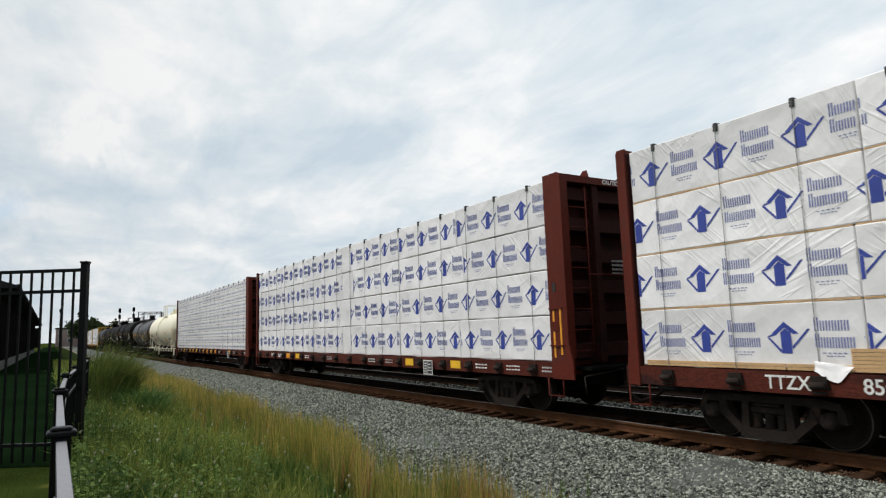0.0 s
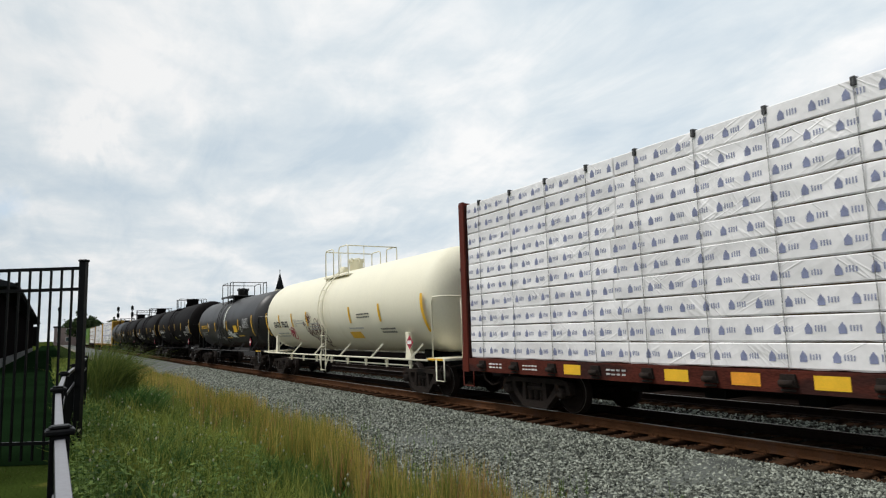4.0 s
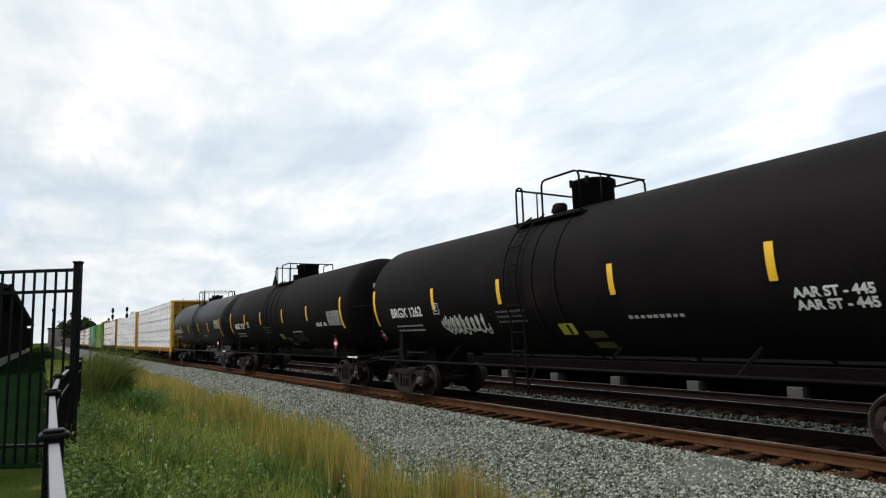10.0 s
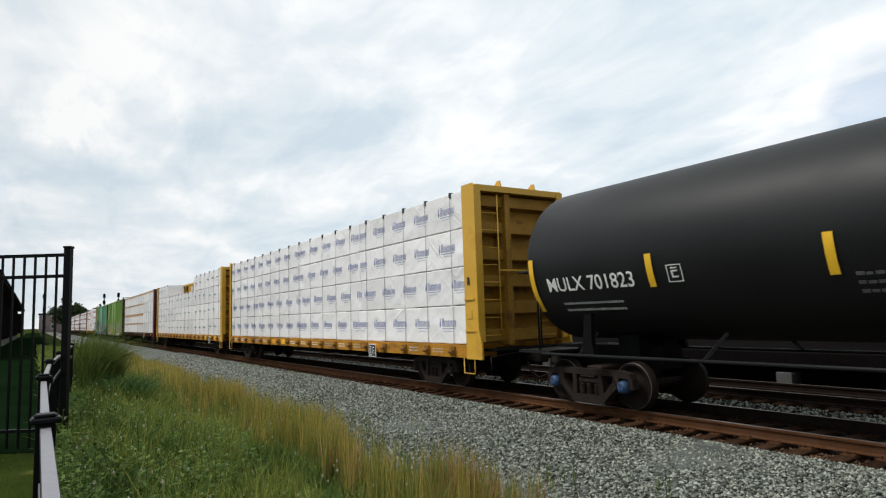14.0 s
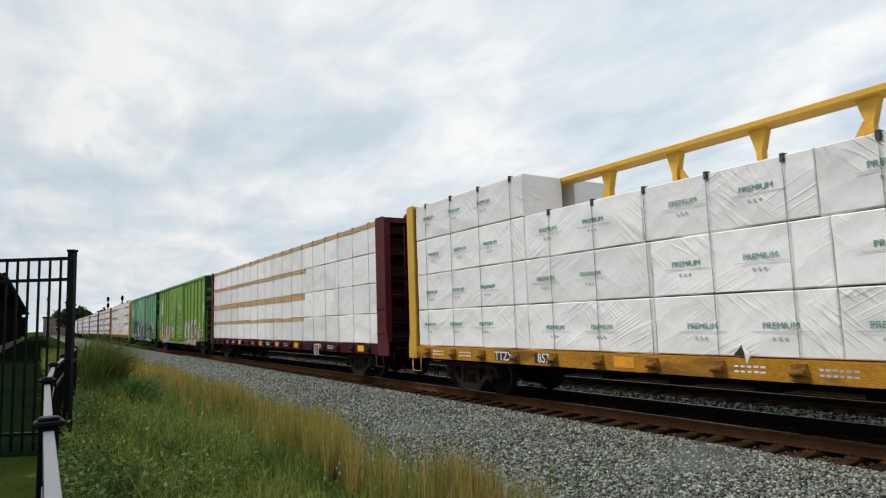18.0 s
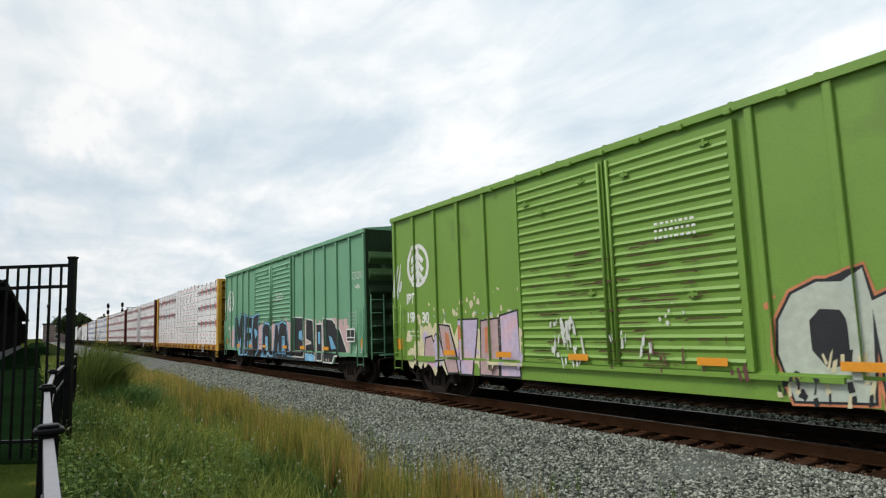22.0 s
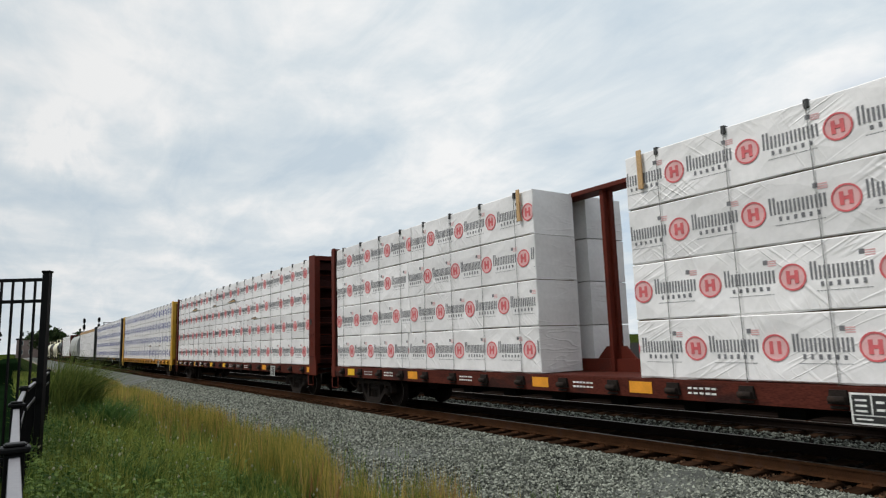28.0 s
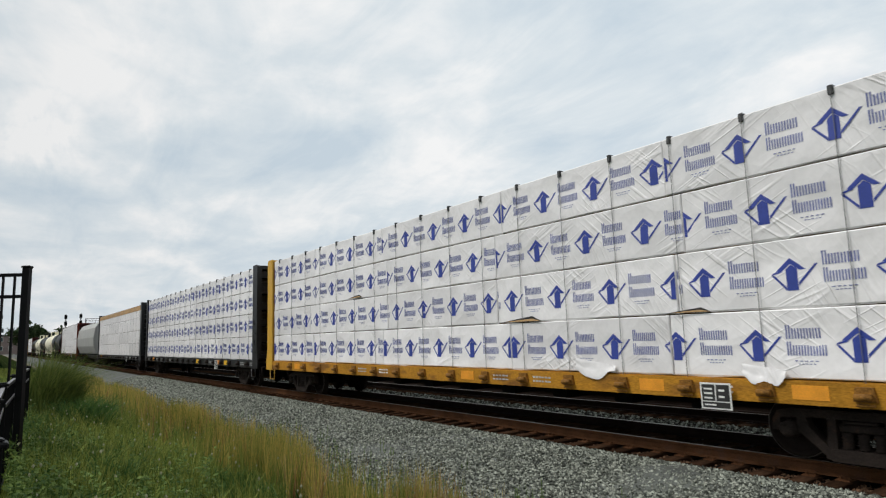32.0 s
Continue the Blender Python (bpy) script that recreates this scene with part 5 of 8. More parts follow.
        part("stencil", shared("tank_end_lines", lambda bm: [bars(bm, -0.32, 0.62 - 0.14 * i, 0.64, 0.07, 8, random.Random(i), 0.2) for i in (0, 1)] + [bars(bm, -0.28 + 0.05 * (i % 2), -0.12 - 0.115 * i, 0.56 - 0.1 * (i % 2), 0.05, 7, random.Random(i), 0.2) for i in range(6)]), ink, body, at=pose(half + 0.03, -0.22, 2.55, 0, 0, 90))
    if table:
        part("test_panel", on_tank(shared("table", table_mesh), r, zc, table, table_z, "table"), GREY_PRINT, body, "ruled white test panel")
    part("stencil", on_tank(shared("tank_lines2", lambda bm: bars(bm, -0.6, 0, 1.2, 0.06, 9, random.Random(8), 0.25)), r, zc, 2.6, 1.95, "lines2"), GREY_PRINT, body)
    for s in (1, -1):
        placard(car, s * (half - 1.6), s * -1.45, 1.50, 0 if s > 0 else 180)
    placard(car, half + 0.18, -0.35, 1.75, 90)
    part("sill_mark", shared(("tank_sillmark", half), lambda bm: box(bm, half - 0.7, half + 0.1, -1.41, -1.402, 1.025, 1.075)), WHITE_PRINT if style != 1 else YELLOW_PRINT, car)
    for item in dress:
        item(car, body, r, zc)
    return car


def tank_mark(name, mesh, x, z, paint, key, label=""):
    def fn(car, body, r, zc):
        part(name, on_tank(mesh, r, zc, x, z, key), paint, body, label)
    return fn


# ---- boxcar ----
BOX_HALF = 9.06
B_FLOOR, B_TOP = 0.95, 5.02


# boxcar ends: soot and the end's shade mixed into two darker greens
SHADED_SOOTY_GREEN = mat("shaded_sooty_green", (0.018, 0.034, 0.016), 0.8, 0.0, 0.4, 1.5, 30, 0.1, (0.05, 0.09, 0.04), -0.03, spec=0.1)


SHADED_SOOTY_PALE = mat("lightly_shaded_sooty_green", (0.060, 0.115, 0.045), 0.8, 0.0, 0.4, 1.5, 30, 0.1, (0.030, 0.055, 0.026), 0.03, spec=0.1)


def boxcar(x0, paint, dark, label, doors_at, dress=(), track=None):
    car = tagged(new("boxcar"), label, "freight car", "boxcars of the train")
    car.location = (x0, TRACK_Y, 0)
    d0, d1 = doors_at
    part("body", build(box, -BOX_HALF, BOX_HALF, -1.36, 1.36, B_FLOOR, B_TOP), paint, car, label)
    part("roof", build(lambda bm: poly_roof(bm)), dark, car)
    part("side_sill", build(lambda bm: [poly(bm, [(-BOX_HALF, s * 1.37 - 0.02, 0.90), (-6.5, s * 1.37 - 0.02, 0.90), (-6.3, s * 1.37 - 0.02, 0.64), (6.3, s * 1.37 - 0.02, 0.64), (6.5, s * 1.37 - 0.02, 0.90), (BOX_HALF, s * 1.37 - 0.02, 0.92), (BOX_HALF, s * 1.37 - 0.02, 1.04), (-BOX_HALF, s * 1.37 - 0.02, 1.04)], 0.04) for s in (-1, 1)]), paint, car)
    part("centre_sill", build(box, -BOX_HALF - 0.3, BOX_HALF + 0.3, -0.3, 0.3, 0.60, B_FLOOR), STEEL_DARK, car)
    part("top_rail", build(lambda bm: [box(bm, -BOX_HALF - 0.02, BOX_HALF + 0.02, s * 1.40 - 0.04, s * 1.40 + 0.04, B_TOP - 0.10, B_TOP + 0.03) for s in (-1, 1)]), dark, car)
    rib_me = shared("boxcar_rib", lambda bm: poly(bm, [(-0.075, -1.365, B_FLOOR + 0.04), (0.075, -1.365, B_FLOOR + 0.04), (0.075, -1.365, B_TOP - 0.1), (-0.075, -1.365, B_TOP - 0.1)], 0.005) or rib_bar(bm))
    n = 17
    for i in range(n):
        x = -BOX_HALF + 0.12 + i * (2 * BOX_HALF - 0.24) / (n - 1)
        for a in (0, 180):
            xx = x if a == 0 else -x
            if d0 - 0.15 < x < d1 + 0.15:
                continue
            part("side_post", rib_me, paint, car, at=pose(xx if a == 0 else -xx, 0, 0, 0, 0, 0) if a == 0 else pose(x, 0, 0, 0, 0, 180))
    # paired doors with pressed horizontal corrugations
    mid = (d0 + d1) / 2
    for k, (a, b) in enumerate(((d0, mid - 0.03), (mid + 0.03, d1))):
        w = b - a
        door = part("door", shared(("bdoor", round(w, 2)), lambda bm: box(bm, 0.0, w, -1.42, -1.37, B_FLOOR + 0.08, B_TOP - 0.22)), paint, car, "corrugated sliding door", pose(a, 0, 0))
        for i in range(20):
            part("corrugation", shared(("bcorr", round(w, 2)), lambda bm: corr(bm, w)), paint, door, at=pose(0, 0, B_FLOOR + 0.16 + i * 0.183))
        part("latch_bar", shared("blatch", lambda bm: bar(bm, (0, -1.455, B_FLOOR + 0.1), (0, -1.455, B_TOP - 0.25), 0.03, seg=6)), dark, door, at=pose(w - 0.08 if k == 0 else 0.08, 0, 0))
        part("door_edge", shared("bedge", lambda bm: box(bm, -0.05, 0.05, -1.45, -1.40, B_FLOOR + 0.08, B_TOP - 0.22)), paint, door, at=pose(0.05 if k == 0 else w - 0.05, 0, 0))
    for x, z in ((d0 + 0.4, 4.35), (mid - 0.55, 4.5), (mid - 0.45, 2.35), (mid + 0.5, 4.4), (d1 - 0.5, 4.55), (d1 - 0.9, 2.2), (d0 + 0.9, 4.1)):
        part("door_bracket", shared("bbracket", lambda bm: (box(bm, -0.09, 0.09, -1.468, -1.44, -0.025, 0.025, 0.005), box(bm, -0.025, 0.025, -1.474, -1.44, -0.05, 0.07, 0.005))), dark, car, at=pose(x, 0, z))
    for i in range(9):
        part("roof_lug", shared("blug", lambda bm: box(bm, -0.06, 0.06, -1.48, -1.43, B_TOP - 0.14, B_TOP - 0.04, 0.01)), dark, car, at=pose(d0 - 0.8 + i * (d1 - d0 + 1.6) / 8, 0, 0))
    part("door_track", build(box, d0 - 1.2, d1 + 1.2, -1.46, -1.38, B_FLOOR - 0.02, B_FLOOR + 0.06), track or dark, car)
    # pressed ends
    for a in (0, 180):
        s = 1 if a == 0 else -1
        end = part("end_wall", shared("bend", lambda bm: box(bm, BOX_HALF, BOX_HALF + 0.03, -1.38, 1.38, B_FLOOR, B_TOP)), SHADED_SOOTY_GREEN, car, "sooty ribbed end wall", pose(0, 0, 0, 0, 0, a))
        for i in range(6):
            part("end_rib", shared("bendrib", lambda bm: poly_rib(bm)), SHADED_SOOTY_PALE if i > 3 else SHADED_SOOTY_GREEN, end, at=pose(0, 0, 1.15 + i * 0.55))
        for y in (-1.30, -0.85, 0.85, 1.30):
            part("ladder_rail", shared("bladrail", lambda bm: bar(bm, (BOX_HALF + 0.17, 0, 0.85), (BOX_HALF + 0.17, 0, 2.9), 0.03)), dark, end, at=pose(0, y, 0))
        for i in range(5):
            part("rung", shared("brung", lambda bm: (bar(bm, (BOX_HALF + 0.17, -1.30, 0), (BOX_HALF + 0.17, -0.85, 0), 0.012, seg=5), bar(bm, (BOX_HALF + 0.17, 0.85, 0), (BOX_HALF + 0.17, 1.30, 0), 0.012, seg=5))), dark, end, at=pose(0, 0, 1.05 + i * 0.42))
        part("side_ladder", shared("bsidelad", lambda bm: side_ladder(bm)), dark, car, at=pose(s * (BOX_HALF - 0.35), 0, 0))
        part("reflector", shared("brefl", lambda bm: box(bm, -0.16, 0.16, -1.372, -1.362, 1.2, 1.5)), ORANGE_PRINT, car, at=pose(s * (BOX_HALF - 0.32), 0, 0))
        part("crossover_step", shared("bstep", lambda bm: box(bm, BOX_HALF + 0.05, BOX_HALF + 0.35, -1.0, 1.0, 0.95, 1.0)), dark, end)
    for x in (-6.0, -3.8, -1.5, 1.35, 3.45, 5.85):
        part("reflector", shared("brefl2", lambda bm: box(bm, -0.26, 0.26, -1.485, -1.472, 1.10, 1.22)), ORANGE_PRINT, car, at=pose(x, 0, 0))
    for x in (-7.2, 7.2):
        truck(car, x)
    couplers(car, 10.05)
    for item in dress:
        item(car)
    return car


def rib_bar(bm):
    box(bm, -0.06, 0.06, -1.42, -1.36, B_FLOOR + 0.05, B_TOP - 0.1, 0.012)


def corr(bm, w):
    a = [bm.verts.new(p) for p in ((0.12, -1.421, 0), (w - 0.12, -1.421, 0), (w - 0.12, -1.452, 0.05), (0.12, -1.452, 0.05), (0.12, -1.421, 0.10), (w - 0.12, -1.421, 0.10))]
    bm.faces.new((a[0], a[1], a[2], a[3]))
    bm.faces.new((a[3], a[2], a[5], a[4]))
    bm.faces.new((a[0], a[3], a[4]))
    bm.faces.new((a[1], a[5], a[2]))


def poly_rib(bm):
    a = [(BOX_HALF + 0.03, 0.0), (BOX_HALF + 0.16, 0.16), (BOX_HALF + 0.16, 0.22), (BOX_HALF + 0.03, 0.40)]
    p = [bm.verts.new((x, -1.3, z)) for x, z in a]
    q = [bm.verts.new((x, 1.3, z)) for x, z in a]
    for i in range(4):
        bm.faces.new((p[i], p[(i + 1) % 4], q[(i + 1) % 4], q[i]))
    bm.faces.new(p)
    bm.faces.new(q[::-1])


def poly_roof(bm):
    a = [(-1.40, B_TOP), (-1.40, B_TOP + 0.04), (0, B_TOP + 0.20), (1.40, B_TOP + 0.04), (1.40, B_TOP)]
    p = [bm.verts.new((-BOX_HALF - 0.03, y, z)) for y, z in a]
    q = [bm.verts.new((BOX_HALF + 0.03, y, z)) for y, z in a]
    for i in range(5):
        bm.faces.new((p[i], p[(i + 1) % 5], q[(i + 1) % 5], q[i]))
    bm.faces.new(p)
    bm.faces.new(q[::-1])
    for i in range(14):
        x = -BOX_HALF + 0.7 + i * (2 * BOX_HALF - 1.4) / 13
        for s in (-1, 1):
            bar(bm, (x, s * 1.35, B_TOP + 0.06), (x, 0, B_TOP + 0.215), 0.06, 0.04)


def side_ladder(bm):
    for x in (-0.22, 0.22):
        bar(bm, (x, -1.46, 0.62), (x, -1.46, 2.5), 0.022, seg=5)
    for i in range(5):
        bar(bm, (-0.22, -1.46, 0.68 + i * 0.43), (0.22, -1.46, 0.68 + i * 0.43), 0.013, seg=5)


# ---- covered hopper ----
def hopper_car(x0, paint, label):
    car = tagged(new("hopper_car"), label, "freight car", "hopper cars of the train")
    car.location = (x0, TRACK_Y, 0)

    def body(bm):
        prof = [(-1.25, 1.2), (-1.55, 2.0), (-1.60, 2.9), (-1.45, 3.9), (-1.0, 4.5), (1.0, 4.5), (1.45, 3.9), (1.60, 2.9), (1.55, 2.0), (1.25, 1.2)]
        p = [bm.verts.new((-7.6, y, z)) for y, z in prof]
        q = [bm.verts.new((7.6, y, z)) for y, z in prof]
        for i in range(len(prof)):
            bm.faces.new((p[i], p[(i + 1) % len(prof)], q[(i + 1) % len(prof)], q[i]))
        bm.faces.new(p)
        bm.faces.new(q[::-1])
    part("body", build(body), paint, car, label)
    part("roof_walk", build(box, -7.6, 7.6, -0.5, 0.5, 4.55, 4.65), STEEL_DARK, car)
    for i in range(4):
        part("chute", build(lambda bm: lathe(bm, [(0.55, 0.35), (1.25, 1.1)], "z", 4, (-5.1 + 3.4 * i, 0, 0))), paint, car)
    part("sill", build(box, -8.4, 8.4, -1.4, 1.4, 1.05, 1.2), STEEL_DARK, car)
    for s in (-1, 1):
        part("end_frame", build(lambda bm: [bar(bm, (s * 8.3, y, 1.1), (s * 7.4, y, 4.3), 0.1) for y in (-1.2, 1.2)]), paint, car)
    for x in (-6.9, 6.9):
        truck(car, x)
    couplers(car, 9.1)
    return car


# ================= graffiti and lettering =================
SPRAY_BLACK = mat("black_spray_paint", (0.016, 0.016, 0.02), 0.6, 0.0, 0.3, 3, 30, 0.0)
SPRAY_BLUE = mat("pale_blue_spray_paint", (0.32, 0.48, 0.60), 0.6, 0.0, 0.3, 3, 30, 0.0, (0.45, 0.55, 0.62), 0.0)
SPRAY_PINK = mat("faded_pink_spray_paint", (0.46, 0.32, 0.32), 0.7, 0.0, 0.12, 1.2, 8, 0.0, (0.30, 0.36, 0.30), 0.03)
SPRAY_WHITE = mat("chalky_white_spray_paint", (0.60, 0.62, 0.56), 0.7, 0.0, 0.12, 1.5, 8, 0.0, (0.42, 0.52, 0.36), 0.02)
SPRAY_ORANGE = mat("orange_spray_paint", (0.55, 0.20, 0.09), 0.7, 0.0, 0.3, 3, 30, 0.0)
SPRAY_RED = mat("red_spray_paint", (0.50, 0.07, 0.10), 0.7, 0.0, 0.3, 3, 30, 0.0)
SPRAY_BROWN = mat("dark_brown_spray_paint", (0.11, 0.045, 0.035), 0.7, 0.0, 0.3, 3, 30, 0.0)
RUST_SMEAR = mat("rusty_scrape", (0.085, 0.050, 0.022), 0.8, 0.0, 0.4, 6, 40, 0.0)
DOOR_A, DOOR_B = -3.25, 2.0


def box_posts():
    n = 17
    xs = [-BOX_HALF + 0.12 + i * (2 * BOX_HALF - 0.24) / (n - 1) for i in range(n)]
    return [x for x in xs if not (DOOR_A - 0.15 < x < DOOR_B + 0.15)]


def sprayed(me, x, z, lift):
    """Lay a flat outline over the boxcar's side so that it follows posts, panels and doors."""
    bm = bmesh.new()
    bm.from_mesh(me)
    bmesh.ops.translate(bm, verts=bm.verts, vec=(x, 0, z))
    cuts = [DOOR_A, DOOR_B] + [p + d for p in box_posts() for d in (-0.061, 0.061)]
    lo, hi = min(v.co.x for v in bm.verts), max(v.co.x for v in bm.verts)
    for c in cuts:
        if lo < c < hi:
            r = bmesh.ops.bisect_plane(bm, geom=bm.verts[:] + bm.edges[:] + bm.faces[:], plane_co=(c, 0, 0), plane_no=(1, 0, 0))
            bmesh.ops.split_edges(bm, edges=[e for e in r["geom_cut"] if isinstance(e, bmesh.types.BMEdge)])
    r = bmesh.ops.bisect_plane(bm, geom=bm.verts[:] + bm.edges[:] + bm.faces[:], plane_co=(0, 0, 0.99), plane_no=(0, 0, 1))
    bmesh.ops.split_edges(bm, edges=[e for e in r["geom_cut"] if isinstance(e, bmesh.types.BMEdge)])
    for f in bm.faces:
        c = f.calc_center_median()
        if c.z < 0.99 and abs(c.x) < 6.6:
            y = -1.46 if DOOR_A - 1.2 < c.x < DOOR_B + 1.2 and c.z > 0.93 else -1.394
        elif DOOR_A < c.x < DOOR_B:
            y = -1.458
        elif any(abs(c.x - p) < 0.061 for p in box_posts()):
            y = -1.424
        else:
            y = -1.366
        for v in f.verts:
            v.co.y = y - lift
    out = bpy.data.meshes.new("sprayed")
    bm.to_mesh(out)
    bm.free()
    out.materials.clear()
    out.materials.append(None)
    return out


def spray(words, x, z, size, wide, paint, lift=0.002, bold=0.05, label="", name="graffiti"):
    def fn(car):
        me = text_mesh(("g", words, size, wide, bold), words, size, 0.0, bold, wide)
        part(name, sprayed(me, x, z, lift), paint, car, label)
    return fn


def cloud_patch(x0, x1, z0, z1, seed, paint, lift=0.001, label=""):
    """Soft-edged sprayed ground under the letters: a wandering outline."""
    def fn(car):
        bm = bmesh.new()
        n = 26
        rnd = random.Random(seed)
        top = [(x0 + (x1 - x0) * i / n, z1 - (z1 - z0) * (0.04 + 0.34 * rnd.random() ** 2)) for i in range(n + 1)]
        for (xa, za), (xb, zb) in zip(top, top[1:]):
            vs = [bm.verts.new(p) for p in ((xa, 0, z0), (xb, 0, z0), (xb, 0, zb), (xa, 0, za))]
            bm.faces.new(vs)
        me = bpy.data.meshes.new("patch")
        bm.to_mesh(me)
        bm.free()
        part("graffiti", sprayed(me, 0, 0, lift), paint, car, label)
    return fn


def strokes(x, z, w, h, n, seed, paint, t=0.025, lift=0.003, loops=4):
    def fn(car):
        bm = bmesh.new()
        scrawl(bm, w, h, n, seed, t, loops)
        me = bpy.data.meshes.new("strokes")
        bm.to_mesh(me)
        bm.free()
        part("graffiti", sprayed(me, x, z, lift), paint, car)
    return fn


def dabs(x, z, w, h, n, seed, paint, lift=0.006):
    """Short slanting strokes and drips of paint."""
    def fn(car):
        bm = bmesh.new()
        rnd = random.Random(seed)
        for _ in range(n):
            px, pz = rnd.uniform(-w / 2, w / 2), rnd.uniform(-h / 2, h / 2)
            a, b, k = rnd.uniform(0.008, 0.040), rnd.uniform(0.10, 0.50) * min(1, h), rnd.uniform(-0.25, 0.25)
            bm.faces.new([bm.verts.new(p) for p in ((px - a, 0, pz - b / 2), (px + a, 0, pz - b / 2 * rnd.uniform(0.5, 1)), (px + a * 0.7 + k * b, 0, pz + b / 2), (px - a + k * b, 0, pz + b / 2 * rnd.uniform(0.4, 1)))])
        me = bpy.data.meshes.new("dabs")
        bm.to_mesh(me)
        bm.free()
        part("graffiti", sprayed(me, x, z, lift), paint, car)
    return fn


def ring_logo(bm):
    n = 36
    for i in range(n):
        a, b = 2 * math.pi * i / n, 2 * math.pi * (i + 1) / n
        vs = [bm.verts.new((r * math.cos(q), 0, r * math.sin(q))) for r, q in ((0.60, a), (0.60, b), (0.48, b), (0.48, a))]
        bm.faces.new(vs)
    def face(pts):
        bm.faces.new([bm.verts.new((p[0], 0, p[1])) for p in pts])
    face([(-0.08, -0.52), (0.08, -0.52), (0.08, 0.45), (0.0, 0.52), (-0.08, 0.45)])
    for z in (0.12, -0.13, -0.38):
        for s in (-1, 1):
            face([(s * 0.08, z + 0.24), (s * 0.08, z + 0.06), (s * 0.22, z - 0.08), (s * 0.33, z + 0.02)])


def logo(x, z, paint):
    def fn(car):
        bm = bmesh.new()
        ring_logo(bm)
        me = bpy.data.meshes.new("logo")
        bm.to_mesh(me)
        bm.free()
        part("emblem", sprayed(me, x, z, 0.002), paint, car, "white ring emblem with a tree shape")
    return fn


def data_lines(x, z, w, rows, seed, paint=None):
    def fn(car):
        bm = bmesh.new()
        rnd = random.Random(seed)
        for i in range(rows):
            xx = -w / 2
            while xx < w / 2 - 0.1:
                q = rnd.uniform(0.03, 0.09)
                bm.faces.new([bm.verts.new(p) for p in ((xx, 0, -i * 0.12), (xx + q, 0, -i * 0.12), (xx + q, 0, -i * 0.12 + 0.04), (xx, 0, -i * 0.12 + 0.04))])
                xx += q + 0.04
        me = bpy.data.meshes.new("lines")
        bm.to_mesh(me)
        bm.free()
        part("stencil", sprayed(me, x, z, 0.002), paint or WHITE_PRINT, car)
    return fn


def plate(x, z):
    def fn(car):
        p = part("route_plate", build(box, -0.33, 0.33, -0.02, 0, -0.22, 0.22), WHITE_PRINT, car, "white bordered plate", pose(x, -1.43, z))
        part("panel", build(lambda bm: [box(bm, a, b, -0.024, -0.02, c, d) for a, b, c, d in ((-0.29, -0.02, -0.06, 0.17), (0.02, 0.29, -0.06, 0.17), (-0.29, 0.29, -0.18, -0.10))]), BLACK_PRINT, p)
    return fn


def smears(seed, n=14):
    def fn(car):
        rnd = random.Random(seed)
        for i in range(n):
            w, h = rnd.uniform(0.1, 0.9) ** 1.3, rnd.uniform(0.008, 0.034)
            part("scrape", shared(("scrape", round(w, 1), round(h, 2)), lambda bm: bm.faces.new([bm.verts.new(p) for p in ((-w / 2, 0, -h / 2), (w / 2 * 0.7, 0, -h / 2 * 0.6), (w / 2, 0, h / 2 * 0.5), (-w / 2 * 0.8, 0, h / 2))])), RUST_SMEAR, car, at=pose(rnd.uniform(DOOR_A + 0.6, DOOR_B - 0.6), -1.459, 1.08 + 0.183 * rnd.randrange(0, 12) + rnd.uniform(-0.03, 0.05)))
    return fn


def swell(pts, d):
    """The outline pushed outward by d."""
    k = len(pts)
    area = sum(pts[i][0] * pts[(i + 1) % k][1] - pts[(i + 1) % k][0] * pts[i][1] for i in range(k))
    sg = 1 if area > 0 else -1
    out = []
    for i in range(k):
        p, q, r = Vector(pts[i - 1]), Vector(pts[i]), Vector(pts[(i + 1) % k])
        e, f = (q - p).normalized(), (r - q).normalized()
        m = Vector((e.y, -e.x)) + Vector((f.y, -f.x))
        m = m.normalized() if m.length > 0.2 else Vector((e.y, -e.x))
        out.append(q + m * (sg * d * 1.25))
    return out


def block_letters(shapes, paint, lift, d=0.0, label=""):
    """Hand-cut graffiti letters on the car's side; d swells them for outlines and halos."""
    def fn(car):
        bm = bmesh.new()
        for pts in shapes:
            bm.faces.new([bm.verts.new((q[0], 0, q[1])) for q in (swell(pts, d) if d else pts)])
        bmesh.ops.triangulate(bm, faces=bm.faces[:])
        me = bpy.data.meshes.new("letters")
        bm.to_mesh(me)
        bm.free()
        part("graffiti", sprayed(me, 0, 0, lift), paint, car, label)
    return fn


def splash(x0, x1, z0, z1, n, seed, paint, lift, size=0.12):
    """Ragged blots of thrown paint, thinning out upwards."""
    def fn(car):
        rnd = random.Random(seed)
        bm = bmesh.new()
        for _ in range(n):
            px, v = rnd.uniform(x0, x1), rnd.random() ** 1.6
            pz, k = z0 + (z1 - z0) * v, size * (1.15 - v) * rnd.uniform(0.4, 1.3)
            m = 9
            bm.faces.new([bm.verts.new((px + k * rnd.uniform(0.5, 1.2) * math.cos(2 * math.pi * i / m), 0, pz + 1.2 * k * rnd.uniform(0.5, 1.3) * math.sin(2 * math.pi * i / m))) for i in range(m)])
        bmesh.ops.triangulate(bm, faces=bm.faces[:])
        me = bpy.data.meshes.new("splash")
        bm.to_mesh(me)
        bm.free()
        part("graffiti", sprayed(me, 0, 0, lift), paint, car)
    return fn


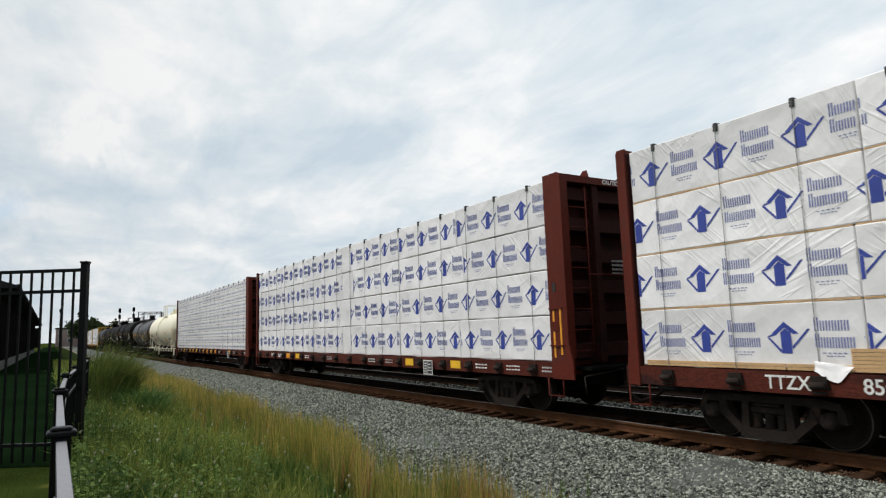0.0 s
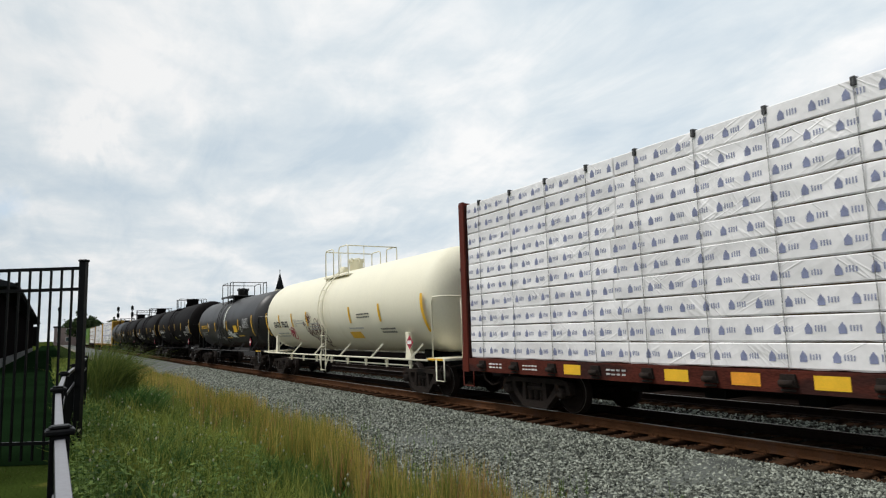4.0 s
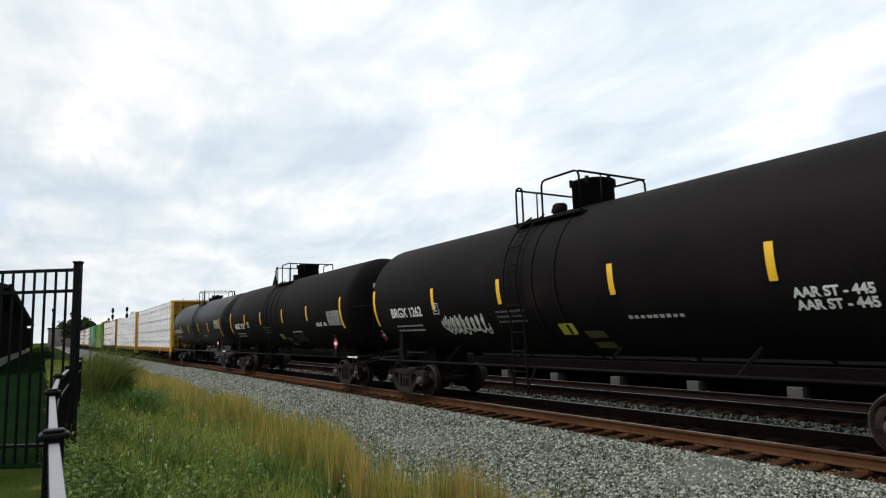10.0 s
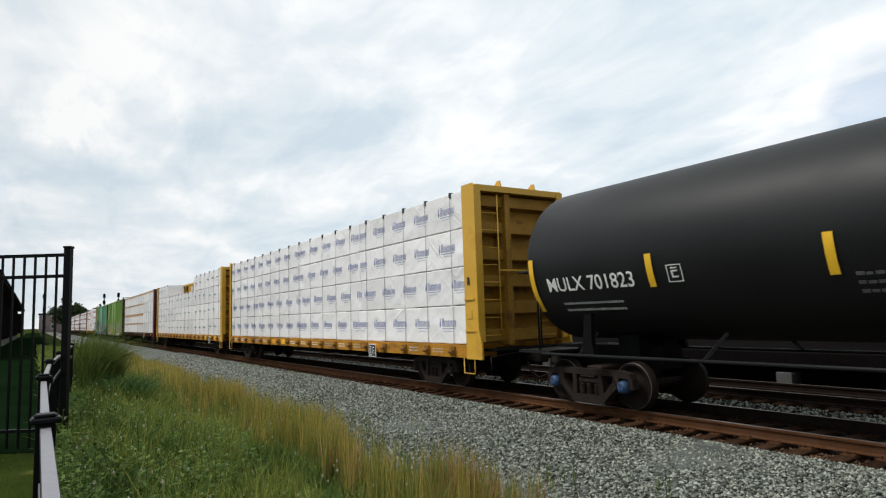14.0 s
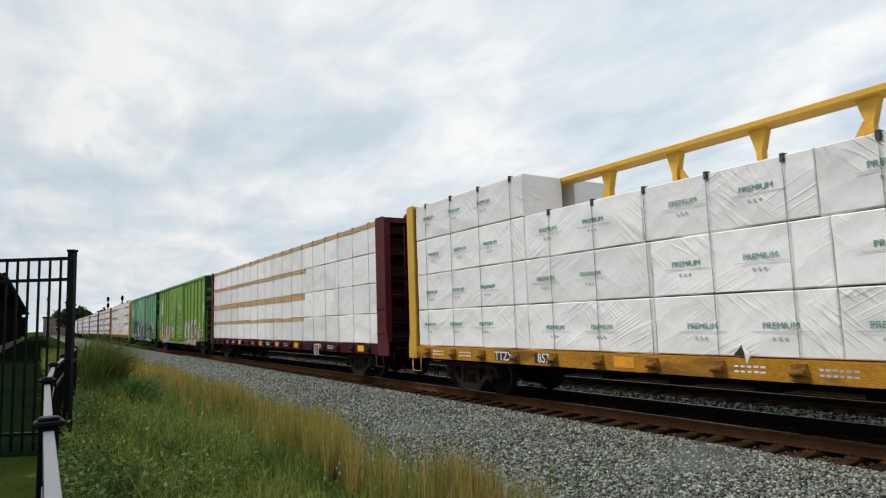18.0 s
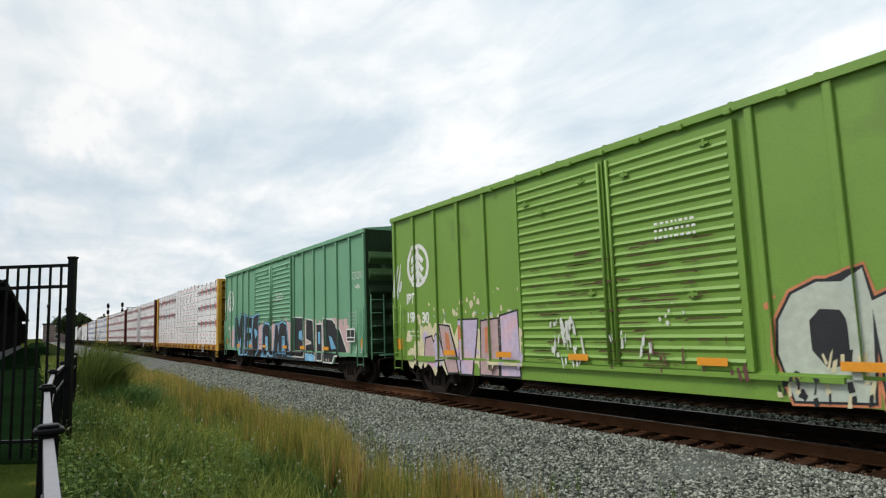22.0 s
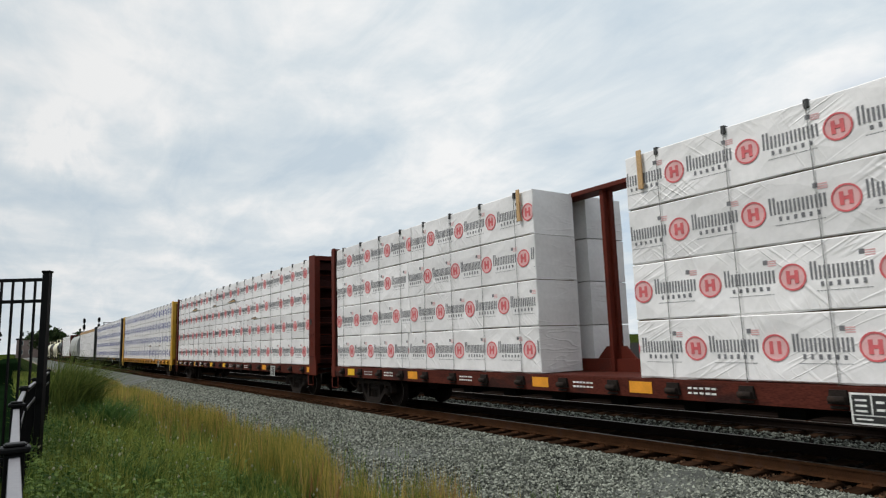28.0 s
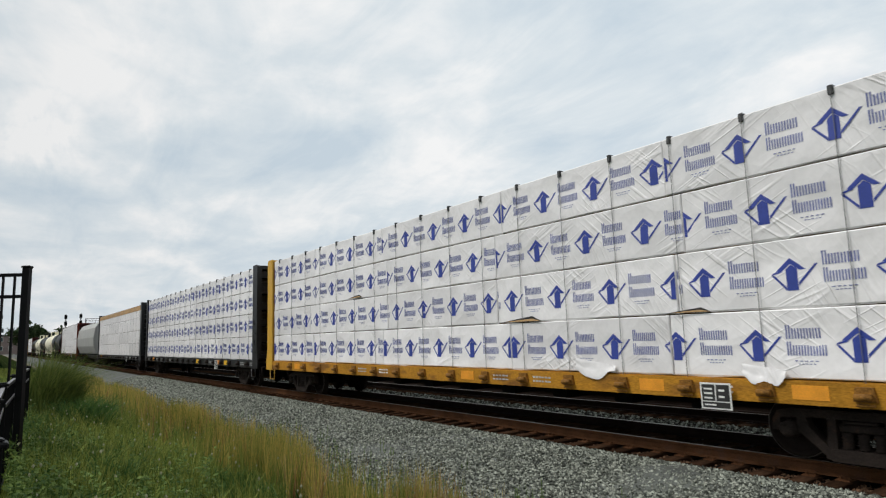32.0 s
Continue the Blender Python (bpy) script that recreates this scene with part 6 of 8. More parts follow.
SPRAY_CREAM = mat("cream_spray_paint", (0.62, 0.56, 0.36), 0.7, 0.0, 0.15, 1.5, 8, 0.0, (0.50, 0.56, 0.40), 0.02)
SPRAY_LILAC = mat("pale_lilac_spray_paint", (0.50, 0.42, 0.56), 0.7, 0.0, 0.15, 1.2, 8, 0.0, (0.58, 0.38, 0.44), 0.05)
SPRAY_SKY = mat("clear_sky_blue_spray_paint", (0.16, 0.40, 0.60), 0.6, 0.0, 0.2, 1.2, 10, 0.0, (0.24, 0.48, 0.62), 0.02)
SPRAY_SILVER = mat("silver_grey_spray_paint", (0.46, 0.50, 0.42), 0.6, 0.0, 0.15, 1.0, 8, 0.0, (0.38, 0.43, 0.38), 0.06)
SPRAY_ROSE = mat("chalky_rose_spray_paint", (0.56, 0.38, 0.38), 0.75, 0.0, 0.12, 1.2, 8, 0.0, (0.60, 0.50, 0.46), 0.04)

# the sea-green car: dark letters with sky blue edges, then broad black letters on a rose ground
L_MEC = (((-7.05, 2.62), (-6.55, 2.66), (-6.25, 2.05), (-5.95, 2.72), (-5.25, 2.70), (-5.35, 1.95), (-5.45, 0.70), (-5.95, 0.70), (-5.90, 1.60), (-6.10, 1.35), (-6.45, 1.35), (-6.65, 1.75), (-6.75, 0.95), (-7.2, 0.95)),
         ((-5.05, 2.65), (-3.80, 2.52), (-3.95, 2.05), (-4.65, 2.10), (-4.60, 1.75), (-4.0, 1.75), (-4.05, 1.45), (-4.70, 1.40), (-4.75, 0.72), (-5.2, 0.72), (-5.1, 1.8)),
         ((-3.65, 2.52), (-2.50, 2.66), (-2.55, 2.10), (-2.75, 1.95), (-3.05, 2.10), (-3.20, 1.75), (-2.90, 1.45), (-2.60, 1.55), (-2.60, 1.05), (-3.3, 0.72), (-3.75, 0.75), (-3.9, 1.8)))
L_DOOR = (((-1.90, 0.72), (-1.80, 2.0), (-1.50, 2.2), (-0.90, 2.15), (-0.60, 1.9), (-0.55, 0.75), (-1.0, 0.75), (-1.0, 1.7), (-1.4, 1.7), (-1.45, 0.72)),
          ((-0.20, 0.9), (0.05, 2.10), (0.35, 2.15), (0.50, 1.7), (0.65, 2.15), (1.0, 2.2), (1.5, 2.1), (1.85, 0.8), (1.4, 0.8), (1.25, 1.6), (0.95, 1.6), (0.9, 0.9), (0.5, 0.9), (0.45, 1.4), (0.3, 0.9)))
L_BLOCK = (((2.1, 2.35), (3.4, 2.30), (3.3, 1.90), (2.75, 1.85), (2.7, 1.45), (3.3, 1.35), (3.35, 0.80), (2.0, 0.80)),
           ((3.60, 2.25), (4.45, 2.15), (4.45, 1.75), (4.0, 1.75), (4.0, 1.6), (4.5, 1.5), (4.55, 0.85), (3.55, 0.8), (3.55, 1.25), (4.1, 1.3), (4.1, 1.4), (3.6, 1.5)),
           ((4.68, 2.02), (5.2, 2.02), (5.2, 0.72), (4.72, 0.72)), ((5.35, 2.22), (6.2, 2.15), (6.9, 1.75), (7.4, 1.1), (7.4, 0.93), (6.4, 0.93), (6.2, 0.68), (5.4, 0.68)))
L_LIGHT = (((-6.05, 1.30), (-5.92, 1.58), (-5.93, 0.72), (-6.2, 0.74)), ((-4.62, 1.38), (-4.05, 1.42), (-4.1, 1.08), (-4.66, 1.02)), ((-4.6, 2.05), (-3.98, 2.0), (-4.0, 1.80), (-4.56, 1.78)), ((-3.12, 2.0), (-2.80, 1.9), (-2.62, 1.72), (-2.95, 1.5), (-3.14, 1.74)),
           ((-4.5, 0.66), (-4.1, 0.98), (-3.7, 0.66), (-3.9, 0.66), (-4.1, 0.82), (-4.3, 0.66)), ((-2.4, 0.66), (-2.0, 1.0), (-1.95, 0.66)), ((-1.36, 0.75), (-1.3, 1.6), (-1.06, 1.6), (-1.05, 0.8)), ((0.98, 0.9), (1.05, 1.5), (1.2, 1.5), (1.3, 0.8)), ((2.8, 1.8), (3.25, 1.84), (3.2, 1.42), (2.76, 1.5)),
           ((4.84, 1.75), (5.06, 1.75), (5.06, 1.30), (4.86, 1.30)), ((5.9, 1.62), (6.15, 1.55), (6.55, 1.15), (6.1, 1.12)), ((3.5, 0.66), (3.6, 0.95), (4.5, 0.9), (4.6, 0.66)))
TEAL_DRESS = (
    logo(-7.97, 3.52, WHITE_PRINT), cloud_patch(-8.1, 7.7, 0.98, 2.30, 6, SPRAY_ROSE, 0.001, "rose and white sprayed ground of the graffiti"), splash(-2.4, 7.6, 1.95, 2.45, 46, 62, SPRAY_ROSE, 0.0015, 0.13), splash(-8.0, 7.4, 1.15, 2.0, 44, 63, SPRAY_CREAM, 0.002, 0.11),
    block_letters((((-5.4, 0.645), (6.28, 0.645), (6.28, 1.0), (-5.4, 1.0)),), SPRAY_BLACK, 0.001), block_letters(L_MEC, SPRAY_BLACK, 0.003, 0.085, "black letters with sky blue edges"), block_letters(L_MEC, SPRAY_SKY, 0.005, 0.055), block_letters(L_MEC, SPRAY_BLACK, 0.007, -0.02),
    block_letters(L_DOOR, SPRAY_BLACK, 0.003, 0.085), block_letters(L_DOOR, SPRAY_SKY, 0.005, 0.055), block_letters(L_DOOR, SPRAY_BLACK, 0.007, -0.02), block_letters(L_BLOCK, SPRAY_WHITE, 0.004, 0.055, "broad black letters with a white edge"), block_letters(L_BLOCK, SPRAY_BLACK, 0.006, 0.0), block_letters(L_LIGHT, SPRAY_SKY, 0.009),
    spray("CROKE", 8.42, 3.57, 0.36, 0.75, SPRAY_WHITE, 0.003, 0.0, "white scrawled tag"), strokes(8.35, 3.22, 0.6, 0.18, 3, 3, SPRAY_WHITE, 0.02), strokes(8.1, 1.25, 1.3, 0.9, 9, 18, SPRAY_WHITE, 0.03, 0.012), strokes(-8.3, 1.45, 0.5, 0.5, 7, 19, SPRAY_BLACK, 0.014, 0.004),
    spray("198", -8.38, 2.06, 0.36, 0.9, WHITE_PRINT, 0.002, 0.008, "white number", "lettering"), spray("18", -7.55, 2.06, 0.36, 0.9, WHITE_PRINT, 0.002, 0.008, "white number", "lettering"), spray("IBT", -8.4, 2.58, 0.26, 0.9, GREY_PRINT, 0.002, 0.004, "pale reporting letters IBT", "lettering"),
    data_lines(7.95, 2.35, 0.75, 8, 14, GREY_PRINT), data_lines(0.6, 3.4, 0.9, 3, 15, WHITE_PRINT), plate(7.95, 1.62), smears(5, 70), dabs(-2.0, 0.85, 9.0, 0.30, 26, 23, SPRAY_SKY, 0.008), dabs(3.0, 0.85, 6.0, 0.25, 16, 24, SPRAY_CREAM, 0.009), strokes(-8.75, 3.3, 0.5, 1.2, 12, 52, SPRAY_WHITE, 0.02, 0.003, 3))

# the green car: silver letters in an orange halo, and pink and lilac letters on cream splashes
L_SILVER = (((2.38, 1.30), (2.42, 1.75), (2.62, 2.08), (2.95, 2.22), (3.30, 2.20), (3.50, 2.36), (3.55, 1.95), (3.48, 0.75), (2.55, 0.70)),
            ((3.62, 1.95), (3.85, 2.05), (4.05, 2.0), (4.15, 1.62), (4.30, 2.28), (4.70, 2.08), (4.62, 0.75), (3.7, 0.72)),
            ((4.80, 2.25), (5.50, 2.30), (5.36, 1.7), (5.46, 1.1), (5.2, 0.68), (4.8, 0.68), (4.72, 1.4)),
            ((5.65, 2.28), (6.42, 2.32), (6.62, 2.05), (6.78, 1.85), (6.55, 1.62), (6.95, 1.60), (7.15, 1.45), (7.25, 1.15), (7.2, 0.93), (6.4, 0.92), (6.2, 0.68), (5.7, 0.68), (5.55, 1.3)))
L_INNER = (((2.80, 1.75), (2.95, 1.90), (3.20, 1.88), (3.30, 1.70), (3.15, 1.72), (3.02, 1.62), (3.00, 1.35), (3.15, 1.28), (3.34, 1.38), (3.30, 1.18), (2.98, 1.12), (2.80, 1.35)), ((3.95, 1.55), (4.05, 1.62), (4.10, 1.0), (3.98, 1.0)), ((4.28, 1.5), (4.36, 1.5), (4.36, 0.95), (4.26, 0.95)),
           ((5.02, 1.95), (5.22, 1.95), (5.10, 1.2), (4.98, 1.2)), ((5.95, 2.0), (6.3, 1.95), (6.25, 1.7), (5.9, 1.7)), ((6.0, 1.25), (6.6, 1.2), (6.5, 0.98), (6.05, 0.98)), ((5.52, 2.2), (5.60, 2.2), (5.50, 1.2), (5.60, 0.7), (5.52, 0.7), (5.44, 1.2)))
L_PINK = (((-6.60, 1.85), (-6.15, 1.80), (-5.9, 1.2), (-5.75, 0.68), (-6.2, 0.66), (-6.45, 1.2)), ((-4.75, 1.90), (-4.10, 1.95), (-4.15, 1.55), (-4.40, 1.5), (-4.1, 1.3), (-4.1, 0.68), (-4.8, 0.68)), ((-7.4, 0.95), (-7.3, 1.5), (-7.0, 1.55), (-6.7, 0.95)))
L_LILAC = (((-5.65, 1.95), (-4.9, 1.95), (-4.95, 1.6), (-5.2, 1.6), (-5.15, 0.66), (-5.6, 0.66)), ((-4.0, 2.0), (-3.4, 2.1), (-3.35, 0.70), (-4.0, 0.68)), ((-7.0, 1.3), (-6.68, 1.62), (-6.4, 0.98), (-6.8, 0.95)))
L_SPOT = (((-6.35, 1.7), (-6.15, 1.6), (-6.1, 1.2), (-6.3, 1.25)), ((-5.75, 1.8), (-5.55, 1.85), (-5.5, 1.5), (-5.7, 1.45)), ((-4.6, 1.75), (-4.4, 1.78), (-4.45, 1.2), (-4.6, 1.15)), ((5.4, 1.5), (5.8, 1.75), (6.0, 1.3), (5.5, 1.25)), ((6.9, 1.1), (7.5, 1.2), (7.4, 0.95), (6.9, 0.95)))
GREEN_DRESS = (
    logo(-7.63, 3.51, WHITE_PRINT), spray("IBT", -8.04, 2.60, 0.40, 0.95, WHITE_PRINT, 0.002, 0.014, "white reporting letters IBT", "lettering"),
    spray("199", -8.04, 2.07, 0.40, 0.95, WHITE_PRINT, 0.002, 0.014, "white number", "lettering"), spray("30", -7.29, 2.05, 0.40, 0.95, WHITE_PRINT, 0.002, 0.014, "white number", "lettering"),
    cloud_patch(-7.6, -3.2, 0.92, 1.95, 3, SPRAY_CREAM, 0.001, "cream splashes under pink and lilac letters"), splash(-8.3, -3.2, 0.95, 2.65, 90, 31, SPRAY_CREAM, 0.0015, 0.20), splash(-7.6, -3.3, 1.0, 1.9, 20, 32, SPRAY_LILAC, 0.002, 0.2), dabs(-5.2, 2.1, 3.6, 0.2, 10, 33, SPRAY_BLUE, 0.002),
    block_letters(L_PINK + L_LILAC, SPRAY_BLACK, 0.003, 0.05), block_letters(L_PINK, SPRAY_PINK, 0.005, 0.0, "pink sprayed letters"), block_letters(L_LILAC, SPRAY_LILAC, 0.005, 0.0, "lilac sprayed letters"),
    splash(2.2, 7.5, 0.95, 2.2, 30, 34, SPRAY_ORANGE, 0.0015, 0.16), block_letters(L_SILVER, SPRAY_ORANGE, 0.003, 0.105, "orange halo"), block_letters(L_SILVER, SPRAY_BLACK, 0.005, 0.07), block_letters(L_SILVER, SPRAY_SILVER, 0.007, 0.035, "silver letters with a black outline"), block_letters(L_INNER, SPRAY_BLACK, 0.009), block_letters(L_SPOT, SPRAY_ORANGE, 0.010), dabs(4.6, 1.0, 4.6, 0.6, 40, 71, SPRAY_CREAM, 0.011), dabs(3.0, 0.85, 1.4, 0.4, 16, 72, SPRAY_BLACK, 0.012), dabs(5.6, 1.5, 3.0, 1.2, 30, 73, SPRAY_BROWN, 0.012), splash(2.2, 7.0, 0.7, 0.95, 16, 74, SPRAY_BLACK, 0.010, 0.10),
    strokes(8.62, 3.15, 0.62, 0.8, 30, 12, SPRAY_WHITE, 0.02, 0.003), strokes(8.7, 2.85, 0.5, 0.5, 18, 13, SPRAY_WHITE, 0.018, 0.004), strokes(7.55, 1.95, 0.42, 0.5, 24, 14, SPRAY_WHITE, 0.016, 0.012), strokes(7.6, 1.5, 0.36, 0.5, 18, 15, SPRAY_WHITE, 0.016, 0.012), strokes(-8.76, 3.15, 0.42, 1.1, 24, 16, SPRAY_WHITE, 0.018, 0.003), strokes(-7.9, 0.98, 0.7, 0.22, 8, 17, SPRAY_BLACK, 0.012, 0.012),
    data_lines(8.30, 2.45, 0.7, 7, 4), data_lines(0.9, 3.4, 0.9, 3, 6), data_lines(-7.9, 1.68, 0.6, 2, 7), plate(8.32, 1.40), smears(2, 110), dabs(-1.8, 1.45, 0.9, 0.9, 34, 35, SPRAY_WHITE, 0.004), splash(0.3, 1.5, 1.6, 2.1, 6, 36, SPRAY_WHITE, 0.004, 0.06), dabs(-0.2, 1.5, 1.0, 0.5, 8, 37, SPRAY_WHITE, 0.004), dabs(0.6, 1.25, 2.6, 0.6, 14, 9, SPRAY_BROWN, 0.004))


def scr(w, h, n, seed, t=0.02, loops=4):
    return shared(("scrawl", w, h, n, seed), lambda bm: scrawl(bm, w, h, n, seed, t, loops))


def slab(w, h):
    return shared(("slab", w, h), lambda bm: box(bm, -w / 2, w / 2, -0.002, 0.001, -h / 2, h / 2))


def ribbon(bm, pts, t):
    """A painted line through the points."""
    for (x, z), (x1, z1) in zip(pts, pts[1:]):
        q = math.hypot(x1 - x, z1 - z)
        if q > 1e-5:
            nx, nz = -(z1 - z) / q * t, (x1 - x) / q * t
            tri(bm, [(x + nx, z + nz), (x - nx, z - nz), (x1 - nx, z1 - nz), (x1 + nx, z1 + nz)])


def eye_and_spiral(bm):
    """An eye with lashes, a spiral, curls and slanting strokes."""
    def arc(cx, cz, rx, rz, a, b, n=14):
        return [(cx + rx * math.cos(radians(a + (b - a) * i / n)), cz + rz * math.sin(radians(a + (b - a) * i / n))) for i in range(n + 1)]
    ribbon(bm, arc(-0.75, 0.48, 0.26, 0.13, 10, 170), 0.016)
    ribbon(bm, arc(-0.75, 0.50, 0.26, 0.10, 190, 350), 0.012)
    for i in range(5):
        ribbon(bm, arc(-0.73, 0.51, 0.02 + 0.016 * i, 0.02 + 0.016 * i, 0, 360), 0.010)
    for i in range(9):
        a = radians(20 + 16 * i)
        ribbon(bm, [(-0.75 + 0.26 * math.cos(a), 0.50 + 0.13 * math.sin(a)), (-0.71 + 0.38 * math.cos(a), 0.52 + 0.27 * math.sin(a))], 0.010)
    ribbon(bm, [(0.25 + (0.02 + 0.011 * i) * math.cos(i * 0.42), -0.12 + (0.02 + 0.010 * i) * math.sin(i * 0.42)) for i in range(34)], 0.014)
    rnd = random.Random(40)
    for k in range(17):
        x, z = -1.1 + 0.095 * k + rnd.uniform(-0.05, 0.05), rnd.uniform(-0.18, 0.22)
        ribbon(bm, [(x, z + 0.20), (x + rnd.uniform(-0.08, 0.05), z - 0.05), (x + rnd.uniform(-0.02, 0.12), z - 0.22)], 0.013)
    for cx, cz, r, a, b in ((0.05, 0.36, 0.16, -40, 230), (0.40, 0.36, 0.12, 0, 300), (-0.55, -0.30, 0.10, 60, 330), (-0.15, -0.42, 0.14, 90, 350), (0.55, 0.10, 0.14, -60, 200), (0.15, -0.46, 0.12, 30, 260), (-0.95, 0.0, 0.12, 90, 400), (-0.3, 0.2, 0.12, 0, 280)):
        ribbon(bm, arc(cx, cz, r, r, a, b), 0.014)
    ribbon(bm, [(-0.9, 0.05), (-0.45, -0.08), (0.0, 0.12), (0.5, 0.30)], 0.015)
    ribbon(bm, [(-1.0, -0.12), (-0.5, 0.16), (-0.1, 0.0)], 0.013)
    for k in range(6):
        a = k * math.pi / 6
        ribbon(bm, [(-1.32 - 0.10 * math.cos(a), 0.36 - 0.10 * math.sin(a)), (-1.32 + 0.10 * math.cos(a), 0.36 + 0.10 * math.sin(a))], 0.010)


def red_scribble(bm):
    rnd = random.Random(9)
    pts = [(rnd.gauss(0, 0.20), rnd.gauss(0, 0.13)) for _ in range(26)]
    ribbon(bm, pts, 0.011)
    ribbon(bm, [(0.5 * math.cos(0.5 * i) * (0.35 + 0.02 * i), 0.24 * math.sin(0.5 * i)) for i in range(16)], 0.012)
    for k in range(5):
        ribbon(bm, [(-0.35 + 0.15 * k, 0.2), (-0.25 + 0.18 * k, -0.28 - 0.03 * k)], 0.008)


def low_pipe(car, body, r, zc):
    """Thin pipe on brackets below the running rail."""
    line = part("brake_pipe", build(lambda bm: bar(bm, (-4.6, -1.36, 0.84), (6.4, -1.36, 0.84), 0.022, seg=6)), TANK_CREAM, car, "thin cream pipe below the rail")
    for i in range(8):
        part("bracket", shared("pipe_bracket", lambda bm: (box(bm, -0.03, 0.03, -1.40, -1.34, 0.76, 1.02, 0.005), box(bm, -0.05, 0.05, -1.42, -1.34, 0.90, 0.96, 0.005))), TANK_CREAM, line, at=pose(-4.2 + 1.5 * i, 0, 0))


CREAM_DRESS = (tank_mark("graffiti", shared("red_scribble", red_scribble), -4.05, 1.88, SPRAY_RED, "pink", "red sprayed scribble"), tank_mark("graffiti", shared("eye_and_spiral", eye_and_spiral), -1.05, 1.88, SPRAY_BROWN, "brown", "dark brown sprayed eye, spiral and curls"),
               tank_mark("label_plate", slab(0.9, 0.22), 2.3, 1.75, YELLOW_PRINT, "ylab", "yellow label plate"),
               tank_mark("stencil", shared("cream_lines", lambda bm: [bars(bm, -0.5, 0.1 * i, 1.0, 0.05, 8, random.Random(i), 0.3) for i in (0, 1)]), -2.75, 2.25, GREY_PRINT, "cl"),
               tank_mark("stencil", shared("cream_lines", lambda bm: None), 3.4, 2.3, BLACK_PRINT, "cl2"), tank_mark("stencil", shared("cream_lines", lambda bm: None), 4.9, 1.8, BLACK_PRINT, "cl3"))
def wild_scrawl(bm):
    """Dense spiky scrawl that trails off along the tank."""
    rnd = random.Random(21)
    for k in range(16):
        x, z = -0.7 + 0.06 * k, rnd.uniform(-0.06, 0.10)
        ribbon(bm, [(x, z), (x + rnd.uniform(-0.2, 0.2), z + rnd.uniform(0.10, 0.22)), (x + rnd.uniform(0.0, 0.3), z - rnd.uniform(0.05, 0.22))], 0.013)
    for k in range(9):
        z = 0.10 - 0.035 * k
        ribbon(bm, [(-0.2 + 0.08 * k, z), (0.25 + 0.06 * k, z - 0.10 + 0.02 * k), (0.75 + 0.04 * k, z - 0.02)], 0.011)


def hatched_scrawl(bm):
    """Upright column of slanting hatching."""
    rnd = random.Random(22)
    for k in range(26):
        z = 0.62 - 0.05 * k
        w = 0.16 + 0.04 * math.sin(k * 0.9)
        ribbon(bm, [(-w, z - 0.06), (w * rnd.uniform(0.5, 1), z + 0.06), (-w * rnd.uniform(0.3, 0.9), z - 0.10)], 0.012)


ETCX_DRESS = (tank_mark("graffiti", shared("wild_scrawl", wild_scrawl), 1.75, 1.92, SPRAY_WHITE, "k1", "white sprayed scrawl"), tank_mark("graffiti", shared("hatched_scrawl", hatched_scrawl), 0.62, 2.95, SPRAY_WHITE, "k2", "white sprayed scrawl"),
              tank_mark("graffiti", scr(1.1, 0.35, 14, 8, 0.010), -1.6, 1.85, GREY_PRINT, "k3"), tank_mark("graffiti", scr(0.8, 0.35, 14, 9, 0.012), -0.4, 1.7, GREY_PRINT, "k4"),
              tank_mark("label_plate", slab(0.75, 0.36), 2.95, 2.22, YELLOW_PRINT, "ky", "yellow label plate"), tank_mark("mark", shared("box_mark", box_mark), 4.2, 2.2, WHITE_PRINT, "kb"),
              tank_mark("stencil", shared("yellow_lines", lambda bm: bars(bm, -0.6, 0, 1.2, 0.06, 12, random.Random(2), 0.25)), 1.0, 1.72, YELLOW_PRINT, "kl"),
              tank_mark("stencil", shared("yellow_lines", lambda bm: None), 3.9, 1.80, YELLOW_PRINT, "kl2"))
AAR = tank_mark("lettering", text_mesh("aar", "AAR ST - 445", 0.18, 0.003, 0.007), 5.5, 2.20, WHITE_PRINT, "aar", "white stencil AAR ST - 445")
AAR2 = tank_mark("lettering", text_mesh("aar", "AAR ST - 445", 0.18, 0.003, 0.007), 5.5, 2.03, WHITE_PRINT, "aar2", "white stencil AAR ST - 445")
OLIVE_PATCH = tank_mark("label_plate", slab(0.5, 0.34), 0.95, 1.58, mat("olive_patch_paint", (0.075, 0.072, 0.02), 0.7, 0.0, 0.3, 4, 40, 0.0), "olive", "dull olive paint patch")
LIME = tank_mark("label_plate", slab(0.42, 0.22), 0.3, 1.80, mat("lime_label", (0.42, 0.40, 0.03), 0.6, 0.0, 0.2, 4, 40, 0.0), "lime", "lime yellow label")
TAG = tank_mark("graffiti", scr(2.0, 0.5, 14, 15, 0.016, 4), -3.2, 1.98, SPRAY_WHITE, "tag", "white sprayed scrawl")
GHOST = tank_mark("graffiti", scr(1.6, 0.45, 9, 17, 0.012, 4), 2.4, 1.75, mat("dark_grey_scrawl", (0.06, 0.06, 0.06), 0.7, 0.0, 0.3, 3, 30, 0.0), "ghost")


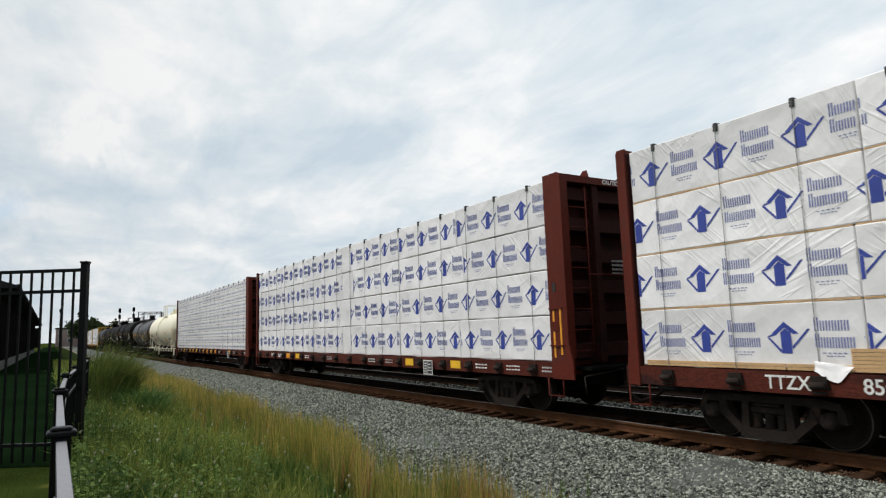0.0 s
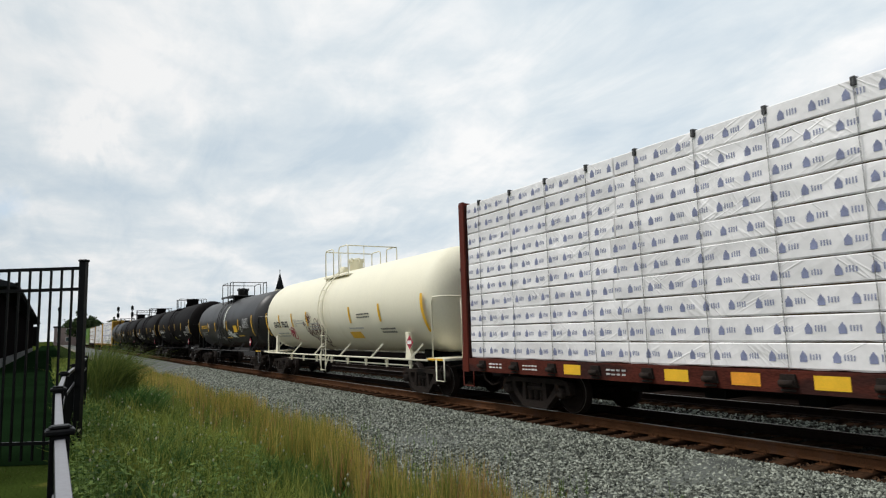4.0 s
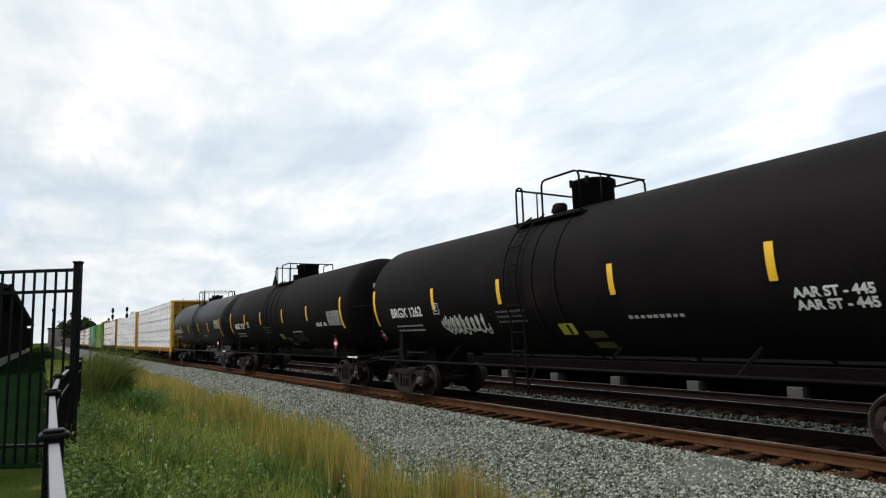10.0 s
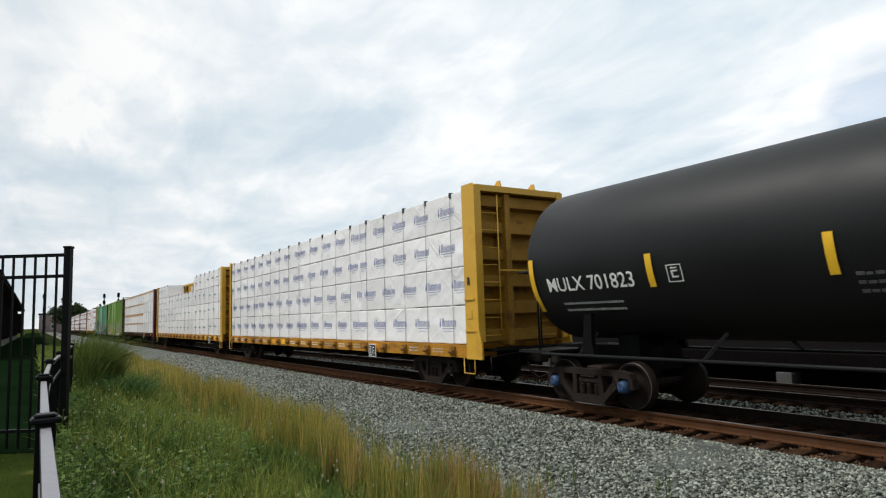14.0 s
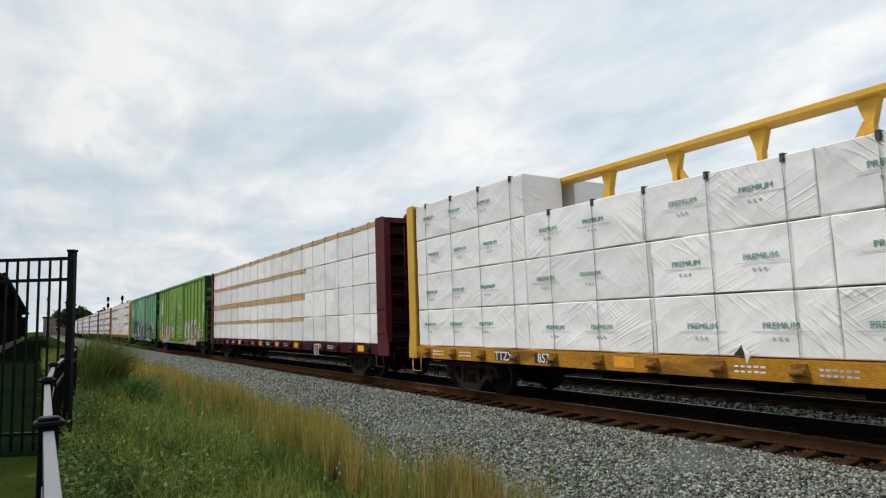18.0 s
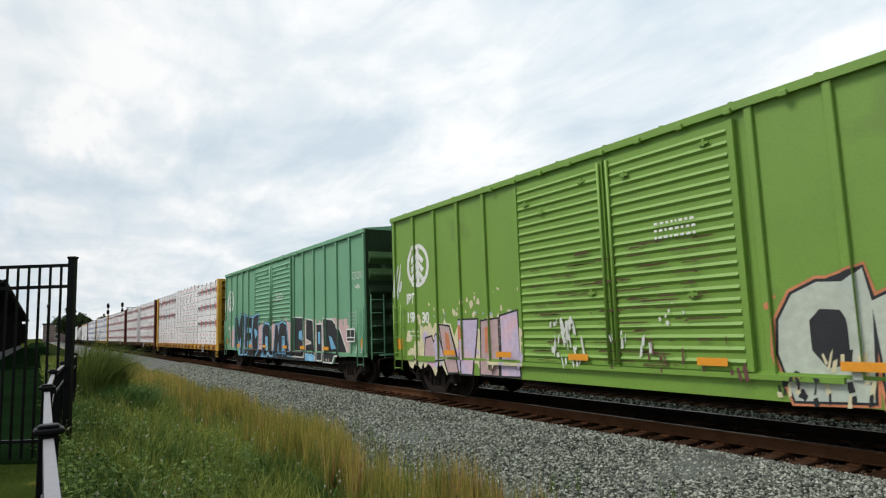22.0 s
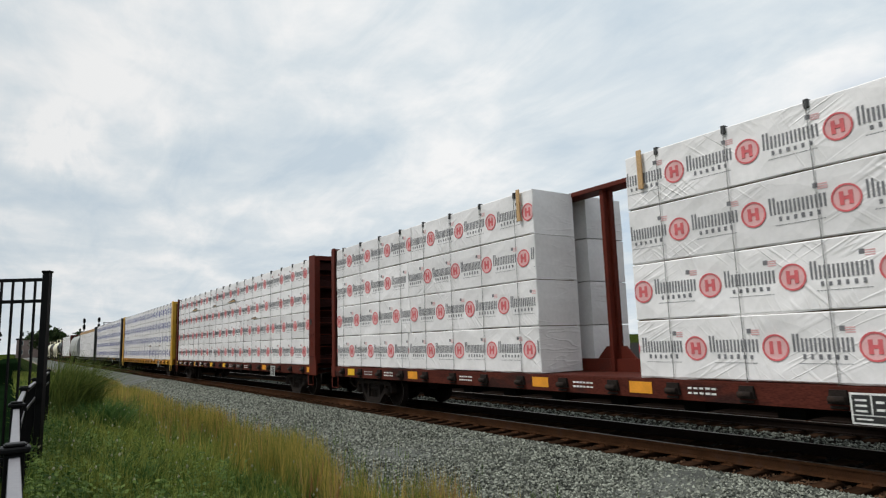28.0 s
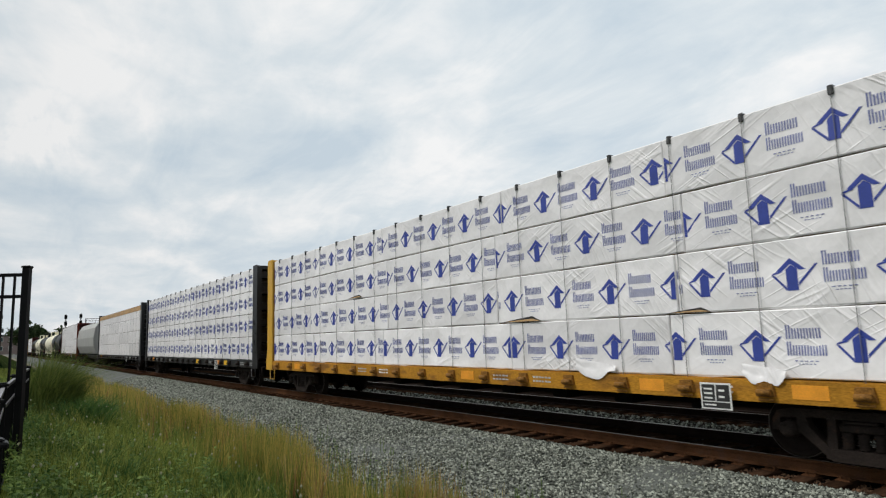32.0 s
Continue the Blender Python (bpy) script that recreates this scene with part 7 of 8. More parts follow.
def bare_boards(car):
    """Bare board edges under the slack lower hem of the wrap, and above one lifted edge."""
    strip = part("bare_board_strip", build(lambda bm: [box(bm, -10.8 + 2.44 * i, -8.38 + 2.44 * i, -1.392, -1.30, DECK + 0.015 + 0.045 * k, DECK + 0.055 + 0.045 * k) for i in range(6) for k in range(2)]), LUMBER, car, "pale sawn board edges below the wrap")
    part("bare_board_face", build(lambda bm: [box(bm, -7.5, -3.4, -1.398 - 0.002 * (k % 2), -1.33, DECK + 0.02 + 0.05 * k, DECK + 0.065 + 0.05 * k) for k in range(6)]), LUMBER, strip, "stack of bare yellow boards")
    for x, w, lift in ((-7.72, 0.48, 0.13), (-5.2, 0.6, 0.18)):
        loose_sheet(car, x, w, DECK + 0.02, lift, 7)


def loose_sheet(car, x, w, z, h, seed):
    """A slack hanging corner of wrap: a rippled sheet that tapers to one side."""
    bm = bmesh.new()
    nx, nz = 12, 5
    grid = []
    for i in range(nx + 1):
        u = i / nx
        col = []
        for j in range(nz + 1):
            v = j / nz
            drop = -0.14 * math.sin(math.pi * u) * (1 - v) + 0.10 * noise.noise((u * 3 + seed, v, x)) * (1 - v)
            col.append(bm.verts.new((-w / 2 + w * u, -0.02 - 0.03 * (1 - v) - 0.025 * noise.noise((u * 6, v * 3, seed)), h * v * (1 - 0.5 * u) + drop)))
        grid.append(col)
    for i in range(nx):
        for j in range(nz):
            bm.faces.new((grid[i][j], grid[i + 1][j], grid[i + 1][j + 1], grid[i][j + 1])).smooth = True
    part("loose_wrap", bm, WRAP, car, "loose flap of white wrap", pose(x, -1.395, z))


def bottom_flaps(car):
    """Slack hem of wrap hanging over the sill in two places."""
    for x, w, h in ((4.9, 0.9, 0.20), (7.9, 0.6, 0.16)):
        loose_sheet(car, x, w, DECK + 0.05, h, 11)


def lifted_hem(x, z, w, h):
    """Dark slit with a board edge where the wrap has pulled away under a pack."""
    def fn(car):
        gap = part("tear", build(lambda bm: tri(bm, [(-w / 2, 0), (w / 2, -0.01), (w * 0.28, h), (-w * 0.1, h * 0.55)])), BLACK_PRINT, car, "dark gap under lifted wrap", pose(x, -1.398, z))
        part("board_edge", build(lambda bm: tri(bm, [(-w * 0.42, 0.004), (w * 0.46, 0.002), (w * 0.26, h * 0.5), (-w * 0.1, h * 0.3)])), LUMBER, gap, at=pose(0, -0.004, 0))
    return fn


def gap_frame(car):
    """Broad upright of the centre beam and its foot, seen in the gap between the packs, and wooden slats on the packs beside it."""
    post = part("gap_post", build(lambda bm: (box(bm, -0.05, 0.05, -0.16, 0.16, DECK, TOP - 0.1, 0.008), box(bm, -0.11, 0.11, -0.03, 0.03, DECK, TOP - 0.1))), RED_CAR, car, "broad oxide-red centre upright", pose(-0.48, 0, 0))
    part("foot_plate", build(lambda bm: poly(bm, [(-0.75, -0.02, DECK), (0.75, -0.02, DECK), (0.25, -0.02, DECK + 0.5), (-0.25, -0.02, DECK + 0.5)], 0.04)), RED_CAR, post)
    for x in (-1.66, 1.50):
        part("wooden_slat", build(box, -0.05, 0.05, -0.03, 0.0, 4.30, 4.98, 0.006), LUMBER, car, "upright wooden slat on the pack", pose(x, -1.40, 0))


def torn_flaps(car):
    """Wrap torn loose along the bottom edge, with the dark lumber ends behind it."""
    for i, x in enumerate((-1.5, 0.57, 3.6, 5.5, 10.4)):
        k = 0.55 + 0.3 * (i % 2)
        gap = part("tear", build(lambda bm: tri(bm, [(-0.18 * k, 0), (0.16 * k, 0), (0.10 * k, 0.30 * k), (0.02, 0.12)])), BLACK_PRINT, car, "dark tear in the wrap", pose(x, -1.396, DECK + 0.03))
        bm = bmesh.new()
        a = [bm.verts.new(p) for p in ((0.10 * k, 0, 0.28 * k), (0.34 * k, 0.0, 0.02), (0.24 * k, -0.03, -0.12), (0.12, -0.02, -0.02), (0.20 * k, -0.025, 0.10 * k))]
        for q in ((0, 1, 4), (1, 2, 4), (2, 3, 4), (3, 0, 4)):
            bm.faces.new([a[j] for j in q])
        part("loose_wrap", bm, WRAP, gap, "loose flap of white wrap", pose(0, -0.01, 0))


# ================= the cars in order =================
def packs(n_layers, cols, kind, h=None, wood=None):
    h = h or (3.79 / n_layers - 0.023)
    return [(w, [h] * n_layers, kind, wood or {}) for w in cols]


GREEN_BOX = mat("leaf_green_car_paint", (0.165, 0.30, 0.042), 0.55, 0.0, 0.09, 0.8, 30, 0.03, (0.14, 0.24, 0.04), 0.02)
TEAL_BOX = mat("faded_sea_green_car_paint", (0.15, 0.345, 0.20), 0.6, 0.0, 0.09, 0.8, 30, 0.03, (0.16, 0.32, 0.19), 0.03)
HOPPER_GREY = mat("grey_hopper_paint", (0.36, 0.36, 0.34), 0.6, 0.0, 0.15, 0.8, 30, 0.05)

COLS20 = [6.1, 6.1, 4.9, 4.9]
CARS = []
TANK_DUSTY = mat("dusty_black_tank_paint", (0.024, 0.022, 0.022), 0.46, 0.0, 0.3, 0.7, 20, 0.03, (0.034, 0.031, 0.030), 0.02, spec=0.42)
WORN_CAP = mat("worn_steel_axle_cap", (0.075, 0.070, 0.066), 0.55, 0.2, 0.35, 6, 50, 0.1)
BLUE_TXT = "oxide-red centre-beam flat car loaded with blue-printed white lumber packs"
C5 = [3.6, 3.9, 3.6, 3.7, 3.6, 3.4]
CARS.append(centre_beam_car(3.30, RED_CAR, packs(4, C5, "blue"), BLUE_TXT, dress=(sill_words("TTZX", -8.36), sill_words("8566", -7.14), bare_boards), clear=(-8.36, -7.2), rear=0.2, spacer=LUMBER, strips=True))
CARS.append(centre_beam_car(-20.85, RED_CAR, packs(4, C5[:3], "blue") + packs(4, [0.9], None) + packs(4, C5[3:], "blue"), BLUE_TXT, dress=(sill_words("BNSF", -8.38, 0.21), sill_words("562614", -7.29, 0.21)), strips=True, clear=(-8.38, -7.29), rear=0.2, plate_x=6.0))
CARS.append(centre_beam_car(-45.0, RED_CAR, packs(10, [4.9, 4.9, 6.1, 5.9], "thin"), "oxide-red centre-beam flat car stacked with thin white lumber packs", caution=False, rear=0.2, plate_x=7.3))
CARS.append(tank_car(-65.3, TANK_CREAM, "cream-painted tank car with faded graffiti", words="GATX 75632", ink=BLACK_PRINT, style=1, slopes=0.3, half=8.0, head=0.9, r=1.54, zc=2.70, strips=(-7.4, -5.5, -3.76, -1.95, 2.3, 4.6, 7.3), sz=2.42, word_at=(-5.35, 2.25), word_size=0.36, mark_x=-3.4, table=False, bands=(), dome=(0.27, -0.45, 0.45), bold=0.006, dress=CREAM_DRESS + (low_pipe,)))
CARS.append(tank_car(-81.95, TANK_DUSTY, "black tank car with yellow lettering and white scrawls", words="ETCX 623114", word_paint=YELLOW_PRINT, style=1, half=7.7, head=0.8, r=1.50, zc=2.62, strips=(-6.75, -4.0, -1.93, 1.07, 3.75, 6.45), sz=2.42, table=5.2, table_z=2.47, bold=0.008, bands=(-0.2, 0.5), word_at=(-5.2, 2.45), word_size=0.27, mark_x=-3.72, walkway=(-2.05, 0.65, -0.66, -0.08), full=True, ladder_x=-0.65, dome=(0.31, -1.1, 0.62), dress=ETCX_DRESS))
CARS.append(tank_car(-99.65, TANK_BLACK, "black tank car with yellow reflector strips", words="BRGX 1193", r=1.62, zc=2.82, head=0.5, caps=WORN_CAP, table=6.8, word_at=(-5.88, 2.36), mark_x=-4.26, word_size=0.36, walkway=(-1.42, 0.62, -1.2, -0.53), ladder_x=-0.95, dress=(AAR, AAR2, LIME, OLIVE_PATCH)))
CARS.append(tank_car(-117.75, TANK_BLACK, "black tank car with yellow reflector strips and white scrawl", words="BRGX 1262", r=1.62, zc=2.82, head=0.5, caps=WORN_CAP, table=6.8, word_at=(-5.88, 2.36), mark_x=-4.26, word_size=0.36, strips=(-7.75, -4.33, -1.49, 1.83, 4.78, 7.7), walkway=(-1.42, 0.62, -1.2, -0.53), ladder_x=-0.95, dress=(AAR, AAR2, LIME, TAG, OLIVE_PATCH)))
CARS.append(tank_car(-135.7, TANK_BLACK, "black tank car with yellow reflector strips", words="BRGX 1112", r=1.62, zc=2.82, head=0.5, caps=WORN_CAP, table=6.8, word_at=(-5.88, 2.36), mark_x=-4.26, word_size=0.36, strips=(-7.62, -4.79, -2.02, 1.19, 4.18, 7.5), walkway=(-1.42, 0.62, -1.2, -0.53), ladder_x=-0.95, dress=(AAR, LIME, GHOST, OLIVE_PATCH)))
CARS.append(tank_car(-153.65, TANK_GREY, "blue-black tank car with white stencils and blue axle caps", words="MULX 701823", head=0.45, strips=(-7.8, -4.85, -1.99, 1.40, 4.25, 7.45), sz=2.5, word_at=(-6.3, 2.37), bold=0.003, word_size=0.37, mark_x=-4.38, table=6.65, table_z=2.62, dome=(0.34, -0.1, 0.32), caps=mat("blue_axle_cap", (0.020, 0.055, 0.13), 0.5, 0.0, 0.2, 5, 50, 0.1), walkway=(-0.98, 0.80, 0.13, 0.60), ladder_x=0.10))
CARS.append(centre_beam_car(-175.03, YELLOW_CAR, packs(4, [4.9, 5.5, 5.5, 5.9], "violet"), "ochre-yellow centre-beam flat car loaded with violet-printed white lumber packs", rear=0.16, caution=False))
CARS.append(centre_beam_car(-199.15, YELLOW_CAR, [(4.65, [0.93] * 4, "premium", {}), (3.1, [0.93] * 3, "premium", {}), (3.2, [0.93] * 3, "premium", {}), (3.45, [0.93] * 3, "premium", {}), (3.7, [0.93] * 4, "premium", {}), (3.8, [0.93] * 4, "premium", {})],
                            "ochre-yellow centre-beam flat car partly loaded with white lumber packs", deep=0.38, rear=0.34, caution=False, dress=(sill_panel(-7.12, 0.62), sill_panel(-5.80, 0.56), sill_words("TTZX", -7.12, 0.26), sill_words("857", -5.80, 0.26), torn_flaps), clear=(-7.12, -5.80), plate_x=8.5))
W3 = {0: 0.12, 1: 0.22, 2: 0.13, 3: 0.14}
CARS.append(centre_beam_car(-223.41, MAROON_CAR, [(5.4, [0.91, 0.92, 0.93, 0.97], None, W3), (5.6, [0.91, 0.92, 0.93, 0.97], None, W3), (4.4, [0.91, 0.92, 0.93, 0.97], None, W3), (3.2, [0.91, 0.92, 0.93, 0.97], None, {3: 0.14}), (3.3, [0.91, 0.92, 0.93, 0.97], None, {3: 0.14})],
                            "maroon centre-beam flat car with plain white lumber packs and bare boards", deep=0.60, caution=False))
CARS.append(boxcar(-245.75, GREEN_BOX, GREEN_BOX, "leaf-green ribbed boxcar covered in graffiti", (DOOR_A, DOOR_B), GREEN_DRESS))
CARS.append(boxcar(-265.72, TEAL_BOX, TEAL_BOX, "faded sea-green ribbed boxcar with black graffiti", (DOOR_A, DOOR_B), TEAL_DRESS, SPRAY_BLACK))
THIN = [0.37] * 10
CARS.append(centre_beam_car(-287.7, YELLOW_CAR, [(4.2, [0.37] * 4 + [1.12, 1.12], "red", {}), (4.2, [0.37] * 4 + [1.12, 1.12], "red", {}), (3.2, THIN, "red", {}), (4.6, THIN, "red", {}), (5.4, [0.37, 0.37, 0.98, 0.98, 0.98], "red", {})],
                            "ochre-yellow centre-beam flat car loaded with red-printed white lumber packs", deep=0.40, rear=0.5, caution=False, plate_x=7.6))
CARS.append(centre_beam_car(-311.85, RED_CAR, packs(4, [4.6, 5.09, -2.42, 4.87, 4.92], "red"), "oxide-red centre-beam flat car with a gap between red-printed lumber packs", rear=0.2, plate_x=4.65, dress=(gap_frame,), no_post=(5, 6)))
CARS.append(centre_beam_car(-335.9, RED_CAR, packs(4, [4.9, 3.6, 5.2, 4.4, 4.0], "red"), "oxide-red centre-beam flat car loaded with red-printed white lumber packs", dress=(sill_words("ATW", -7.12), sill_words("300", -5.79), sill_words("589", -4.84), sill_reflectors(-10.8, -9.4, -6.16, -4.42), lifted_hem(-6.6, 4.03, 1.5, 0.16), lifted_hem(-2.2, 4.03, 0.7, 0.08), lifted_hem(1.0, 4.03, 1.6, 0.15), lifted_hem(4.5, 3.07, 0.9, 0.08)), clear=(-7.12, -5.79, -4.84), rear=0.2, plate_x=7.3))
CARS.append(centre_beam_car(-359.9, YELLOW_CAR, packs(4, [3.6, 4.9, 4.9, 4.2, 4.3], "blue"), "ochre-yellow centre-beam flat car loaded with blue-printed white lumber packs", rear=0.5, caution=False, plate_x=7.2, dress=(lifted_hem(3.0, 2.10, 1.2, 0.10), lifted_hem(6.8, 2.10, 0.8, 0.07), lifted_hem(-4.2, 3.07, 0.9, 0.08), bottom_flaps)))
CARS.append(centre_beam_car(-384.05, BLACK_CAR, packs(4, COLS20, "blue"), "black centre-beam flat car loaded with blue-printed white lumber packs"))
CARS.append(centre_beam_car(-408.6, BLACK_CAR, packs(4, COLS20, None, 0.90, {3: 0.35}), "black centre-beam flat car with white packs and bare lumber on top"))
CARS.append(hopper_car(-429.9, HOPPER_GREY, "grey covered hopper car with curved sides"))
CARS.append(centre_beam_car(-451.1, RED_CAR, packs(4, COLS20, None), "oxide-red centre-beam flat car loaded with white lumber packs", rear=0.2))
CARS.append(tank_car(-472.1, TANK_GREY, "dark tank car far down the line"))
CARS.append(tank_car(-489.75, TANK_CREAM, "cream tank car far down the line"))
CARS.append(tank_car(-507.4, TANK_GREY, "dark tank car far down the line"))
CARS.append(tank_car(-525.05, TANK_CREAM, "cream tank car far down the line"))
CARS.append(tank_car(-542.7, TANK_GREY, "dark tank car far down the line"))
CARS.append(centre_beam_car(-563.7, RED_CAR, packs(4, COLS20, None), "oxide-red centre-beam flat car loaded with white lumber packs", rear=0.2))
CARS.append(centre_beam_car(-587.9, YELLOW_CAR, packs(4, COLS20, None), "ochre-yellow centre-beam flat car loaded with white lumber packs"))
CARS.append(hopper_car(-609.2, HOPPER_GREY, "grey covered hopper car with curved sides"))



# ================= beyond the tracks =================
BRICK = mat("weathered_red_brick", (0.22, 0.17, 0.155), 0.85, 0.0, 0.25, 0.6, 12, 0.2)
DARK_CLAD = mat("dark_brown_cladding", (0.007, 0.006, 0.006), 0.85, 0.0, 0.3, 0.5, 8, 0.1, spec=0.0)
ROOF_DARK = mat("dark_metal_roof", (0.020, 0.021, 0.023), 0.75, 0.0, 0.2, 0.5, 10, 0.05, spec=0.03)
GREY_RENDER = mat("weathered_grey_render", (0.085, 0.085, 0.082), 0.85, 0.0, 0.3, 1.0, 30, 0.1, spec=0.1)
PALE_WALL = mat("cream_rendered_wall", (0.60, 0.55, 0.42), 0.8, 0.0, 0.12, 0.6, 20, 0.08)
PALE_FRAME = mat("pale_window_frame", (0.62, 0.64, 0.60), 0.5, 0.0, 0.1, 3, 40, 0.03)
GLASS = mat("dark_window_glass", (0.03, 0.05, 0.055), 0.08, 0.0, 0.1, 1, 10, 0.0, spec=0.8)


def platform():
    """Low station platform beyond the second track: dark slab on pale concrete piers."""
    root = tagged(new("station_platform"), "low dark station platform on pale concrete piers", "platform", kind="structure")
    part("slab", build(box, -60, 60, 16.0, 26.0, 0.42, 0.62, 0.01), DARK_CLAD, root)
    part("edge_beam", build(box, -60, 40, 15.9, 16.0, 0.30, 0.64), DARK_CLAD, root)
    part("back_wall", build(box, -60, 40, 16.35, 16.45, -0.3, 0.42), DARK_CLAD, root)
    for i in range(7):
        part("pier", shared("pier", lambda bm: box(bm, -0.2, 0.2, 15.9, 16.34, -0.3, 0.14, 0.01)), GREY_RENDER, root, "pale concrete pier", pose(-26.6 + 2.95 * i, 0, 0))
    return root


platform()


def station():
    """Glazed station building under a flat dark roof."""
    root = tagged(new("station_building"), "glazed station building with a flat dark overhanging roof", "building")
    root.location = (-15.4, 26.0, -0.15)
    part("wall", build(box, 0, 26, 0, 7, -0.05, 1.55), PALE_WALL, root, "cream base wall")
    part("upper_wall", build(box, 0, 26, 0.06, 7, 4.9, 5.75), DARK_CLAD, root)
    part("core", build(box, 0.2, 25.8, 0.3, 6.9, 1.55, 4.9), GLASS, root, "dark glazing")
    for i in range(14):
        part("mullion", shared("mullion", lambda bm: box(bm, -0.06, 0.06, 0.0, 0.16, 1.55, 4.9)), PALE_FRAME, root, at=pose(0.06 + i * 2.0, 0, 0))
    for z in (3.5, 4.2):
        part("transom", build(box, 0.12, 25.9, 0.02, 0.12, z, z + 0.08), PALE_FRAME, root)
    part("roof", build(box, -0.6, 28, -2.0, 9, 5.75, 6.55, 0.03), ROOF_DARK, root)
    part("roof_edge", build(box, -0.7, 28.1, -2.1, 9.1, 6.55, 6.66), STEEL_DARK, root)
    for i in range(4):
        part("column", shared("stn_col", lambda bm: box(bm, -0.1, 0.1, -1.6, -1.4, 0.77, 5.75)), PALE_FRAME, root, at=pose(4.9 + i * 6.5, 0, 0))
    return root


station()


def long_shed():
    """Long dark building behind the lawn."""
    root = tagged(new("long_shed"), "long dark-clad building with a low eave", "building")
    root.location = (-128, -2.6, 0.35)
    part("wall", build(box, 0, 87, -9, 0, 0.0, 4.6), DARK_CLAD, root)
    part("plinth", build(box, 0, 87, -9.0, 0.05, 0.0, 0.55), GREY_RENDER, root, "pale grey plinth")
    part("roof", build(lambda bm: poly_gable(bm, -1, 88, 0.9, -9.9, 4.6, 6.4)), ROOF_DARK, root)
    part("gutter", build(box, -1, 88, 0.88, 1.0, 4.52, 4.66), STEEL_DARK, root)
    return root


def poly_gable(bm, x0, x1, y0, y1, z0, z1):
    ym = (y0 + y1) / 2
    a = [(y0, z0), (ym, z1), (y1, z0), (y1, z0 - 0.15), (y0, z0 - 0.15)]
    p = [bm.verts.new((x0, y, z)) for y, z in a]
    q = [bm.verts.new((x1, y, z)) for y, z in a]
    for i in range(5):
        bm.faces.new((p[i], p[(i + 1) % 5], q[(i + 1) % 5], q[i]))
    bm.faces.new(p)
    bm.faces.new(q[::-1])


long_shed()


def far_house(x, y, w, d, h, paint, label, rows):
    root = tagged(new("far_building"), label, "building", "buildings far down the line")
    root.location = (x, y, 0.2)
    part("wall", build(box, -d / 2, d / 2, -w / 2, w / 2, 0, h), paint, root)
    part("roof", build(box, -d / 2 - 0.3, d / 2 + 0.3, -w / 2 - 0.3, w / 2 + 0.3, h, h + 0.5), ROOF_DARK, root)
    for r in range(rows):
        for k in range(int(w / 3)):
            win = part("window", shared("far_win", lambda bm: box(bm, -0.05, 0.06, -0.6, 0.6, 0, 1.7)), PALE_FRAME, root, at=pose(d / 2, -w / 2 + 1.6 + 3 * k, 1.4 + 3.4 * r))
            part("pane", shared("far_pane", lambda bm: box(bm, 0.0, 0.09, -0.48, 0.48, 0.12, 1.58)), GLASS, win)
    return root


far_house(-300, 5.0, 8, 12, 7.0, BRICK, "brick building with rows of pale windows", 3)
far_house(-270, -7.5, 7, 10, 6.5, DARK_CLAD, "dark brown house front far down the line", 2)
far_house(-330, 40, 14, 12, 6.5, PALE_WALL, "pale low building behind the trees", 1)


def steeple():
    root = tagged(new("church_steeple"), "grey pointed church steeple in the distance", "steeple")
    root.location = (-325, 101.3, 0)
    part("tower", build(box, -2.2, 2.2, -2.2, 2.2, 0, 25), PALE_WALL, root)
    part("spire", build(lambda bm: lathe(bm, [(25, 2.4), (34, 0.05)], "z", 8)), ROOF_DARK, root)
    part("cross", build(lambda bm: (box(bm, -0.1, 0.1, -0.1, 0.1, 33.8, 35.6), box(bm, -0.1, 0.1, -0.5, 0.5, 34.8, 35.0))), ROOF_DARK, root)


steeple()


def signal_mast(x, y, top, heads):
    root = tagged(new("signal_mast"), "black railway signal mast with round heads", "railway signal", "signals far down the line")
    root.location = (x, y, -0.1)
    part("mast", build(lambda bm: bar(bm, (0, 0, 0), (0, 0, top), 0.11, seg=8)), STEEL_DARK, root)
    for i in range(heads):
        part("signal_head", build(box, -0.2, 0.15, -0.38, 0.38, top - 1.5 - 2.0 * i, top - 0.2 - 2.0 * i, 0.1), STEEL_DARK, root)
    part("ladder", build(lambda bm: [bar(bm, (-0.4, s * 0.2, 0), (-0.4, s * 0.2, top - 1), 0.03) for s in (-1, 1)]), STEEL_DARK, root)


signal_mast(-224.9, 17.9, 12.3, 2)
signal_mast(-222.6, 21.7, 12.5, 2)
signal_mast(-285, 2.2, 15.0, 1)


def gantry():
    root = tagged(new("signal_gantry"), "grey steel signal gantry spanning the line", "gantry")
    root.location = (-220, 26, 0)
    for y in (-3.2, 3.4):
        part("leg", build(lambda bm: bar(bm, (0, y, -0.2), (0, y, 10.6), 0.25)), STEEL_DARK, root)
    for z in (9.9, 10.6):
        part("beam", build(lambda bm: bar(bm, (0, -3.4, z), (0, 3.6, z), 0.14)), STEEL_DARK, root)
    for i in range(8):
        part("brace", build(lambda bm: bar(bm, (0, -3.2 + 0.82 * i, 9.9), (0, -2.4 + 0.82 * i, 10.6), 0.07)), STEEL_DARK, root)


gantry()


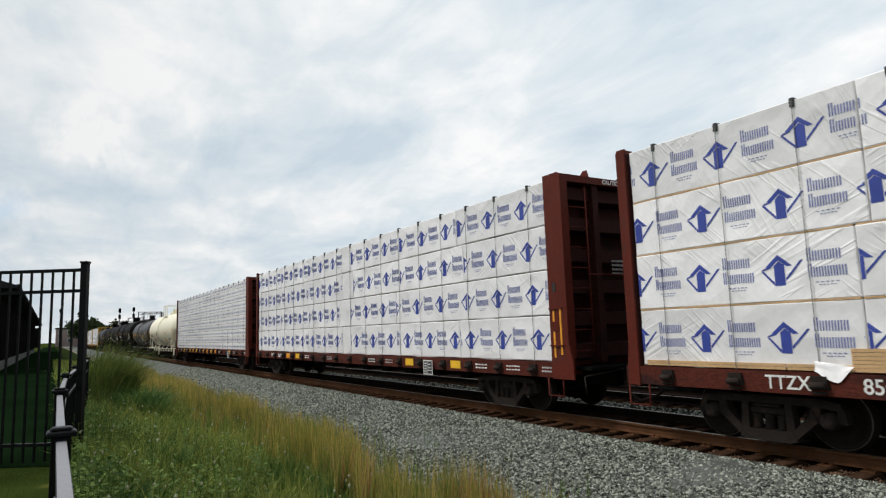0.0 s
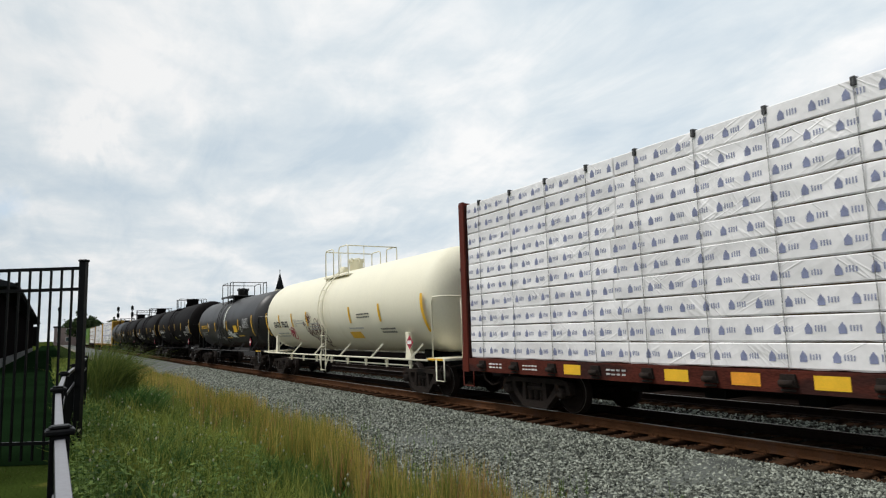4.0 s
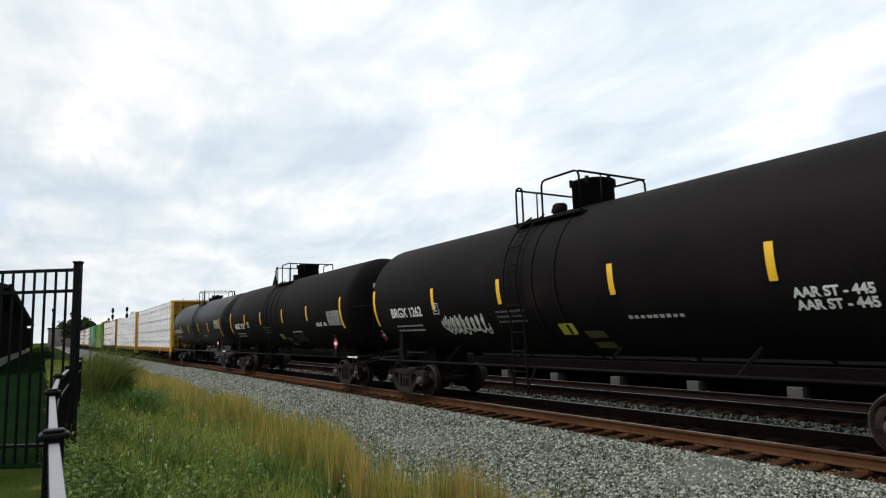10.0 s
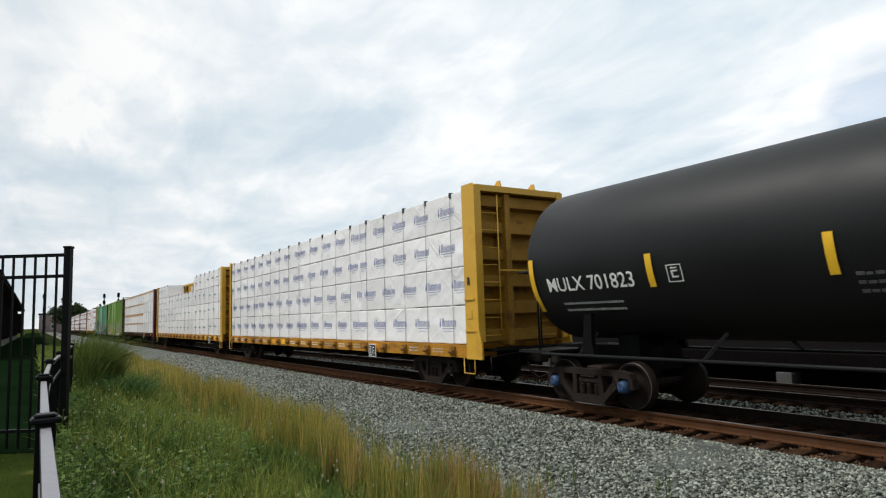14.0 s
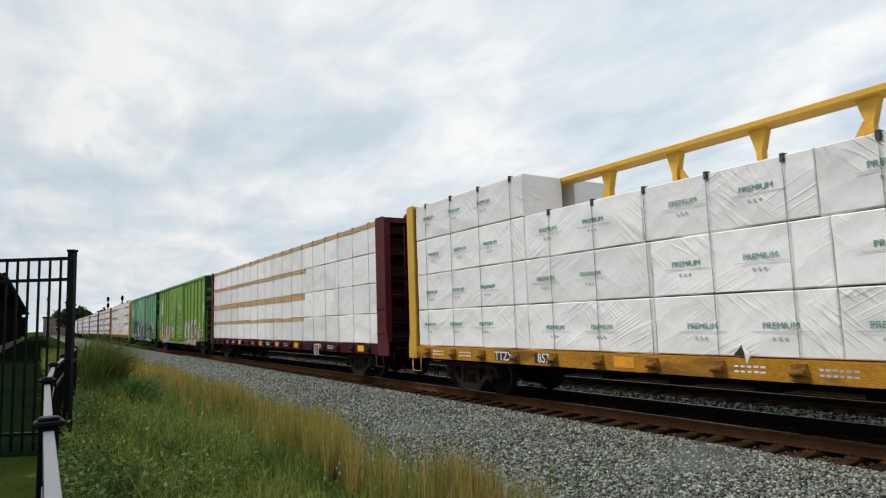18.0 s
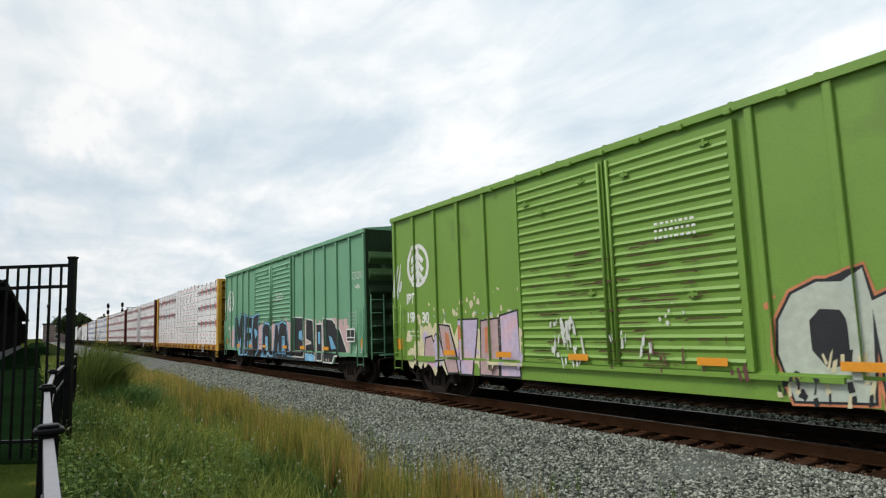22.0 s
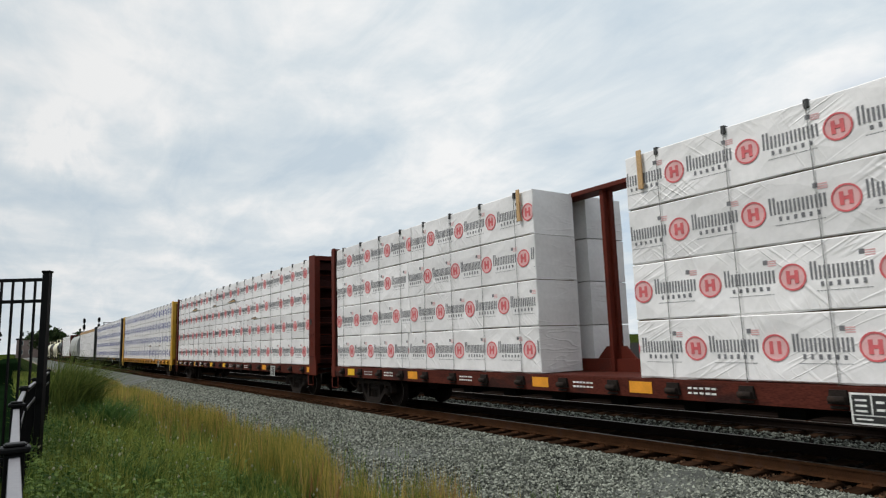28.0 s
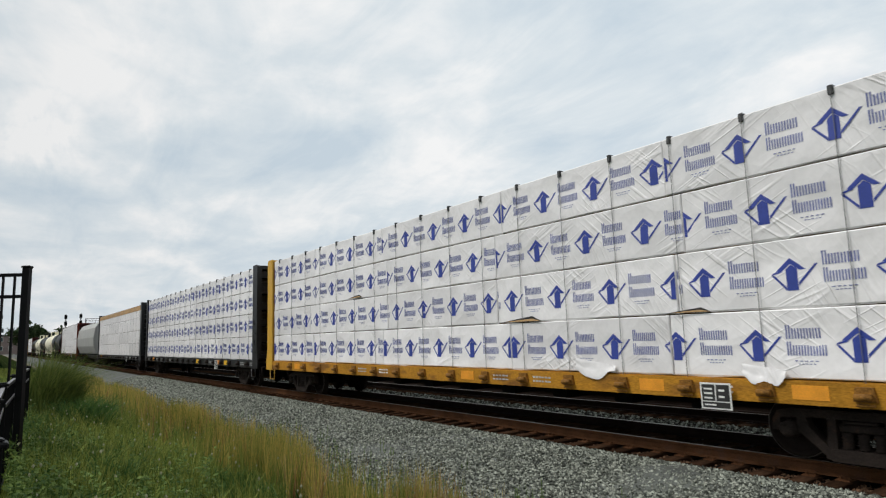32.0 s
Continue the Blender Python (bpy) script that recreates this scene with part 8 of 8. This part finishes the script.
# ================= plants and loose stones =================
def leaf_mat(name, a, b, see=0.25, rough=0.6):
    """Leaf colour that differs from blade to blade, with some light let through."""
    m = bpy.data.materials.new(name)
    m.use_nodes = True
    n, l = m.node_tree.nodes, m.node_tree.links
    p = n["Principled BSDF"]
    g = n.new("ShaderNodeNewGeometry")
    mx = n.new("ShaderNodeMix")
    mx.data_type = "RGBA"
    mx.inputs["A"].default_value, mx.inputs["B"].default_value = (*a, 1), (*b, 1)
    l.new(g.outputs["Random Per Island"], mx.inputs["Factor"])
    l.new(mx.outputs["Result"], p.inputs["Base Color"])
    p.inputs["Roughness"].default_value = rough
    p.inputs["Specular IOR Level"].default_value = 0.08
    tr = n.new("ShaderNodeBsdfTranslucent")
    l.new(mx.outputs["Result"], tr.inputs[0])
    sh = n.new("ShaderNodeMixShader")
    sh.inputs[0].default_value = see
    l.new(p.outputs[0], sh.inputs[1])
    l.new(tr.outputs[0], sh.inputs[2])
    l.new(sh.outputs[0], n["Material Output"].inputs[0])
    return m


def stone_mat(name, a, b, power):
    """Broken stone: most pieces mid grey, a few light."""
    m = leaf_mat(name, a, b, 0.0, 0.9)
    n, l = m.node_tree.nodes, m.node_tree.links
    g, mx = n["Geometry"], n["Mix"]
    p = n.new("ShaderNodeMath")
    p.operation = "POWER"
    p.inputs[1].default_value = power
    l.new(g.outputs["Random Per Island"], p.inputs[0])
    l.new(p.outputs[0], mx.inputs["Factor"])
    return m


def mesh_of(name, verts, faces, material):
    me = bpy.data.meshes.new(name)
    me.from_pydata(verts, [], faces)
    me.materials.append(material)
    return me


def ground_many(x, y):
    return np.interp(y, [-4, 0.6, 2.0, 4.2, 5.4, 6.2, 8.3, 8.72, 8.95, 11.5, 12.0, 12.8, 13.0, 15.5], [0.35, 0.35, 0.10, -0.45, -0.72, -0.60, -0.22, -0.225, -0.265, -0.265, -0.22, -0.22, -0.265, -0.26])


def blades(name, x, y, height, width, lean, rng, material, label, z0=None, toward=None):
    """Many curved blades in one mesh: four cross points and a tip each."""
    n = len(x)
    z = (ground_many(x, y) if z0 is None else z0) - 0.03
    a = rng.uniform(0, 2 * np.pi, n)
    b = rng.uniform(0, 2 * np.pi, n) if toward is None else rng.normal(toward, 0.8, n)
    wx, wy = np.cos(a) * width / 2, np.sin(a) * width / 2
    lx, ly = np.cos(b) * lean * height, np.sin(b) * lean * height
    h = height
    V = np.zeros((n, 5, 3))
    V[:, 0] = np.stack([x - wx, y - wy, z], 1)
    V[:, 1] = np.stack([x + wx, y + wy, z], 1)
    V[:, 2] = np.stack([x + wx * 0.8 + lx * 0.35, y + wy * 0.8 + ly * 0.35, z + h * 0.55], 1)
    V[:, 3] = np.stack([x - wx * 0.8 + lx * 0.35, y - wy * 0.8 + ly * 0.35, z + h * 0.55], 1)
    V[:, 4] = np.stack([x + lx, y + ly, z + h * (1 - 0.3 * lean)], 1)
    k = np.arange(n)[:, None] * 5
    quads = (k + np.array([[0, 1, 2, 3]])).tolist()
    tris = (k + np.array([[3, 2, 4]])).tolist()
    me = mesh_of(name, V.reshape(-1, 3).tolist(), quads + tris, material)
    return tagged(new(name, me), label, "grass", kind="stuff")


GREEN_BLADE = leaf_mat("green_grass_blade", (0.055, 0.105, 0.018), (0.38, 0.42, 0.095), 0.32)
DARK_BLADE = leaf_mat("deep_green_weed_leaf", (0.026, 0.070, 0.018), (0.11, 0.19, 0.05), 0.25)
WEED_LEAF = leaf_mat("broad_weed_leaf", (0.024, 0.060, 0.012), (0.17, 0.24, 0.06), 0.25, 0.6)
GOLD_BLADE = leaf_mat("golden_dry_grass_blade", (0.58, 0.42, 0.11), (0.19, 0.21, 0.05), 0.30)
RUSSET_BLADE = leaf_mat("russet_seed_grass", (0.26, 0.13, 0.055), (0.44, 0.31, 0.13), 0.3)
STRAW = leaf_mat("pale_dry_straw", (0.22, 0.17, 0.10), (0.46, 0.38, 0.25), 0.2)
LAWN_BLADE = leaf_mat("mown_lawn_blade", (0.020, 0.034, 0.007), (0.085, 0.085, 0.025), 0.2)
OLIVE_BLADE = leaf_mat("olive_grass_blade", (0.085, 0.13, 0.025), (0.27, 0.28, 0.065), 0.3)
CLUMP_BLADE = leaf_mat("clump_grass_blade", (0.045, 0.075, 0.018), (0.17, 0.20, 0.05), 0.25)
PALE_HEAD = leaf_mat("pale_seed_head", (0.26, 0.27, 0.15), (0.50, 0.48, 0.34), 0.3)


def near_spread(rng, n, x0, x1):
    """Places along the bank, thicker close by."""
    u = rng.random(n)
    return -(((-x0) ** 0.45 + u * ((-x1) ** 0.45 - (-x0) ** 0.45)) ** (1 / 0.45))


def leafy(name, cx, cy, high, per, leaf, rng, material, label, z0=None):
    """Broad-leaved weeds: a thin stem each, with small pointed leaves standing out all the way up."""
    n = len(cx)
    base = ground_many(cx, cy)
    m = n * per
    t = np.tile(np.linspace(0.12, 1.0, per), n) + rng.normal(0, 0.03, m)
    lean_x, lean_y = np.repeat(rng.normal(0, 0.12, n), per), np.repeat(rng.normal(0, 0.12, n), per)
    h = np.repeat(high, per)
    px, py, pz = np.repeat(cx, per) + lean_x * t * h, np.repeat(cy, per) + lean_y * t * h, np.repeat(base, per) + t * h
    a = rng.uniform(0, 2 * np.pi, m)
    up = rng.uniform(-0.35, 0.8, m)
    size = leaf * rng.uniform(0.5, 1.3, m) * (1.15 - 0.55 * t)
    d = np.stack([np.cos(a) * np.cos(up), np.sin(a) * np.cos(up), np.sin(up)], 1) * size[:, None]
    side = np.stack([-np.sin(a), np.cos(a), rng.normal(0, 0.3, m)], 1) * (size * 0.26)[:, None]
    p = np.stack([px, py, pz], 1)
    V = np.stack([p, p + d * 0.45 + side, p + d + np.array([0, 0, -0.006]), p + d * 0.45 - side], 1).reshape(-1, 3)
    F = (np.arange(m)[:, None] * 4 + np.array([[0, 1, 2, 3]])).tolist()
    tip = np.stack([cx + lean_x[::per] * high, cy + lean_y[::per] * high, base + high], 1)
    foot = np.stack([cx, cy, base - 0.02], 1)
    w = np.array([0.004, 0.003, 0.0])
    S = np.stack([foot - w, foot + w, tip + w * 0.4, tip - w * 0.4], 1).reshape(-1, 3)
    F += (np.arange(n)[:, None] * 4 + np.array([[0, 1, 2, 3]]) + len(V)).tolist()
    return tagged(new(name, mesh_of(name, np.concatenate([V, S]).tolist(), F, material)), label, "weeds", kind="stuff")


def field(x, y, kx, ky, off):
    return np.array([noise.noise((a * kx, b * ky, off)) for a, b in zip(x, y)])


def grow():
    rng = np.random.default_rng(11)
    # green grass on the bank: fine blades in tufts, thick and thin
    n0 = 5200
    cx, cy = near_spread(rng, n0, -1.2, -60), rng.uniform(0.2, 4.7, n0)
    patch = field(cx, cy, 0.5, 0.9, 2.0)
    k = 15
    wide = 0.05 + np.clip(-cx - 6, 0, 50) * 0.012
    x = np.repeat(cx, k) + rng.normal(0, 1, n0 * k) * np.repeat(wide, k) * 1.6
    y = np.repeat(cy, k) + rng.normal(0, 1, n0 * k) * 0.055
    n = n0 * k
    h = np.repeat(0.17 + 0.20 * rng.random(n0) + 0.20 * np.clip(patch, -0.5, 1), k) * rng.uniform(0.5, 1.2, n)
    far = 1 + np.clip(-x - 6, 0, 40) * 0.06
    blades("green_grass", x, y, h, rng.uniform(0.004, 0.011, n) * far, rng.uniform(0.15, 0.9, n), rng, GREEN_BLADE, "uncut green grass on the lineside bank")
    # dark weeds with long leaves, in clumps
    cx, cy = near_spread(rng, 1000, -1.5, -40), rng.uniform(0.3, 3.6, 1000)
    patch = field(cx, cy, 0.5, 0.9, 9.0)
    cx, cy, ch = cx[patch > 0.0], cy[patch > 0.0], 0.28 + 0.5 * np.clip(patch[patch > 0.0], 0, 0.6)
    k = 20
    x = np.repeat(cx, k) + rng.normal(0, 0.09, len(cx) * k)
    y = np.repeat(cy, k) + rng.normal(0, 0.09, len(cy) * k)
    n = len(x)
    blades("weeds", x, y, np.repeat(ch, k) * rng.uniform(0.5, 1.15, n), rng.uniform(0.008, 0.022, n), rng.uniform(0.2, 0.9, n), rng, DARK_BLADE, "dark green long-leaved weeds along the fence")
    # broad-leaved weeds, thickest along the railing
    cx, cy = near_spread(rng, 1900, -2.5, -26), 0.25 + 3.1 * rng.random(1900) ** 2.0
    keep = field(cx, cy, 0.55, 0.8, 31.0) + 0.30 * (1.3 - cy) > 0.06
    cx, cy = cx[keep], cy[keep]
    tall = 0.22 + 0.32 * rng.random(len(cx)) + 0.25 * np.clip(field(cx, cy, 0.8, 1.0, 33.0), 0, 1)
    leafy("broad_weeds", cx, cy, tall, 16, 0.085, rng, WEED_LEAF, "leafy green weeds beside the railing")
    # golden stands beside the ballast: upright stalks in streaks, olive and bare gaps between
    n0 = 5600
    cx = near_spread(rng, n0, -3.5, -60)
    edge = np.clip(4.38 + 0.06 * (-cx - 9), 4.3, 5.1)
    cy = edge - 0.72 + 0.50 * rng.standard_normal(n0) + 0.10 * np.sin(cx * 0.9)
    patch = field(cx, cy, 0.42, 0.7, 5.0) + 0.6 * field(cx, cy, 2.1, 2.1, 8.0)
    keep = (cy > 2.7) & (cy < edge + 0.25 * patch) & (patch > -0.10)
    cx, cy, patch = cx[keep], cy[keep], patch[keep]
    k = 13
    spread = 0.028 + np.repeat(np.clip(-cx - 6, 0, 40), k) * 0.006
    x = np.repeat(cx, k) + rng.normal(0, 1, len(cx) * k) * spread
    y = np.repeat(cy, k) + rng.normal(0, 1, len(cy) * k) * 0.03
    hh = np.repeat(0.62 + 0.45 * np.clip(patch, -0.3, 0.6) + 0.40 * (rng.random(len(cx)) - 0.4), k)
    n = len(x)
    h = np.clip(hh * rng.uniform(0.5, 1.15, n), 0.12, 0.98)
    far = 1 + np.clip(-x - 6, 0, 40) * 0.06
    which = np.repeat(rng.random(len(cx)) + 0.7 * patch, k)
    wide = rng.uniform(0.005, 0.011, n) * far
    slant = rng.uniform(0.02, 0.16, n)
    for name, ok, paint, label in (("golden_grass", which > 0.50, GOLD_BLADE, "tall golden grass beside the ballast"), ("olive_grass", which <= 0.50, OLIVE_BLADE, "olive green stalks between the golden grass")):
        blades(name, x[ok], y[ok], h[ok], wide[ok], slant[ok], rng, paint, label)
    # russet seed stalks, most where the stand ends close by
    russet = field(x, y, 0.9, 0.9, 25.0)
    sel = rng.random(n) < np.clip(0.04 + 0.8 * russet + 0.22 * np.clip((x + 9.5) / 4, 0, 1), 0.0, 0.55)
    m = sel.sum()
    blades("seed_grass", x[sel] + 0.02, y[sel] + 0.03, np.clip(h[sel] * 0.95, 0.2, 1.0), rng.uniform(0.008, 0.016, m) * far[sel], rng.uniform(0.03, 0.25, m), rng, RUSSET_BLADE, "russet seed stalks among the golden grass")
    # taller single weeds that stand out of the green grass
    n0 = 520
    cx, cy = near_spread(rng, n0, -3.0, -26), rng.uniform(0.5, 3.4, n0)
    k = 9
    tall = np.repeat(rng.uniform(0.35, 0.75, n0), k)
    x, y = np.repeat(cx, k) + rng.normal(0, 0.05, n0 * k), np.repeat(cy, k) + rng.normal(0, 0.05, n0 * k)
    blades("tall_weeds", x, y, tall * rng.uniform(0.5, 1.1, n0 * k), rng.uniform(0.006, 0.016, n0 * k), rng.uniform(0.1, 0.6, n0 * k), rng, OLIVE_BLADE, "tall olive weeds standing out of the grass")
    # leafy stalks at the edge of the gravel and a few out on it
    cx = near_spread(rng, 150, -6, -24)
    cy = np.clip(4.38 + 0.06 * (-cx - 9), 4.3, 5.1) + rng.uniform(-0.3, 0.9, 150) ** 1.0
    leafy("edge_weeds", cx, cy, rng.uniform(0.35, 0.8, 150), 22, 0.060, rng, WEED_LEAF, "leafy stalks at the edge of the gravel")
    n = 700
    cx, cy = near_spread(rng, n, -5, -22), rng.uniform(5.4, 6.9, n)
    patch = field(cx, cy, 0.8, 1.1, 14.0)
    cx, cy = cx[patch > 0.24], cy[patch > 0.24]
    leafy("ballast_weeds", cx, cy, rng.uniform(0.12, 0.36, len(cx)), 12, 0.040, rng, WEED_LEAF, "thin green weeds growing in the gravel")
    # trampled straw between grass and gravel
    n = 9000
    x = near_spread(rng, n, -3.0, -30)
    y = np.clip(4.45 + 0.06 * (-x - 9), 4.35, 5.2) + rng.normal(0.15, 0.32, n)
    blades("straw", x, y, rng.uniform(0.05, 0.16, n), rng.uniform(0.004, 0.009, n), rng.uniform(0.7, 1.6, n), rng, STRAW, "dry straw between the grass and the gravel")
    # mown lawn behind the fence
    n = 9000
    x, y = rng.uniform(-9.6, -1.5, n), rng.uniform(-4, 0.0, n)
    blades("lawn_grass", x, y, rng.uniform(0.03, 0.07, n), np.full(n, 0.008), rng.uniform(0.2, 0.9, n), rng, LAWN_BLADE, "short mown lawn behind the railing")
    # arching clump of tall grass
    n = 2600
    r, a = 0.75 * np.sqrt(rng.random(n)), rng.uniform(0, 2 * np.pi, n)
    x, y = -17.2 + 1.5 * r * np.cos(a), 1.0 + 0.7 * r * np.sin(a)
    blades("grass_clump", x, y, rng.uniform(0.8, 1.95, n) * (1.1 - 0.4 * r), rng.uniform(0.012, 0.030, n), rng.uniform(0.15, 1.0, n) ** 1.2, rng, CLUMP_BLADE, "big arching clump of green grass at the fence end", None, 1.1)
    n = 800
    r, a = 0.6 * np.sqrt(rng.random(n)), rng.uniform(0, 2 * np.pi, n)
    x, y = -15.6 + 1.2 * r * np.cos(a), 1.75 + 0.7 * r * np.sin(a)
    blades("leaning_grass", x, y, rng.uniform(0.5, 1.05, n), rng.uniform(0.010, 0.020, n), rng.uniform(0.5, 1.2, n), rng, DARK_BLADE, "darker leaning grass beside the clump")
    # pale flower and seed heads
    n = 300
    x, y = near_spread(rng, n, -2.5, -20), 0.3 + 3.4 * rng.random(n) ** 1.4
    z = ground_many(x, y) + rng.uniform(0.28, 0.62, n)
    s = rng.uniform(0.006, 0.016, n)
    O = np.array([(1, 0, 0), (-1, 0, 0), (0, 1, 0), (0, -1, 0), (0, 0, 1.6), (0, 0, -1.6)], float)
    V = (np.stack([x, y, z], 1)[:, None] + O[None] * s[:, None, None]).reshape(-1, 3).tolist()
    T = np.array([(0, 2, 4), (2, 1, 4), (1, 3, 4), (3, 0, 4), (2, 0, 5), (1, 2, 5), (3, 1, 5), (0, 3, 5)])
    F = (np.arange(n)[:, None, None] * 6 + T[None]).reshape(-1, 3).tolist()
    tagged(new("seed_heads", mesh_of("seed_heads", V, F, PALE_HEAD)), "small pale seed heads over the grass", "grass", kind="stuff")


grow()

STONE = stone_mat("crushed_grey_stone", (0.048, 0.052, 0.044), (0.40, 0.42, 0.355), 1.5)
STONE_RUST = stone_mat("rust_stained_stone", (0.045, 0.025, 0.015), (0.17, 0.10, 0.06), 1.2)
# stones of the track bed, darkened to match the shade under the train
STONE_DARK = stone_mat("shaded_crushed_stone", (0.008, 0.007, 0.006), (0.05, 0.045, 0.04), 1.5)


def stones(name, x, y, z, size, rng, material, label):
    """Angular stones: jittered octahedra with a flattened look, in one mesh."""
    n = len(x)
    base = np.array([(1, 0, 0), (-1, 0, 0), (0, 1, 0), (0, -1, 0), (0, 0, 0.8), (0, 0, -0.8)], float)
    J = base[None] * (0.65 + 0.6 * rng.random((n, 6, 1))) + rng.normal(0, 0.18, (n, 6, 3))
    J *= size[:, None, None]
    a = rng.uniform(0, 6.28, n)
    c, s = np.cos(a), np.sin(a)
    V = np.stack([J[:, :, 0] * c[:, None] - J[:, :, 1] * s[:, None], J[:, :, 0] * s[:, None] + J[:, :, 1] * c[:, None], J[:, :, 2]], 2)
    V += np.stack([x, y, z], 1)[:, None]
    T = np.array([(0, 2, 4), (2, 1, 4), (1, 3, 4), (3, 0, 4), (2, 0, 5), (1, 2, 5), (3, 1, 5), (0, 3, 5)])
    F = (np.arange(n)[:, None, None] * 6 + T[None]).reshape(-1, 3).tolist()
    return tagged(new(name, mesh_of(name, V.reshape(-1, 3).tolist(), F, material)), label, "gravel", kind="stuff")


def spread_stones():
    rng = np.random.default_rng(3)
    n = 105000
    x = near_spread(rng, n, -2.2, -48)
    y = 4.75 + rng.random(n) ** 0.85 * 4.1
    keep = (y > 5.7) | (rng.random(n) < (y - 4.5) / 1.2)
    x, y = x[keep], y[keep]
    n = len(x)
    size = rng.uniform(0.014, 0.034, n) * (1 + np.clip(-x - 14, 0, 40) * 0.03)
    stones("ballast_stones", x, y, ground_many(x, y) + rng.uniform(-0.005, 0.03, n), size, rng, STONE, "loose crushed grey ballast stones")
    n = 26000
    x = near_spread(rng, n, -2.2, -40)
    y = rng.uniform(9.4, 15.6, n)
    mid = (y > 11.55) & (y < 12.95)
    low = ~mid
    z = ground_many(x, y) + rng.uniform(-0.01, 0.02, n)
    s = rng.uniform(0.02, 0.036, n)
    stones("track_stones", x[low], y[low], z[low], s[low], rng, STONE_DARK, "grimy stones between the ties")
    stones("middle_stones", x[mid], y[mid], z[mid] + 0.01, s[mid], rng, STONE, "grey stones between the two tracks")
    n = 7000
    x = near_spread(rng, n, -2.2, -40)
    y = rng.uniform(8.8, 9.42, n)
    stones("rusty_stones", x, y, ground_many(x, y) + rng.uniform(-0.01, 0.02, n), rng.uniform(0.018, 0.032, n), rng, STONE_RUST, "rust-stained stones along the rail")


spread_stones()


# far trees
TREE_LEAF = leaf_mat("far_tree_leaf", (0.020, 0.040, 0.016), (0.06, 0.085, 0.03), 0.2)
BARK = mat("grey_brown_bark", (0.09, 0.07, 0.055), 0.9, 0.0, 0.3, 3, 20, 0.4)


def tree(x, y, height, spread, seed):
    rng = np.random.default_rng(seed)
    root = tagged(new("tree"), "leafy green tree far down the line", "tree", "trees far down the line")
    root.location = (x, y, 0)

    def wood(bm):
        lathe(bm, [(0, 0.32), (height * 0.4, 0.2), (height * 0.8, 0.06)], "z", 8)
        for k in range(7):
            a = k * 2.4
            z = height * (0.3 + 0.07 * k)
            bar(bm, (0, 0, z), (math.cos(a) * spread * 0.7, math.sin(a) * spread * 0.7, z + height * 0.2), 0.07, seg=5)
    part("trunk", build(wood), BARK, root)
    n = 2600
    c = rng.normal(0, 1, (26, 3)) * np.array([spread * 0.45, spread * 0.45, height * 0.2]) + np.array([0, 0, height * 0.66])
    k = rng.integers(0, 26, n)
    p = c[k] + rng.normal(0, 1, (n, 3)) * spread * 0.17
    V, F = [], []
    s = spread * 0.09
    d1, d2 = rng.normal(0, 1, (n, 3)) * s, rng.normal(0, 1, (n, 3)) * s
    Q = np.stack([p - d1, p + d2, p + d1, p - d2], 1).reshape(-1, 3)
    F = (np.arange(n)[:, None] * 4 + np.array([[0, 1, 2, 3]])).tolist()
    crown = new("crown", mesh_of("crown", Q.tolist(), F, TREE_LEAF))
    crown.parent = root
    return root


for i, (x, y, h, s) in enumerate(((-262, 8.5, 10.5, 3.2), (-268, 12.5, 9.6, 3.0), (-258, 15.5, 8.2, 2.6), (-330, 26, 9.0, 4.0), (-340, 38, 8.5, 4.5), (-350, 56, 9, 5), (-360, 76, 9.5, 5), (-250, -16, 11, 4), (-290, -26, 13, 5), (-240, -34, 12, 5))):
    tree(x, y, h, s, i + 3)


# ================= what moves =================
def travel(t):
    for (a, sa), (b, sb) in zip(TRAVEL, TRAVEL[1:]):
        if a <= t <= b:
            return sa + (sb - sa) * (t - a) / (b - a)
    return TRAVEL[-1][1]


def motions():
    """The train rolls by; the wheels turn while their car is near."""
    base = {car: car.location.x for car in CARS}
    for car in CARS:
        walk(car, [(t, pose(base[car] + s, TRACK_Y, 0)) for t, s in TRAVEL])
    for w, car, dx in WHEELSETS:
        near = [i / 18 for i in range(0, 577) if -26 < base[car] + travel(i / 18) < 9]
        if len(near) < 3:
            walk(w, [(0, pose(dx, 0, 0.45)), (32.0, pose(dx, 0, 0.45))])
            continue
        rows, last = [], -1
        times = ([0.0] if near[0] > 0.05 else []) + near + ([32.0] if near[-1] < 31.95 else [])
        s0 = travel(near[0])
        for t in times:
            q = min(max(t, near[0]), near[-1])
            if frame(t) == last:
                continue
            last = frame(t)
            rows.append((t, pose(dx, 0, 0.45, 0, math.degrees((travel(q) - s0) / 0.43), 0)))
        walk(w, rows)


motions()
